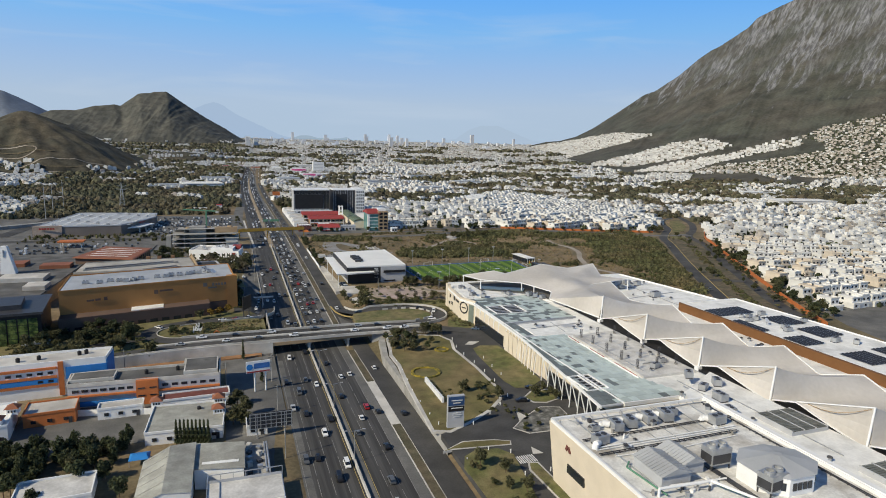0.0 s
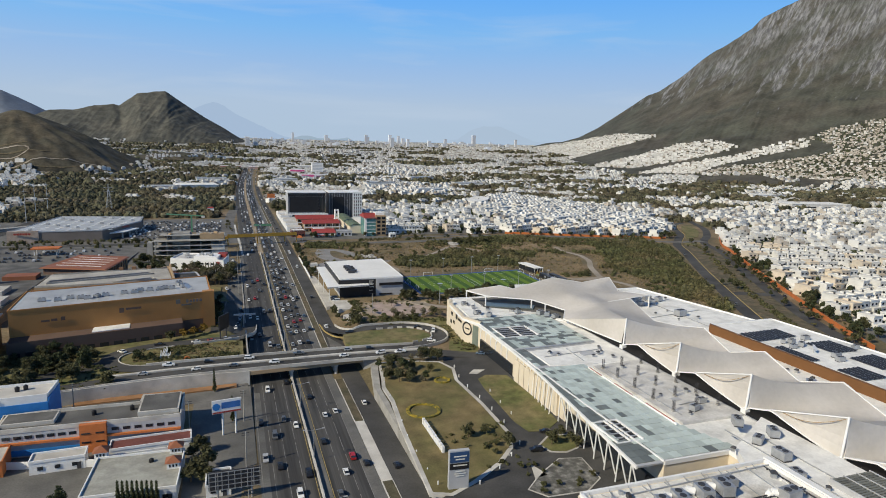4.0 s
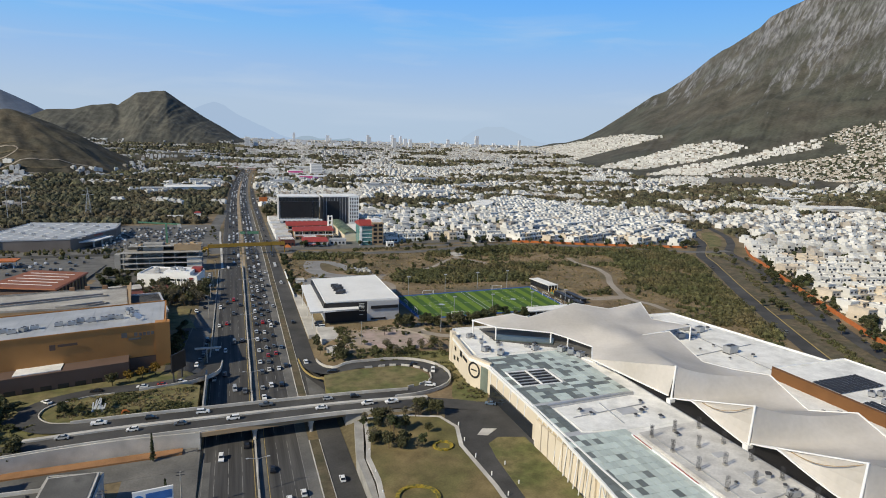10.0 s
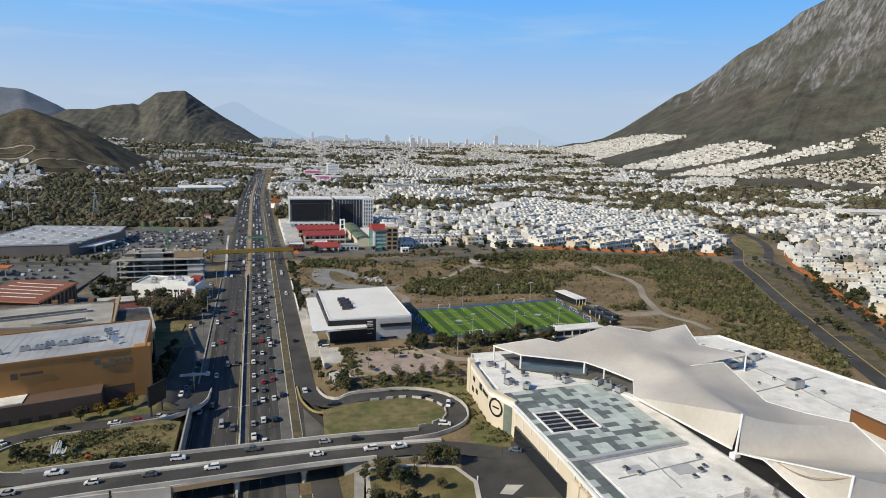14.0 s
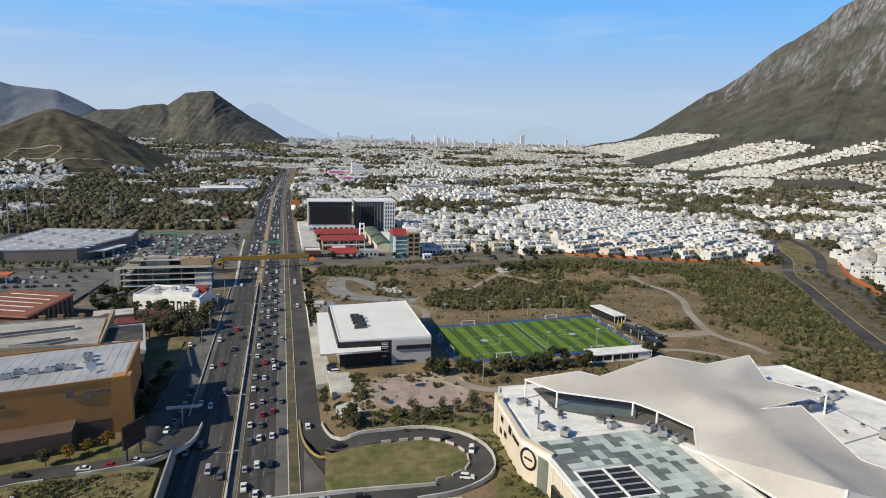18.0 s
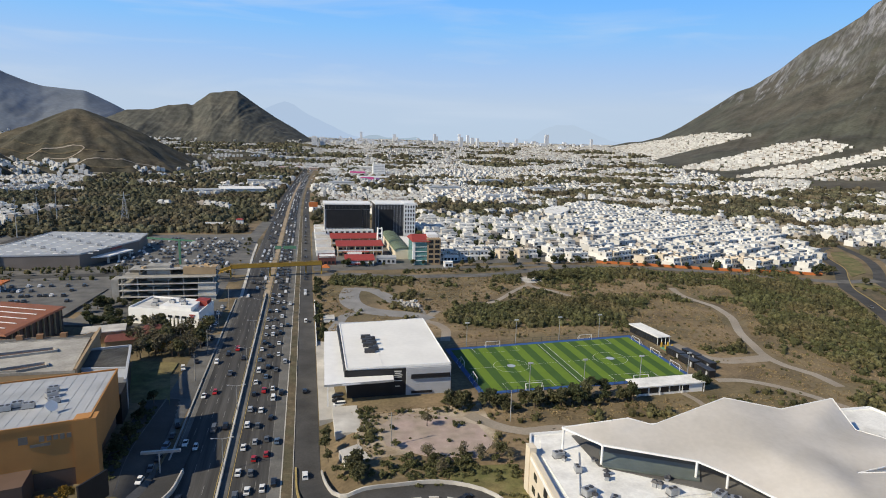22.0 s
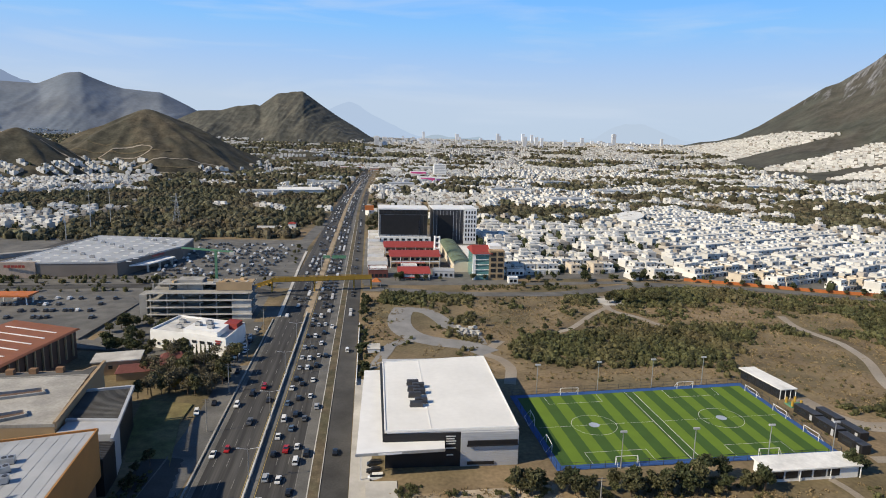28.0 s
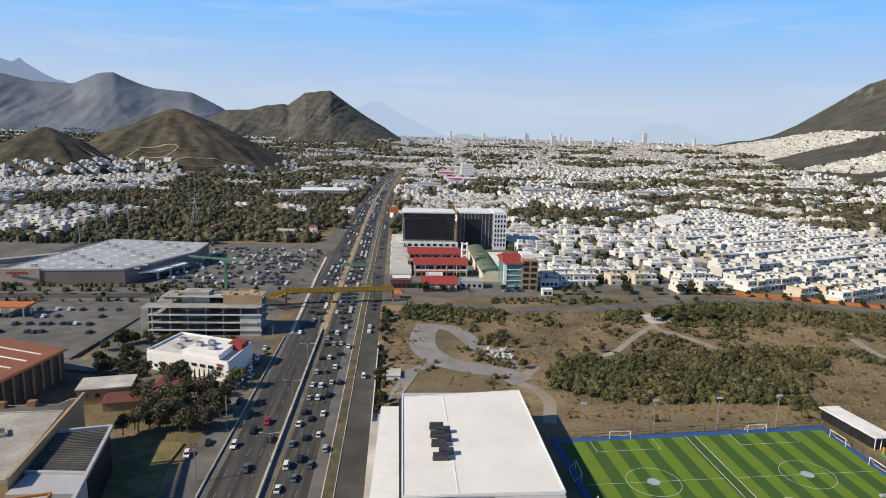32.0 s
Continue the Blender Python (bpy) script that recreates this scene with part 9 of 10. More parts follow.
grove(["oak", "shrub"], 376, 488, 398, 508, 7, None, 0.5, 0.9)
grove(["dark", "oak", "dark"], 29, 795, 60, 860, 20, None, 0.7, 1.1)
for k in range(16):
    plant(["dark", "oak"][k % 2], 244 + k * 9.2, 592 - k * 3.7 + tg.uniform(-1, 1), None, tg.uniform(0.4, 0.7))
for k in range(70):
    s = tg.uniform()
    x = np.interp(s, (0, 0.2, 0.45, 0.7, 1), (266, 286, 318, 360, 402)) + tg.choice((-4, -9, 1)) + tg.uniform(-2, 2)
    y = np.interp(s, (0, 0.2, 0.45, 0.7, 1), (228, 265, 318, 386, 452))
    plant(["oak", "dark", "dark"][k % 3], x, y, None, tg.uniform(0.5, 0.95))
for k in range(46):
    s = tg.uniform()
    x, y = np.interp(s, (0, 0.3, 0.6, 1), (236, 282, 332, 372)) + tg.uniform(-10, 6), np.interp(s, (0, 0.3, 0.6, 1), (225, 300, 385, 455))
    plant(["shrub", "shrub", "oak"][k % 3], x + 16, y, None, tg.uniform(0.4, 0.8))
for k in range(9):
    copy_thing(cyp, pose(-47.6 + k * 1.1, 189.2 - 0.3 * k, -3.9)).scale = (1.1, 1.1, 1.05)
for x, y in ((-27.5, 259.5), (-21.5, 233)):
    c = copy_thing(cyp, pose(x, y, -4.0))
    c.scale = (1.0, 1.0, 1.15)
for k in range(5):
    c = copy_thing(cyp, pose(-37 + k * 1.6, 457, -2.2))
    c.scale = (0.9, 0.9, 1.2)

for k in range(34):
    s = tg.uniform()
    x, y = np.interp(s, (0, 0.3, 0.6, 1), (244, 290, 340, 384)) + tg.uniform(-6, 12), np.interp(s, (0, 0.3, 0.6, 1), (225, 300, 385, 460))
    plant(["oak", "shrub", "dark"][k % 3], x + 2, y, None, tg.uniform(0.4, 0.8))
hill_track = Mesh()
for legs in (((-150, 0.86), (-128, 0.82), (-112, 0.70), (-98, 0.66), (-90, 0.72), (-80, 0.76), (-62, 0.72), (-40, 0.80)), ((-98, 0.66), (-94, 0.54), (-86, 0.50), (-76, 0.52), (-70, 0.58), (-78, 0.63), (-90, 0.62)), ((-112, 0.92), (-90, 0.90), (-70, 0.86), (-50, 0.94), (-36, 0.98)), ((-70, 0.86), (-60, 0.98), (-62, 1.08))):
    pts = [(-512 + 300 * (d + 0.09) * math.cos(radians(a)), 1833 + 300 * (d + 0.09) * math.sin(radians(a)), 0) for a, d in legs]
    ribbon(hill_track, curve(pts, 6), -1.7, 1.7, 0.9, surface)
structure("path_hill", hill_track, TRACK, "pale dirt tracks winding up the scrub hill", "path")

for _ in range(34):
    x, y = tg.uniform(84, 200), tg.uniform(446, 500)
    plant("oak" if tg.uniform() < 0.7 else "shrub", x, y, None, tg.uniform(0.4, 0.65))
for _ in range(14):
    plant("oak", tg.uniform(165, 205), tg.uniform(536, 554), None, tg.uniform(0.6, 0.9))

# scrub land
def inside(poly, x, y):
    odd = False
    for (x0, y0), (x1, y1) in zip(poly, poly[1:] + poly[:1]):
        if (y0 > y) != (y1 > y) and x < x0 + (y - y0) / (y1 - y0) * (x1 - x0):
            odd = not odd
    return odd


THICKETS = ((0.55, [(169, 531), (215, 530), (243, 556), (243, 562), (186, 562), (172, 550)]), (0.6, [(90, 476), (112, 487), (152, 491), (215, 484), (203, 460), (178, 447), (139, 441), (109, 443), (92, 451)]), (0.4, [(139, 537), (158, 537), (166, 560), (148, 560)]), (0.22, [(126, 496), (152, 520), (171, 514), (225, 513), (207, 484), (152, 490)]),
            (0.55, [(290, 530), (372, 520), (352, 476), (304, 399), (262, 344), (240, 362), (242, 400), (250, 430), (284, 500)]), (0.4, [(215, 423), (225, 411), (226, 398), (212, 386), (198, 394)]), (0.3, [(204, 330), (232, 318), (262, 344), (240, 366), (222, 350)]), (0.3, [(172, 366), (183, 352), (207, 345), (207, 368)]), (0.35, [(70, 517), (85, 530), (93, 556), (72, 556)]))
CLEARINGS = ((0.4, [(206, 480), (256, 475), (240, 425), (206, 398), (176, 416), (180, 446)]), (0.22, [(94, 534), (120, 527), (118, 500), (84, 500)]), (0.45, [(86, 427), (172, 430), (172, 441), (90, 441)]), (0.5, [(40, 430), (84, 430), (86, 448), (40, 448)]))


def keep_clear(x, y):
    if 26 < x < 37 and y < 445:
        return False
    if 30 < x < 88 and 360 < y < 432:
        return False
    if 79 < x < 192 and 354 < y < 428:
        return False
    if 42 < x < 78 and 324 < y < 352:
        return False
    if x < 195 and y < 330:
        return False
    if (34 < x < 68 and 445 < y < 476 or 40 < x < 84 and 468 < y < 536) and noise.noise(Vector((x * 0.08, y * 0.08, 9))) < 0.15:
        return False
    return True


def inside_bank(x, y):
    """The planted bank within the western ramp."""
    return -58 + 0.9 * max(0, 288 - y) < x < -19 and y < 301.5 + 0.1 * (x + 52)


TRACK_PTS = np.array([(v[0], v[1]) for v in tracks.v])
sg = np.random.default_rng(31)
BLVD_PTS = np.array([(v.co[0], v.co[1]) for v in bl.data.vertices] + [(v[0], v[1]) for v in BLVD] + [(v[0], v[1]) for v in BLVD2])
AVE_PTS = np.array([(v[0], v[1]) for v in AVE])
bushes, tufts = [], []
for _ in range(30000):
    x, y = sg.uniform(30, 372), sg.uniform(250, 560)
    lim = np.interp(y, (230, 268, 322, 392, 466, 500), (200, 224, 254, 296, 343, 362))
    if x > lim or not keep_clear(x, y) or (x < 205 and y < 322) or (y > 556):
        continue
    if np.min((TRACK_PTS[:, 0] - x) ** 2 + (TRACK_PTS[:, 1] - y) ** 2) < 9:
        continue
    d = 0.75 * noise.noise(Vector((x * 0.021, y * 0.026, 2.0))) + 0.6 * noise.noise(Vector((x * 0.06, y * 0.06, 5.0))) - 0.2
    d += max([0.0] + [q for q, poly in THICKETS if inside(poly, x, y)])
    d -= max([0.0] + [q for q, poly in CLEARINGS if inside(poly, x, y)])
    if d + sg.normal() * 0.13 > 0.0:
        r = (0.5 + 1.9 * sg.uniform() ** 1.8) * (1 + 0.3 * min(d, 0.6))
        bushes.append((x, y, land(x, y) + r * 0.5, r, r * sg.uniform(0.55, 0.95)))
    elif sg.uniform() < 0.06:
        r = sg.uniform(0.3, 0.9)
        bushes.append((x, y, land(x, y) + r * 0.5, r, r * 0.75))
    elif sg.uniform() < 0.8:
        r = sg.uniform(0.5, 1.3)
        tufts.append((x, y, land(x, y) + 0.12, r, 0.25))
for poly, n, lo, hi in (([(37, 540), (60, 548), (84, 541), (92, 552), (84, 557), (62, 563), (38, 566)], 150, 1.2, 2.6), ([(172, 548), (200, 538), (246, 541), (262, 553), (262, 564), (232, 573), (200, 571), (176, 562)], 330, 1.3, 3.0), ([(252, 540), (300, 534), (330, 528), (330, 538), (300, 550), (262, 562)], 170, 1.0, 2.2),
                        ([(139, 541), (158, 541), (164, 556), (144, 556)], 60, 1.1, 2.2), ([(84, 571), (150, 571), (160, 576), (160, 583), (90, 583)], 60, 0.6, 1.5), ([(92, 451), (178, 449), (208, 470), (212, 484), (152, 491), (96, 476)], 260, 1.2, 2.4)):
    x0, x1, y0, y1 = min(p[0] for p in poly), max(p[0] for p in poly), min(p[1] for p in poly), max(p[1] for p in poly)
    for _ in range(n * 2):
        x, y, r = sg.uniform(x0, x1), sg.uniform(y0, y1), lo + (hi - lo) * sg.uniform() ** 1.5
        if inside(poly, x, y) and np.min((AVE_PTS[:, 0] - x) ** 2 + (AVE_PTS[:, 1] - y) ** 2) > 40:
            bushes.append((x, y, land(x, y) + r * 0.6, r, r * sg.uniform(0.7, 1.0)))
for k in range(420):
    s = sg.uniform()
    x = np.interp(s, (0, 0.25, 0.5, 0.75, 1), (247, 277, 296, 322, 352)) - sg.uniform(6, 19)
    y = np.interp(s, (0, 0.25, 0.5, 0.75, 1), (296, 349.5, 383, 426, 476)) + sg.uniform(-3, 3)
    r = sg.uniform(1.2, 2.5)
    bushes.append((x, y, land(x, y) + r * 0.7, r, r * sg.uniform(0.7, 1.0)))
for k in range(130):
    x, y, r = sg.uniform(-192, -60), sg.choice((592.5, 603.0, 571.0)) + sg.uniform(-1.2, 1.2), sg.uniform(0.9, 1.9)
    bushes.append((x, y, land(x, y) + r * 0.9, r, r * 0.9))
for _ in range(1900):
    s = sg.uniform()
    x = np.interp(s, (0, 0.25, 0.5, 0.75, 1), (228, 262, 300, 346, 392)) + sg.uniform(-2, 24)
    y = np.interp(s, (0, 0.25, 0.5, 0.75, 1), (232, 292, 352, 424, 496)) + sg.uniform(-6, 6)
    if np.min((BLVD_PTS[:, 0] - x) ** 2 + (BLVD_PTS[:, 1] - y) ** 2) > 62 and noise.noise(Vector((x * 0.05, y * 0.05, 3.3))) > -0.3:
        r = sg.uniform(0.5, 1.5)
        bushes.append((x, y, land(x, y) + r * 0.4, r, r * 0.7))
for x0, x1, y0, y1, n, z in ((-58, -19, 284.5, 302, 520, 0.25), (-128, -70, 283, 302, 420, 0.1), (-104, -60, 262, 283, 160, 0.0), (38, 79, 330, 358, 26, 0.1), (28.5, 79, 315.5, 328, 330, -3.0), (38.5, 44, 328, 362, 60, 0.1), (30.5, 40, 318, 327, 40, 0.1), (39, 45, 338, 362, 40, 0.1), (-31.5, -25.5, 328, 376, 150, -2.2), (172, 196, 380, 400, 26, 0.1), (80, 134, 347, 360, 190, 0.1), (70, 79, 268, 318, 120, 0.2), (40, 66, 312, 324, 90, 0.1), (34, 58, 176, 200, 60, 0.2)):
    for _ in range(n):
        x, y = sg.uniform(x0, x1), sg.uniform(y0, y1)
        r = sg.uniform(0.35, 1.0)
        if noise.noise(Vector((x * 0.09, y * 0.09, 6.1))) > -0.12:
            bushes.append((x, y, max(z, land(x, y)) + r * 0.3, r, r * 0.6))
for _ in range(450):
    x, y = sg.uniform(-59, -18.5), sg.uniform(284, 303)
    if inside_bank(x, y):
        tufts.append((x, y, 0.35, sg.uniform(0.3, 0.7), 0.3))
stuff("scrub", np_leaves("scrub", bushes, 26, 0.36, sg), SCRUB, "dense grey-green thorn scrub on waste land", "scrub")
stuff("scrub_core", np_domes("scrub_core", [(x, y, z, r * 0.66, h * 0.7) for x, y, z, r, h in bushes], sg), SCRUB, "dense hearts of the thorn scrub", "scrub")
stuff("dry_grass", np_leaves("dry_grass", tufts, 9, 0.3, sg), DRY_GRASS, "tufts of dry brown grass", "grass")
rub = thing("rubble_heap", "heap of pale broken stone slabs", "rubble", "", 77, 489, 0)
for k in range(46):
    part("slab", Mesh().rbox(sg.uniform(-5, 5), sg.uniform(-5, 5), sg.uniform(0, 1.4), sg.uniform(0.8, 2.4), sg.uniform(0.6, 1.4), sg.uniform(0.4, 1.0), sg.uniform(0, 180)), PALE_CONCRETE, rub)
ruin = thing("white_hut", "small white roofless hut by the yard", "hut", "", 33.5, 468, -0.5)
part("wall", Mesh().cbox(0, 0, 0, 5, 7, 1.6), WHITE, ruin)
part("slab", Mesh().cbox(0, 0, 1.6, 5.4, 7.4, 0.2), PALE_CONCRETE, ruin)
structure("wall_roadside", wall_strip(Mesh(), [Vector((26.9, y, hwy(y))) for y in np.arange(432, 505, 6)], 0, 0.3, -0.5, 1.9), WHITE, "low white wall beside the side road", "wall")

# ---- town ----
def house_proto(seed, wall):
    g = np.random.default_rng(seed)
    w, d = g.uniform(7.4, 8.4), g.uniform(11, 13)
    ob = thing("town_house", "white flat-roofed two-storey town house", "house", "white town houses", 0, 0, -500)
    h1, h2 = 3.2, g.uniform(5.8, 6.8)
    part("ground_floor", Mesh().box(-w / 2, -d / 2, -2, w / 2, d / 2, h1), wall, ob)
    y0, x1, y1 = -d / 2 + g.uniform(0.6, 3.0), w / 2 - g.uniform(0.2, 2.2), d / 2 - g.uniform(0.3, 2.5)
    part("upper_floor", Mesh().box(-w / 2 + 0.2, y0, h1, x1, y1, h2), wall, ob)
    part("parapet", hollow(Mesh(), [(-w / 2 + 0.15, y0 - 0.05), (x1 + 0.05, y0 - 0.05), (x1 + 0.05, y1 + 0.05), (-w / 2 + 0.15, y1 + 0.05)], h2 - 0.1, h2 + 0.6, 0.25), wall, ob)
    for x, z in ((-w / 4, 4.2), (w / 6, 4.2), (-w / 4, 1.0)):
        part("window", Mesh().cbox(x, (y0 if z > 3 else -d / 2) - 0.04, z, 1.4, 0.14, 1.2), GLASS, ob)
    part("window", Mesh().cbox(-w / 2 + (0.16 if seed % 2 else -0.04), 1.0, 4.1 if seed % 2 else 1.1, 0.14, 1.3, 1.2), GLASS, ob)
    part("garage_door", Mesh().cbox(w / 4, -d / 2 - 0.04, 0, 2.4, 0.14, 2.2), GREY_PANEL if seed % 3 else DARK_METAL, ob)
    part("tank", Mesh().tube((x1 - 1.2, 1.2, h2), (x1 - 1.2, 1.2, h2 + 1.3), 0.5, n=8), DARK_METAL, ob)
    return ob


CREAM_STUCCO = material("cream stucco", (0.60, 0.52, 0.42), 0.8, var=0.1, rand=0.1)
hp = [house_proto(200 + k, STUCCO if k % 4 else CREAM_STUCCO) for k in range(8)]
hg = np.random.default_rng(501)


def east_line(y):
    return np.interp(y, (180, 222, 265, 318, 386, 452, 500, 540, 590, 680, 760), (240, 260, 281, 314, 355, 392, 416, 456, 494, 540, 576))


ESTATE_W = [(124, 604), (205, 604), (238, 604), (262, 700), (300, 800), (250, 850), (150, 870), (124, 780)]
ESTATE_E = [(242, 604), (268, 592), (318, 571), (390, 546), (436, 590), (474, 641), (500, 703), (508, 828), (488, 905), (470, 1050), (425, 1050), (330, 860), (300, 800)]
HILL_ESTATE = [(-730, 1150), (-495, 1110), (-350, 1210), (-384, 1530), (-470, 1640), (-610, 1640), (-740, 1500)]
FOOT_ESTATE = [(-420, 2150), (-250, 2250), (-60, 2300), (60, 2200), (70, 2700), (-420, 2900)]
SPINNEYS = ((197, 966, 62), (262, 1000, 48), (247, 885, 34), (324, 975, 34), (350, 915, 24), (326, 830, 20), (647, 1024, 80), (637, 949, 60), (625, 884, 50), (545, 913, 34), (450, 1199, 62), (762, 1122, 70), (578, 781, 34), (172, 880, 26), (980, 1180, 90), (1260, 1330, 110), (860, 900, 50), (700, 780, 30))
# bearing and rise of the built-up tongues on the eastern slope
TONGUES = ([(24.4, -0.008), (27.5, 0.0044), (31.5, 0.0169), (34.2, 0.0268), (37.8, 0.0259), (33.7, 0.0044), (28.9, -0.0206), (24.4, -0.03)],
           [(32.1, -0.0233), (36.6, -0.0022), (39.2, 0.0129), (41.9, 0.0205), (44.1, 0.0112), (39.6, -0.0112), (35.6, -0.024)],
           [(35.9, -0.0329), (39.6, -0.0164), (43.6, -0.0015), (45.6, 0.0118), (48.5, 0.0249), (49.3, 0.0156), (43.9, -0.0088), (39.6, -0.034)],
           [(39.6, -0.034), (43.7, -0.0150), (45.0, -0.0132), (50.5, 0.0066), (50.5, 0.016), (48.8, 0.0249), (50.3, 0.0393), (54.0, 0.0551), (72, 0.075), (72, -0.06)])
SLOPE_FOOT = ((20, 28.5, 35.9, 43.7, 50, 70), (-0.010, -0.0224, -0.0318, -0.0266, -0.03, -0.03))


def zone(x, y, r):
    """0: nothing, 1: houses, 2: woods."""
    off = x - bend(y)
    if (-19 if y > 850 else -34) < off < (30 if y > 800 else 39) and y < 1990:
        return 0
    f = 0.0105 if r < 1500 else 0.0068
    n = noise.noise(Vector((x * f * 0.7, y * f, 7.7))) + 0.6 * noise.noise(Vector((x * f * 2.7, y * f * 2.7, 1.1)))
    if x > 0:
        if inside(ESTATE_W, x, y) or inside(ESTATE_E, x, y):
            return 1
        if 470 < x <= east_line(y) and 655 < y < 790:
            return 2 if n > -0.1 else 1
        if x > east_line(y) and y < 760:
            return 2 if n > 0.62 else 1
        if y < 790 or (x < 122 and y < 860):
            return 0
        if any((x - a) ** 2 + (y - b) ** 2 < (c * (1 + 0.5 * n)) ** 2 for a, b, c in SPINNEYS):
            return 2
        return 2 if n > (0.06 if r < 1600 else (0.16 if r < 2500 else 0.30)) else 1
    if y < 745:
        return 0
    if -365 < x < -250 and 790 < y < 905:
        return 1 if n < 0.2 else 2
    if inside(HILL_ESTATE, x, y):
        return 1 if n < 0.62 else 2
    if inside(FOOT_ESTATE, x, y):
        return 1 if n < 0.25 else 2
    if -112 < x and (y < 765 or (-84 < x < -34 and 806 < y < 834)):
        return 0
    if x > -250 and y < 1330:
        return 1 if (1120 < y and x > -140 and n < -0.25) or n < -0.62 else 2
    if y < 1180:
        return 1 if n < -0.34 else 2
    return 2 if n > -0.12 else 1


near_rows, far_boxes, tan_boxes, win_boxes, tree_blobs, wood_blobs = [], [], [], [], [], []
CX, CY = 10, 150
ROADS = np.array([(v[0], v[1]) for m in (bl, avenue) for v in [q.co for q in m.data.vertices]])


def on_slope(x, y):
    """The ground's height, and whether houses may stand there: 1 yes, 0 scrub, None not on a slope."""
    mz, lz = max([-1.0] + [h(x, y) for h in heights]), land(x, y)
    if mz < lz + 4:
        return lz, None
    if x < 0:
        return max(mz, lz), (None if mz < lz + 16 else (1 if inside(HILL_ESTATE, x, y) and mz < lz + 30 else 0))
    a, r = math.degrees(math.atan2(x + 30, y - 5)), math.hypot(x + 30, y - 5)
    rise = (mz - 84) / r
    if rise < np.interp(a, *SLOPE_FOOT):
        return mz, None
    return mz, int(any(inside(p, a, rise) for p in TONGUES))


def house(x, y, z, ang, r, wide, deep, tall, poor, even=False):
    if r < 620:
        near_rows.append((x, y, z, ang))
        return
    w, d, h = wide * hg.uniform(0.86, 1.0), deep * hg.uniform(0.8, 1.0), (3.2 if hg.uniform() < 0.25 else hg.uniform(5.0, 6.8)) * tall
    if even:
        w, d, h = wide, deep * hg.uniform(0.95, 1.0), 3.3 if hg.uniform() < 0.12 else hg.uniform(5.6, 6.2)
    dest = tan_boxes if hg.uniform() < (0.72 if poor else (0.07 if even else 0.16)) else far_boxes
    dest.append((x, y, z - 3, w, d, h + 3, ang))
    if even:
        c, s = math.cos(ang), math.sin(ang)
        o = d * 0.28
        far_boxes.append((x - s * o, y + c * o, z + h, w * 0.55, d * 0.3, hg.uniform(0.5, 2.4), ang))
        for k in range(2):
            q = w * (-0.25, 0.22)[k]
            win_boxes.append((x + q * c + d / 2 * s, y + q * s - d / 2 * c, z + (3.4 if k else 0.1), 2.2 if k == 0 else 1.5, 0.3, 2.1 if k == 0 else 1.3, ang))
        return
    if r < 2300 and not poor:
        dest.append((x + hg.uniform(-1, 1), y + d * hg.uniform(-0.1, 0.2), z + h, w * hg.uniform(0.35, 0.8), d * hg.uniform(0.3, 0.6), hg.uniform(0.8, 2.8), ang))
    if r < 1700:
        for k in range(3 if r < 1000 else (1 if x > 0 else 0)):
            o = w * (-0.26, 0.24, 0.0)[k]
            win_boxes.append((x + o * math.cos(ang) + (d / 2) * math.sin(ang), y + o * math.sin(ang) - (d / 2) * math.cos(ang), z + (0.2 if k == 1 else hg.uniform(0.8, 1.2) + (h > 5) * (k < 2) * 2.6), hg.uniform(1.2, 2.6), 0.3, 2.0 if k == 1 else 1.3, ang))


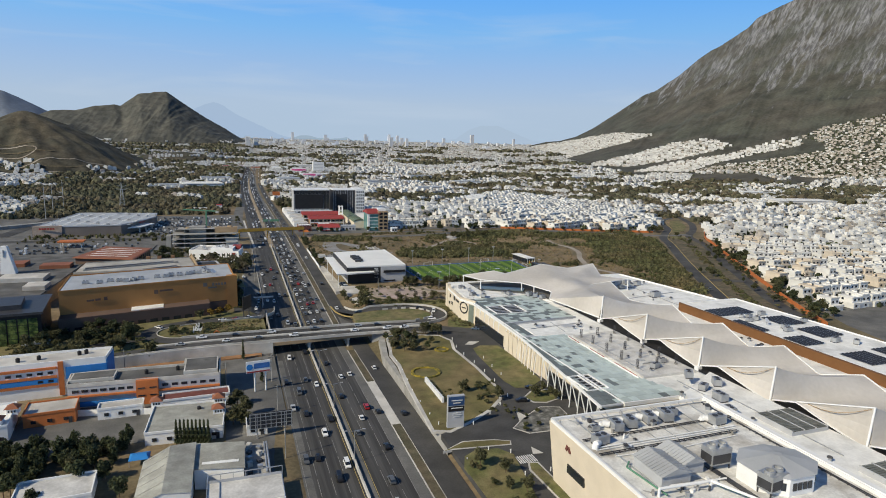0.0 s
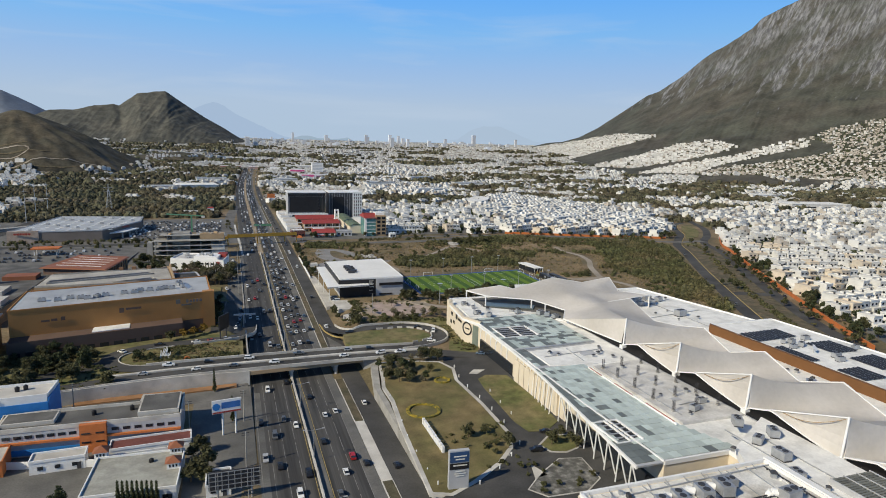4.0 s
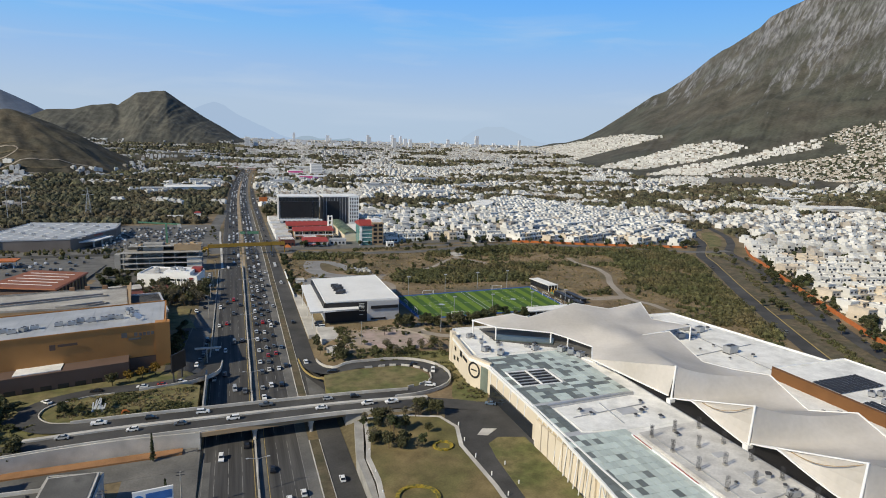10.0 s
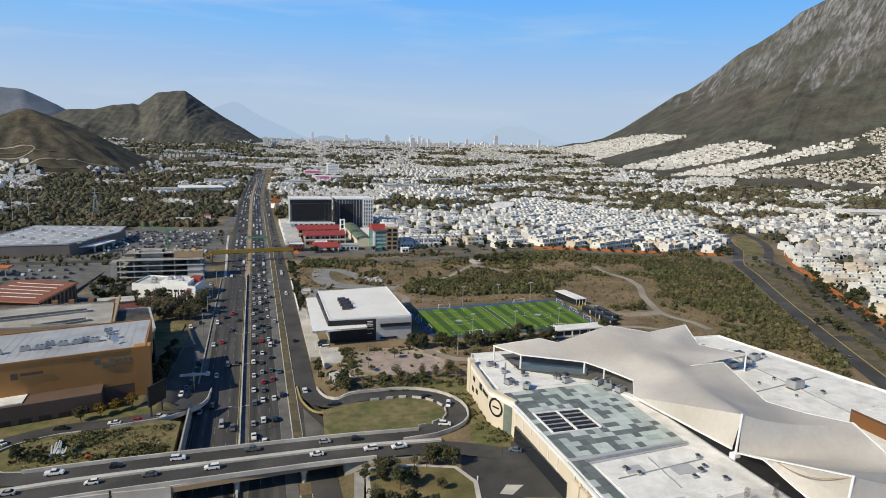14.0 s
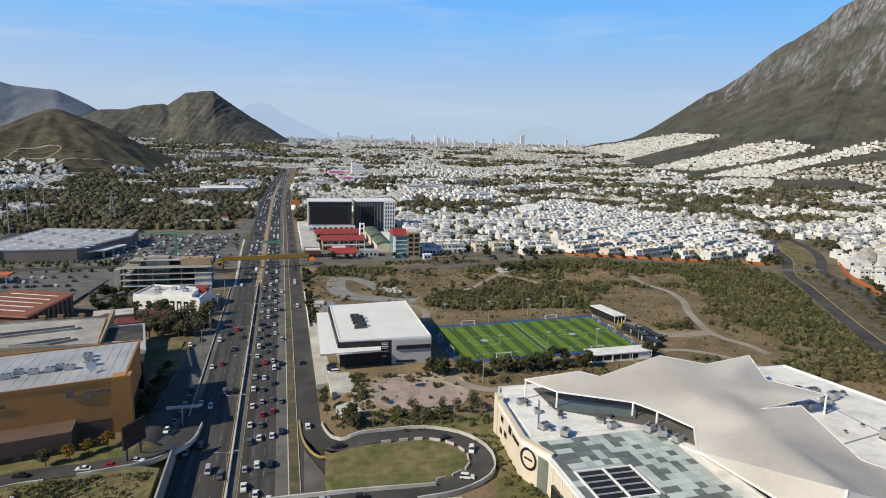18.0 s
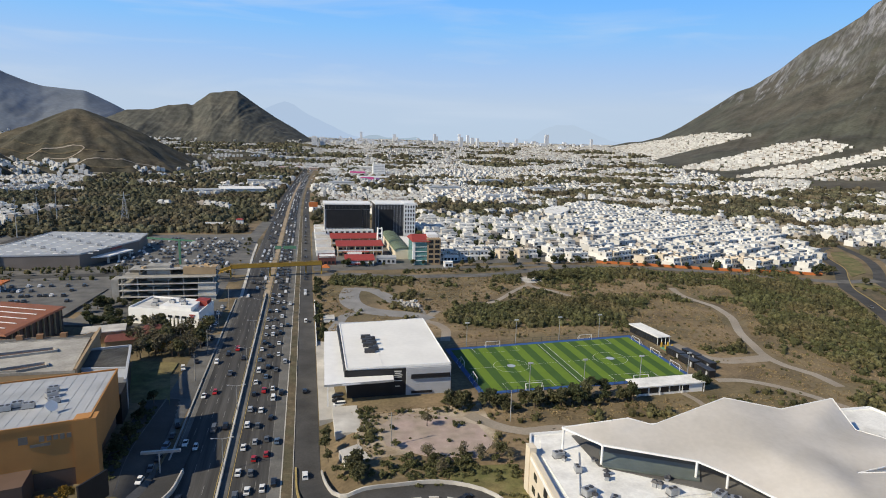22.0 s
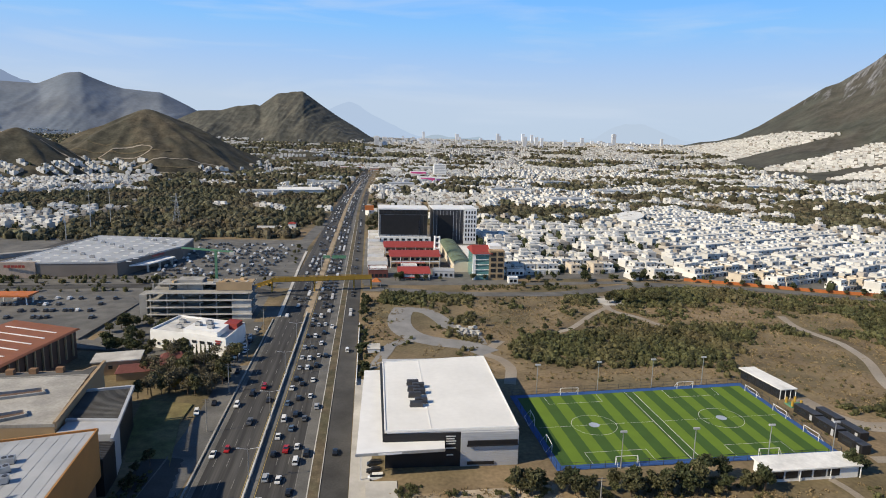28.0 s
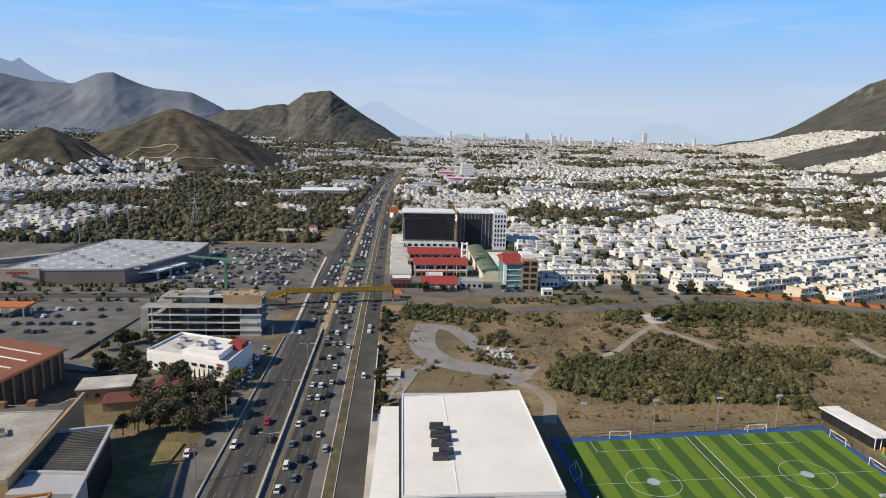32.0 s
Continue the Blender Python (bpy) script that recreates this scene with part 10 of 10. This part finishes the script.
def settle(cell, r_lo, r_hi, pitch, row, wide, deep, tall, garden):
    """Districts on a rough grid, each with its own direction of rows."""
    m = int(r_hi / cell) + 2
    cells = {(i, j): ((i + hg.uniform(-0.3, 0.3)) * cell, (j + hg.uniform(-0.3, 0.3)) * cell + CY, radians(hg.choice((-14, 4, 18, -4, 30)))) for i in range(-m, m + 1) for j in range(-3, m + 1)}
    for (ci, cj), (cx, cy, ang) in cells.items():
        rc = math.hypot(cx - CX, cy - CY)
        ac = math.degrees(math.atan2(cx - CX, cy - CY))
        if rc > r_hi + cell or rc < r_lo - cell or ac < -46 or ac > 80 or cy > 4800:
            continue
        near = np.array([(c[0], c[1]) for (i, j), c in cells.items() if abs(i - ci) < 2 and abs(j - cj) < 2 and (i, j) != (ci, cj)])
        c, s, k = math.cos(ang), math.sin(ang), int(cell * 0.95 / pitch)
        for j in range(-int(cell * 0.95 / row), int(cell * 0.95 / row) + 1):
            side = (1 if j % 2 else -1) * row * 0.14
            for i in range(-k, k + 1):
                if i % 9 == 8 and r_hi < 2500:
                    continue
                a, b = i * pitch + hg.uniform(-0.3, 0.3), j * row + side + hg.uniform(-0.5, 0.5)
                x, y = cx + c * a - s * b, cy + s * a + c * b
                if len(near) and np.min((near[:, 0] - x) ** 2 + (near[:, 1] - y) ** 2) < (x - cx) ** 2 + (y - cy) ** 2:
                    continue
                r = math.hypot(x - CX, y - CY)
                az = math.degrees(math.atan2(x - CX, y - CY))
                if not (r_lo <= r < r_hi) or az < -42 or az > 74 or y > 4700 or zone(x, y, r) != 1:
                    continue
                if inside(ESTATE_E, x, y) or inside(ESTATE_W, x, y):
                    continue
                z, ok = on_slope(x, y)
                if ok is not None and x > 0 or ok == 0 or (r < 900 and np.min((ROADS[:, 0] - x) ** 2 + (ROADS[:, 1] - y) ** 2) < 90):
                    continue
                q = hg.uniform()
                if q < garden:
                    tree_blobs.append((x, y, z + wide * 0.25, wide * hg.uniform(0.25, 0.42), wide * hg.uniform(0.22, 0.36)))
                    continue
                if q > 0.6:
                    tree_blobs.append((x - side * 0.5 * s + hg.uniform(-3, 3), y - deep * 0.6, z + wide * 0.18, wide * hg.uniform(0.14, 0.28), wide * hg.uniform(0.16, 0.3)))
                house(x, y, z, ang, r, wide, deep, tall, az > 46 and r > 1500 and ok == 1)


def estate(poly, ang, row, pitch):
    cx, cy, c, s = 330, 700, math.cos(radians(ang)), math.sin(radians(ang))
    for j in range(-32, 32):
        side = (1 if j % 2 else -1) * row * 0.10
        for i in range(-80, 80):
            a, b = i * pitch, j * row + side + hg.uniform(-0.3, 0.3)
            x, y = cx + c * a - s * b, cy + s * a + c * b
            if not inside(poly, x, y) or i % 14 == 13:
                continue
            if hg.uniform() < (0.07 if poly is ESTATE_E else 0.26):
                tree_blobs.append((x, y, 3.2, 3.6, 3.4))
                continue
            if hg.uniform() < 0.3:
                tree_blobs.append((x + 3, y - 7.6, 1.6, hg.uniform(1.0, 1.8), 1.8))
            house(x, y, 0.0, radians(ang), math.hypot(x - CX, y - CY), pitch, 12.5, 1.0, False, True)


def tongue(poly, poor):
    """Contour rows of small houses on the slope."""
    a0, a1 = min(p[0] for p in poly), max(p[0] for p in poly)
    for r in np.arange(1500, 4100, 11 if poor else 18):
        for a in np.arange(a0, min(a1, 66), math.degrees((7.2 if poor else 10) / r)):
            b = a + 0.4 * math.sin(r * 0.01)
            x, y = -30 + r * math.sin(radians(b)), 5 + r * math.cos(radians(b))
            z, ok = on_slope(x, y)
            if ok != 1 or not inside(poly, b, (z - 84) / r) or hg.uniform() < 0.1:
                continue
            if hg.uniform() < (0.36 if poor else 0.1):
                tree_blobs.append((x, y, z + 1.8, 3.2, 2.4))
                continue
            house(x + hg.uniform(-1, 1), y + hg.uniform(-1.6, 1.6), z, radians(-b + hg.uniform(-4, 4)), r, 7.0 if poor else 10, 6.2 if poor else 12, 1.0 if not poor else 0.56, poor)


for k, p in enumerate(TONGUES):
    tongue(p, k == 3)
estate(ESTATE_E, 21.6, 19.5, 7.5)
estate(ESTATE_W, 6.0, 20.0, 8.2)
settle(150, 150, 1150, 8.4, 18.5, 8.0, 11.5, 1.0, 0.24)
settle(190, 1150, 2100, 9.6, 19.5, 9.0, 11.5, 0.95, 0.22)
settle(260, 2100, 4600, 12.0, 23, 10, 11, 1.0, 0.26)
near_rows.sort(key=lambda q: math.hypot(q[0] - 170, q[1] - 330))
for k, (x, y, z, a) in enumerate(near_rows):
    if k < 178:
        copy_thing(hp[int(hg.integers(len(hp)))], pose(x, y, z, 0, 0, math.degrees(a)))
    else:
        house(x, y, z, a, 621, 8.0, 12, 1.0, False)


def wooded(r_lo, r_hi, step, size):
    n = int(r_hi / step) + 1
    for j in range(-4, n):
        for i in range(-n, n):
            x, y = (i + hg.uniform(-0.45, 0.45)) * step, (j + hg.uniform(-0.45, 0.45)) * step + CY
            r = math.hypot(x - CX, y - CY)
            az = math.degrees(math.atan2(x - CX, y - CY))
            if not (r_lo <= r < r_hi) or az < -42 or az > 74 or y > 4700 or zone(x, y, r) != 2 or hg.uniform() < 0.06:
                continue
            z, ok = on_slope(x, y)
            if ok is not None or z > land(x, y) + 5:
                continue
            q = size * (0.45 + 1.05 * hg.uniform() ** 1.6)
            wood_blobs.append((x, y, z + q * 0.7, q, q * hg.uniform(0.6, 0.95)))


wooded(150, 1150, 6.2, 3.7)
wooded(1150, 2100, 10.5, 6.2)
near_woods = len(wood_blobs)
wooded(2100, 3500, 15, 7.5)
stuff("white_houses", np_boxes("white_houses", far_boxes), TOWN_WHITE, "thousands of white flat-roofed houses", "houses")
stuff("tan_houses", np_boxes("tan_houses", tan_boxes), TOWN_TAN, "tan and grey flat-roofed houses", "houses")
stuff("house_windows", np_boxes("house_windows", win_boxes), GLASS, "dark windows of the far houses", "windows")
stuff("garden_trees", np_leaves("garden_trees", [b for b in tree_blobs if math.hypot(b[0], b[1]) < 2200], 20, 0.7, hg), LEAF_DARK, "garden trees between the houses", "trees")
stuff("garden_bushes", np_domes("garden_bushes", [(x, y, z, r * 0.8, h * 0.8) for x, y, z, r, h in tree_blobs], hg), LEAF_DARK, "dark garden bushes between the houses", "bushes")
stuff("woods", np_leaves("woods", wood_blobs[:near_woods], 16, 1.0, hg), WOODS, "dark dusty woods among the houses", "woods")
stuff("undergrowth", np_domes("undergrowth", [(x, y, z, r * 0.9, h * 0.85) for x, y, z, r, h in wood_blobs], hg), WOODS, "dense dark undergrowth of the woods", "woods")
# pale dirt roads winding round the near hill
trk = Mesh()
for rad, a0, a1, wd in ((0.58, 245, 290, 1.6), (0.68, 215, 300, 2.0), (0.80, 200, 255, 2.6), (0.88, 255, 330, 2.2)):
    pts = []
    for k in range(24):
        t = radians(a0 + (a1 - a0) * k / 23)
        q = rad * (1 + 0.04 * math.sin(5 * t))
        pts.append(Vector((-512 + 300 * q * math.cos(t), 1833 + 300 * q * math.sin(t), 0)))
    ribbon(trk, pts, -wd, wd, 1.0, surface)
structure("path_hill", trk, VERGE, "pale dirt road winding round the hill", "path")
for x, y, sx, sy, h, a in ((330, 1130, 60, 26, 8, 8), (980, 985, 74, 34, 8, -8), (905, 815, 110, 50, 7, -10), (470, 1300, 60, 35, 9, 0), (270, 1290, 60, 30, 10, 5), (-80, 1230, 70, 60, 8, 10), (-130, 1200, 40, 30, 7, 10), (180, 1960, 90, 40, 10, 0), (420, 1500, 60, 40, 10, 8), (-60, 1440, 60, 30, 8, 6), (90, 1400, 50, 30, 9, 0), (640, 1400, 90, 24, 7, 4), (860, 1480, 70, 30, 8, 12)):
    bld = thing("far_warehouse", "large pale far commercial building", "warehouse", "far commercial buildings", x, y, surface(x, y) - 2, a)
    part("wall", Mesh().cbox(0, 0, 0, sx, sy, h + 2), TOWN_WHITE, bld)
    part("roof", Mesh().cbox(0, 0, h + 2, sx + 1, sy + 1, 0.6), CORRUGATED if sx < 65 else ROOF_WHITE, bld)
    part("window_band", Mesh().cbox(0, -sy / 2 - 0.1, h * 0.5, sx * 0.85, 0.3, 1.6), GLASS, bld)
hut = thing("gate_hut", "small white hut with red tiled roof by the woods", "hut", "", -44, 829, 0)
part("wall", Mesh().cbox(0, 0, 0, 7, 6, 5), WHITE, hut)
part("roof", Mesh().prism([(-4, -3.6), (4, -3.6), (4, 3.6), (-4, 3.6)], 5, 6.2, [(-2, -0.3), (2, -0.3), (2, 0.3), (-2, 0.3)]), RED, hut)
part("door", Mesh().cbox(0.5, -3.04, 0, 1.2, 0.1, 2.2), DARK_METAL, hut)
structure("wall_woods", wall_strip(Mesh(), [Vector((x, 830, 0)) for x in range(-78, -52, 6)], 0, 0.4, -0.5, 2.2), WHITE, "white garden wall at the woods' edge", "wall")
oval = thing("crescent_building", "curved white building with a round end", "building", "", 340, 915, 0, 62)
part("wall", Mesh().prism([(52 * math.cos(radians(q)) * 1.0, 15 * math.sin(radians(q))) for q in range(0, 360, 20)], -1, 7), STUCCO, oval)
part("roof", Mesh().prism([(52.5 * math.cos(radians(q)), 15.5 * math.sin(radians(q))) for q in range(0, 360, 20)], 7, 7.6), ROOF_WHITE, oval)
city = np.random.default_rng(66)
twr = []
for _ in range(80):
    a = radians(city.uniform(1.5, 27))
    r = city.uniform(3500, 4550)
    h = city.uniform(10, 26) if city.uniform() < 0.86 else city.uniform(34, 66)
    x, y = r * math.sin(a), 130 + r * math.cos(a)
    twr.append((x, y, surface(x, y) - 3, city.uniform(12, 26), 16, h, 0))
twr.append((1570, 4040, surface(1570, 4040) - 3, 24, 20, 74, 0))
# towers take their haze from the wall colour
stuff("far_towers", np_boxes("far_towers", twr), HAZY, "pale haze-tinted towers of the distant city", "towers")

# ---- vehicles ----
PAINTS = {n: material("car paint " + n, c, 0.3, 0.0, var=0.02, bump=0, spec=0.6) for n, c in (("white", (0.75, 0.75, 0.74)), ("silver", (0.38, 0.39, 0.40)), ("grey", (0.10, 0.105, 0.11)), ("black", (0.015, 0.015, 0.017)), ("red", (0.38, 0.02, 0.02)), ("blue", (0.10, 0.15, 0.22)))}
TYRE = material("tyre rubber", (0.02, 0.02, 0.02), 0.9)


def extrude_profile(prof, w, inset=0.0):
    """A side outline (along, up) swept across the car's width."""
    me, n = Mesh(), len(prof)
    for s in (-1, 1):
        me.v += [(s * (w / 2 - inset * max(0, z - 0.8)), y, z) for y, z in prof]
    me.f = [tuple(range(n)), tuple(range(2 * n - 1, n - 1, -1))] + [(i, n + i, n + (i + 1) % n, (i + 1) % n) for i in range(n)]
    return me


SHAPES = {
    "sedan": (4.5, 1.78, [(-2.2, 0.3), (2.2, 0.3), (2.25, 0.62), (2.1, 0.78), (1.05, 0.92), (-1.5, 0.95), (-2.2, 0.85)], [(1.15, 0.9), (0.35, 1.38), (-1.0, 1.40), (-1.7, 0.94)], [(0.3, 1.36), (-0.95, 1.38), (-0.95, 1.45), (0.25, 1.44)]),
    "hatchback": (3.9, 1.7, [(-1.9, 0.3), (1.95, 0.3), (1.98, 0.65), (1.7, 0.85), (0.95, 0.96), (-1.8, 0.98)], [(1.05, 0.93), (0.3, 1.46), (-1.4, 1.48), (-1.85, 0.97)], [(0.25, 1.44), (-1.4, 1.46), (-1.4, 1.54), (0.2, 1.52)]),
    "suv": (4.7, 1.9, [(-2.3, 0.36), (2.3, 0.36), (2.35, 0.8), (2.1, 1.0), (1.1, 1.1), (-2.25, 1.12)], [(1.15, 1.08), (0.5, 1.66), (-2.0, 1.68), (-2.25, 1.1)], [(0.45, 1.64), (-2.0, 1.66), (-2.0, 1.76), (0.4, 1.74)]),
    "pickup": (5.3, 1.92, [(-2.6, 0.4), (2.6, 0.4), (2.65, 0.85), (2.4, 1.02), (1.3, 1.12), (-0.9, 1.12), (-0.95, 1.12), (-2.6, 1.1)], [(1.4, 1.1), (0.7, 1.7), (-0.7, 1.72), (-0.95, 1.1)], [(0.65, 1.68), (-0.7, 1.7), (-0.7, 1.79), (0.6, 1.78)]),
    "van": (4.9, 1.9, [(-2.4, 0.34), (2.4, 0.34), (2.42, 0.8), (1.9, 1.1), (1.6, 1.15), (-2.4, 1.2)], [(1.75, 1.12), (1.1, 1.9), (-2.3, 1.94), (-2.4, 1.18)], [(1.05, 1.88), (-2.3, 1.92), (-2.3, 2.02), (1.0, 2.0)]),
}
wheel_mesh = Mesh().tube((-0.11, 0, 0), (0.11, 0, 0), 0.33, n=12).data("wheel")
cars = {}
for shape, (length, width, low, glass_p, roof_p) in SHAPES.items():
    for paint in PAINTS:
        word = {"suv": "tall sport utility car", "pickup": "pickup truck", "van": "passenger van"}.get(shape, shape + " car")
        c = thing("car" if shape not in ("pickup", "van") else shape, f"{paint} {word} on the asphalt road", "car" if shape not in ("pickup", "van") else shape, "vehicles in traffic", 0, 0, -500)
        part("body", extrude_profile(low, width, 0.1), PAINTS[paint], c)
        part("cabin_glass", extrude_profile(glass_p, width - 0.12, 0.28), GLASS, c)
        part("roof", extrude_profile(roof_p, width - 0.42, 0.0), PAINTS[paint], c)
        for x in (-width / 2 + 0.08, width / 2 - 0.08):
            for y in (-length * 0.3, length * 0.3):
                part("wheel", wheel_mesh, TYRE, c).location = (x, y, 0.33)
        cars[shape, paint] = c
vg = np.random.default_rng(404)
PAINT_W = (["white"] * 12 + ["silver"] * 4 + ["grey"] * 6 + ["black"] * 8 + ["red"] + ["blue"])
SHAPE_W = ["sedan"] * 6 + ["hatchback"] * 4 + ["suv"] * 5 + ["pickup"] * 2 + ["van"]
count = 0


def drive(x, y, z, deg):
    global count
    count += 1
    c = copy_thing(cars[SHAPE_W[int(vg.integers(len(SHAPE_W)))], PAINT_W[int(vg.integers(len(PAINT_W)))]], pose(x, y, z, 0, 0, deg))
    c.scale = (0.81, 0.84, 0.84)


for lane, y0, y1, lo, hi, deg in ((-12.7, 150, 430, 20, 60, 180), (-9.2, 60, 450, 18, 48, 180), (-5.6, 60, 460, 22, 62, 180), (-2.3, 60, 450, 26, 70, 180),
                                  (4.4, 60, 262, 22, 50, 0), (7.6, 60, 262, 20, 48, 0), (11.0, 60, 262, 26, 60, 0), (14.0, 100, 262, 60, 120, 0), (4.4, 286, 520, 8, 17, 0), (7.6, 286, 520, 7.5, 16, 0), (11.0, 286, 520, 8, 18, 0), (14.0, 320, 520, 18, 50, 0), (22.0, 120, 500, 40, 90, 0)):
    y = y0 + vg.uniform(0, hi)
    while y < y1:
        drive(lane + vg.uniform(-0.3, 0.3), y, hwy(y) + 0.03, deg + vg.uniform(-1.5, 1.5))
        y += vg.uniform(lo, hi)
for x, y, deg in ((-52, 270.6, 88), (-34, 271, 91), (-21, 271.6, 90), (-6, 271.4, 90), (21, 272.0, 90), (36, 271.6, 92), (44, 270.8, 96), (-44, 278.0, -90), (-30, 278.2, -90), (-15, 278.6, -90), (4, 279, -90), (24, 278.8, -90), (33, 278.4, -90)):
    drive(x, y, DECK + 0.06, deg)
for x, y, z, deg in ((-36, 307.6, -0.25, 86), (-50, 306.4, 0.1, 84), (-24, 310.6, -0.9, 68), (-63, 300, 0.28, 45), (30, 308.6, -1.35, 78), (66.5, 296, 0.36, 160), (61, 282, 0.5, -110), (61, 305, 0.1, 110), (-30, 308.6, -0.5, 78), (76, 262, 0.1, 60), (60, 181, 0.1, 80), (68, 190.5, 0.2, 70), (33.2, 375, -1.28, 90), (33, 371.5, -1.28, 90), (33.4, 368, -1.28, 90), (250, 303, 0.12, -28), (278, 358, 0.12, -30), (296, 312, 0.14, 150), (340, 452, 0.12, -30)):
    drive(x, y, z, deg)
for x, y in ((-19.5, 470), (-21, 476), (-19.8, 482), (-21, 488), (-19, 494), (-20.5, 500), (-20.2, 420), (-24, 413), (-19.6, 330), (-18.6, 337), (-17.8, 343), (-17.4, 350), (-17, 357), (-16.8, 364), (-18, 448), (-22, 464), (-20.4, 441)):
    drive(x, y, max(hwy(y), land(x, y)) + 0.15, 180 + vg.uniform(-12, 12))
light_cars, dark_cars = [], []


def park(x, y, z, ang):
    l, w = vg.uniform(3.5, 4.3), 1.6
    dest = light_cars if vg.uniform() < 0.32 else dark_cars
    dest.append((x, y, z + 0.25, w, l, 0.62, ang))
    dest.append((x, y - 0.2, z + 0.87, w * 0.86, l * 0.52, 0.55, ang))


for y in np.arange(522, 2000, 7.5):
    for lane in (4.4, 7.6, 11.0, -9.2, -5.6, -2.3):
        if vg.uniform() < (0.72 if lane > 0 else 0.38):
            yy = y + vg.uniform(-2, 2)
            park(bend(yy) + lane, yy, hwy(yy) + valley(0, yy), 0)
    if vg.uniform() < 0.25:
        park(bend(y) + 22, y, hwy(y) + valley(0, y), 0)
for row in range(9):
    for k in range(26):
        if vg.uniform() < 0.5:
            park(-104 + k * 2.9, 612 + row * 14.2 + vg.uniform(-0.4, 0.4), 0.1, 0)
        if vg.uniform() < 0.4:
            park(-104 + k * 2.9, 617.2 + row * 14.2 + vg.uniform(-0.4, 0.4), 0.1, 0)
for row in range(4):
    for k in range(30):
        if vg.uniform() < 0.3 + 0.3 * (k < 14):
            park(-184 + k * 2.9, 518 + row * 12 + vg.uniform(-0.4, 0.4), 0.1, 0.1)
stuff("light_cars", np_boxes("light_cars", light_cars), material("pale far cars", (0.62, 0.62, 0.62), 0.35, var=0.02, island=0.2, spec=0.6), "pale cars parked and queuing far off", "cars")
stuff("dark_cars", np_boxes("dark_cars", dark_cars), material("dark far cars", (0.06, 0.062, 0.068), 0.35, var=0.05, island=0.4, spec=0.6), "dark cars parked and queuing far off", "cars")
for group in list(protos.values()) + [[cyp], hp, list(cars.values())]:
    for ob in group:
        for o in (*ob.children_recursive, ob):
            bpy.data.objects.remove(o)
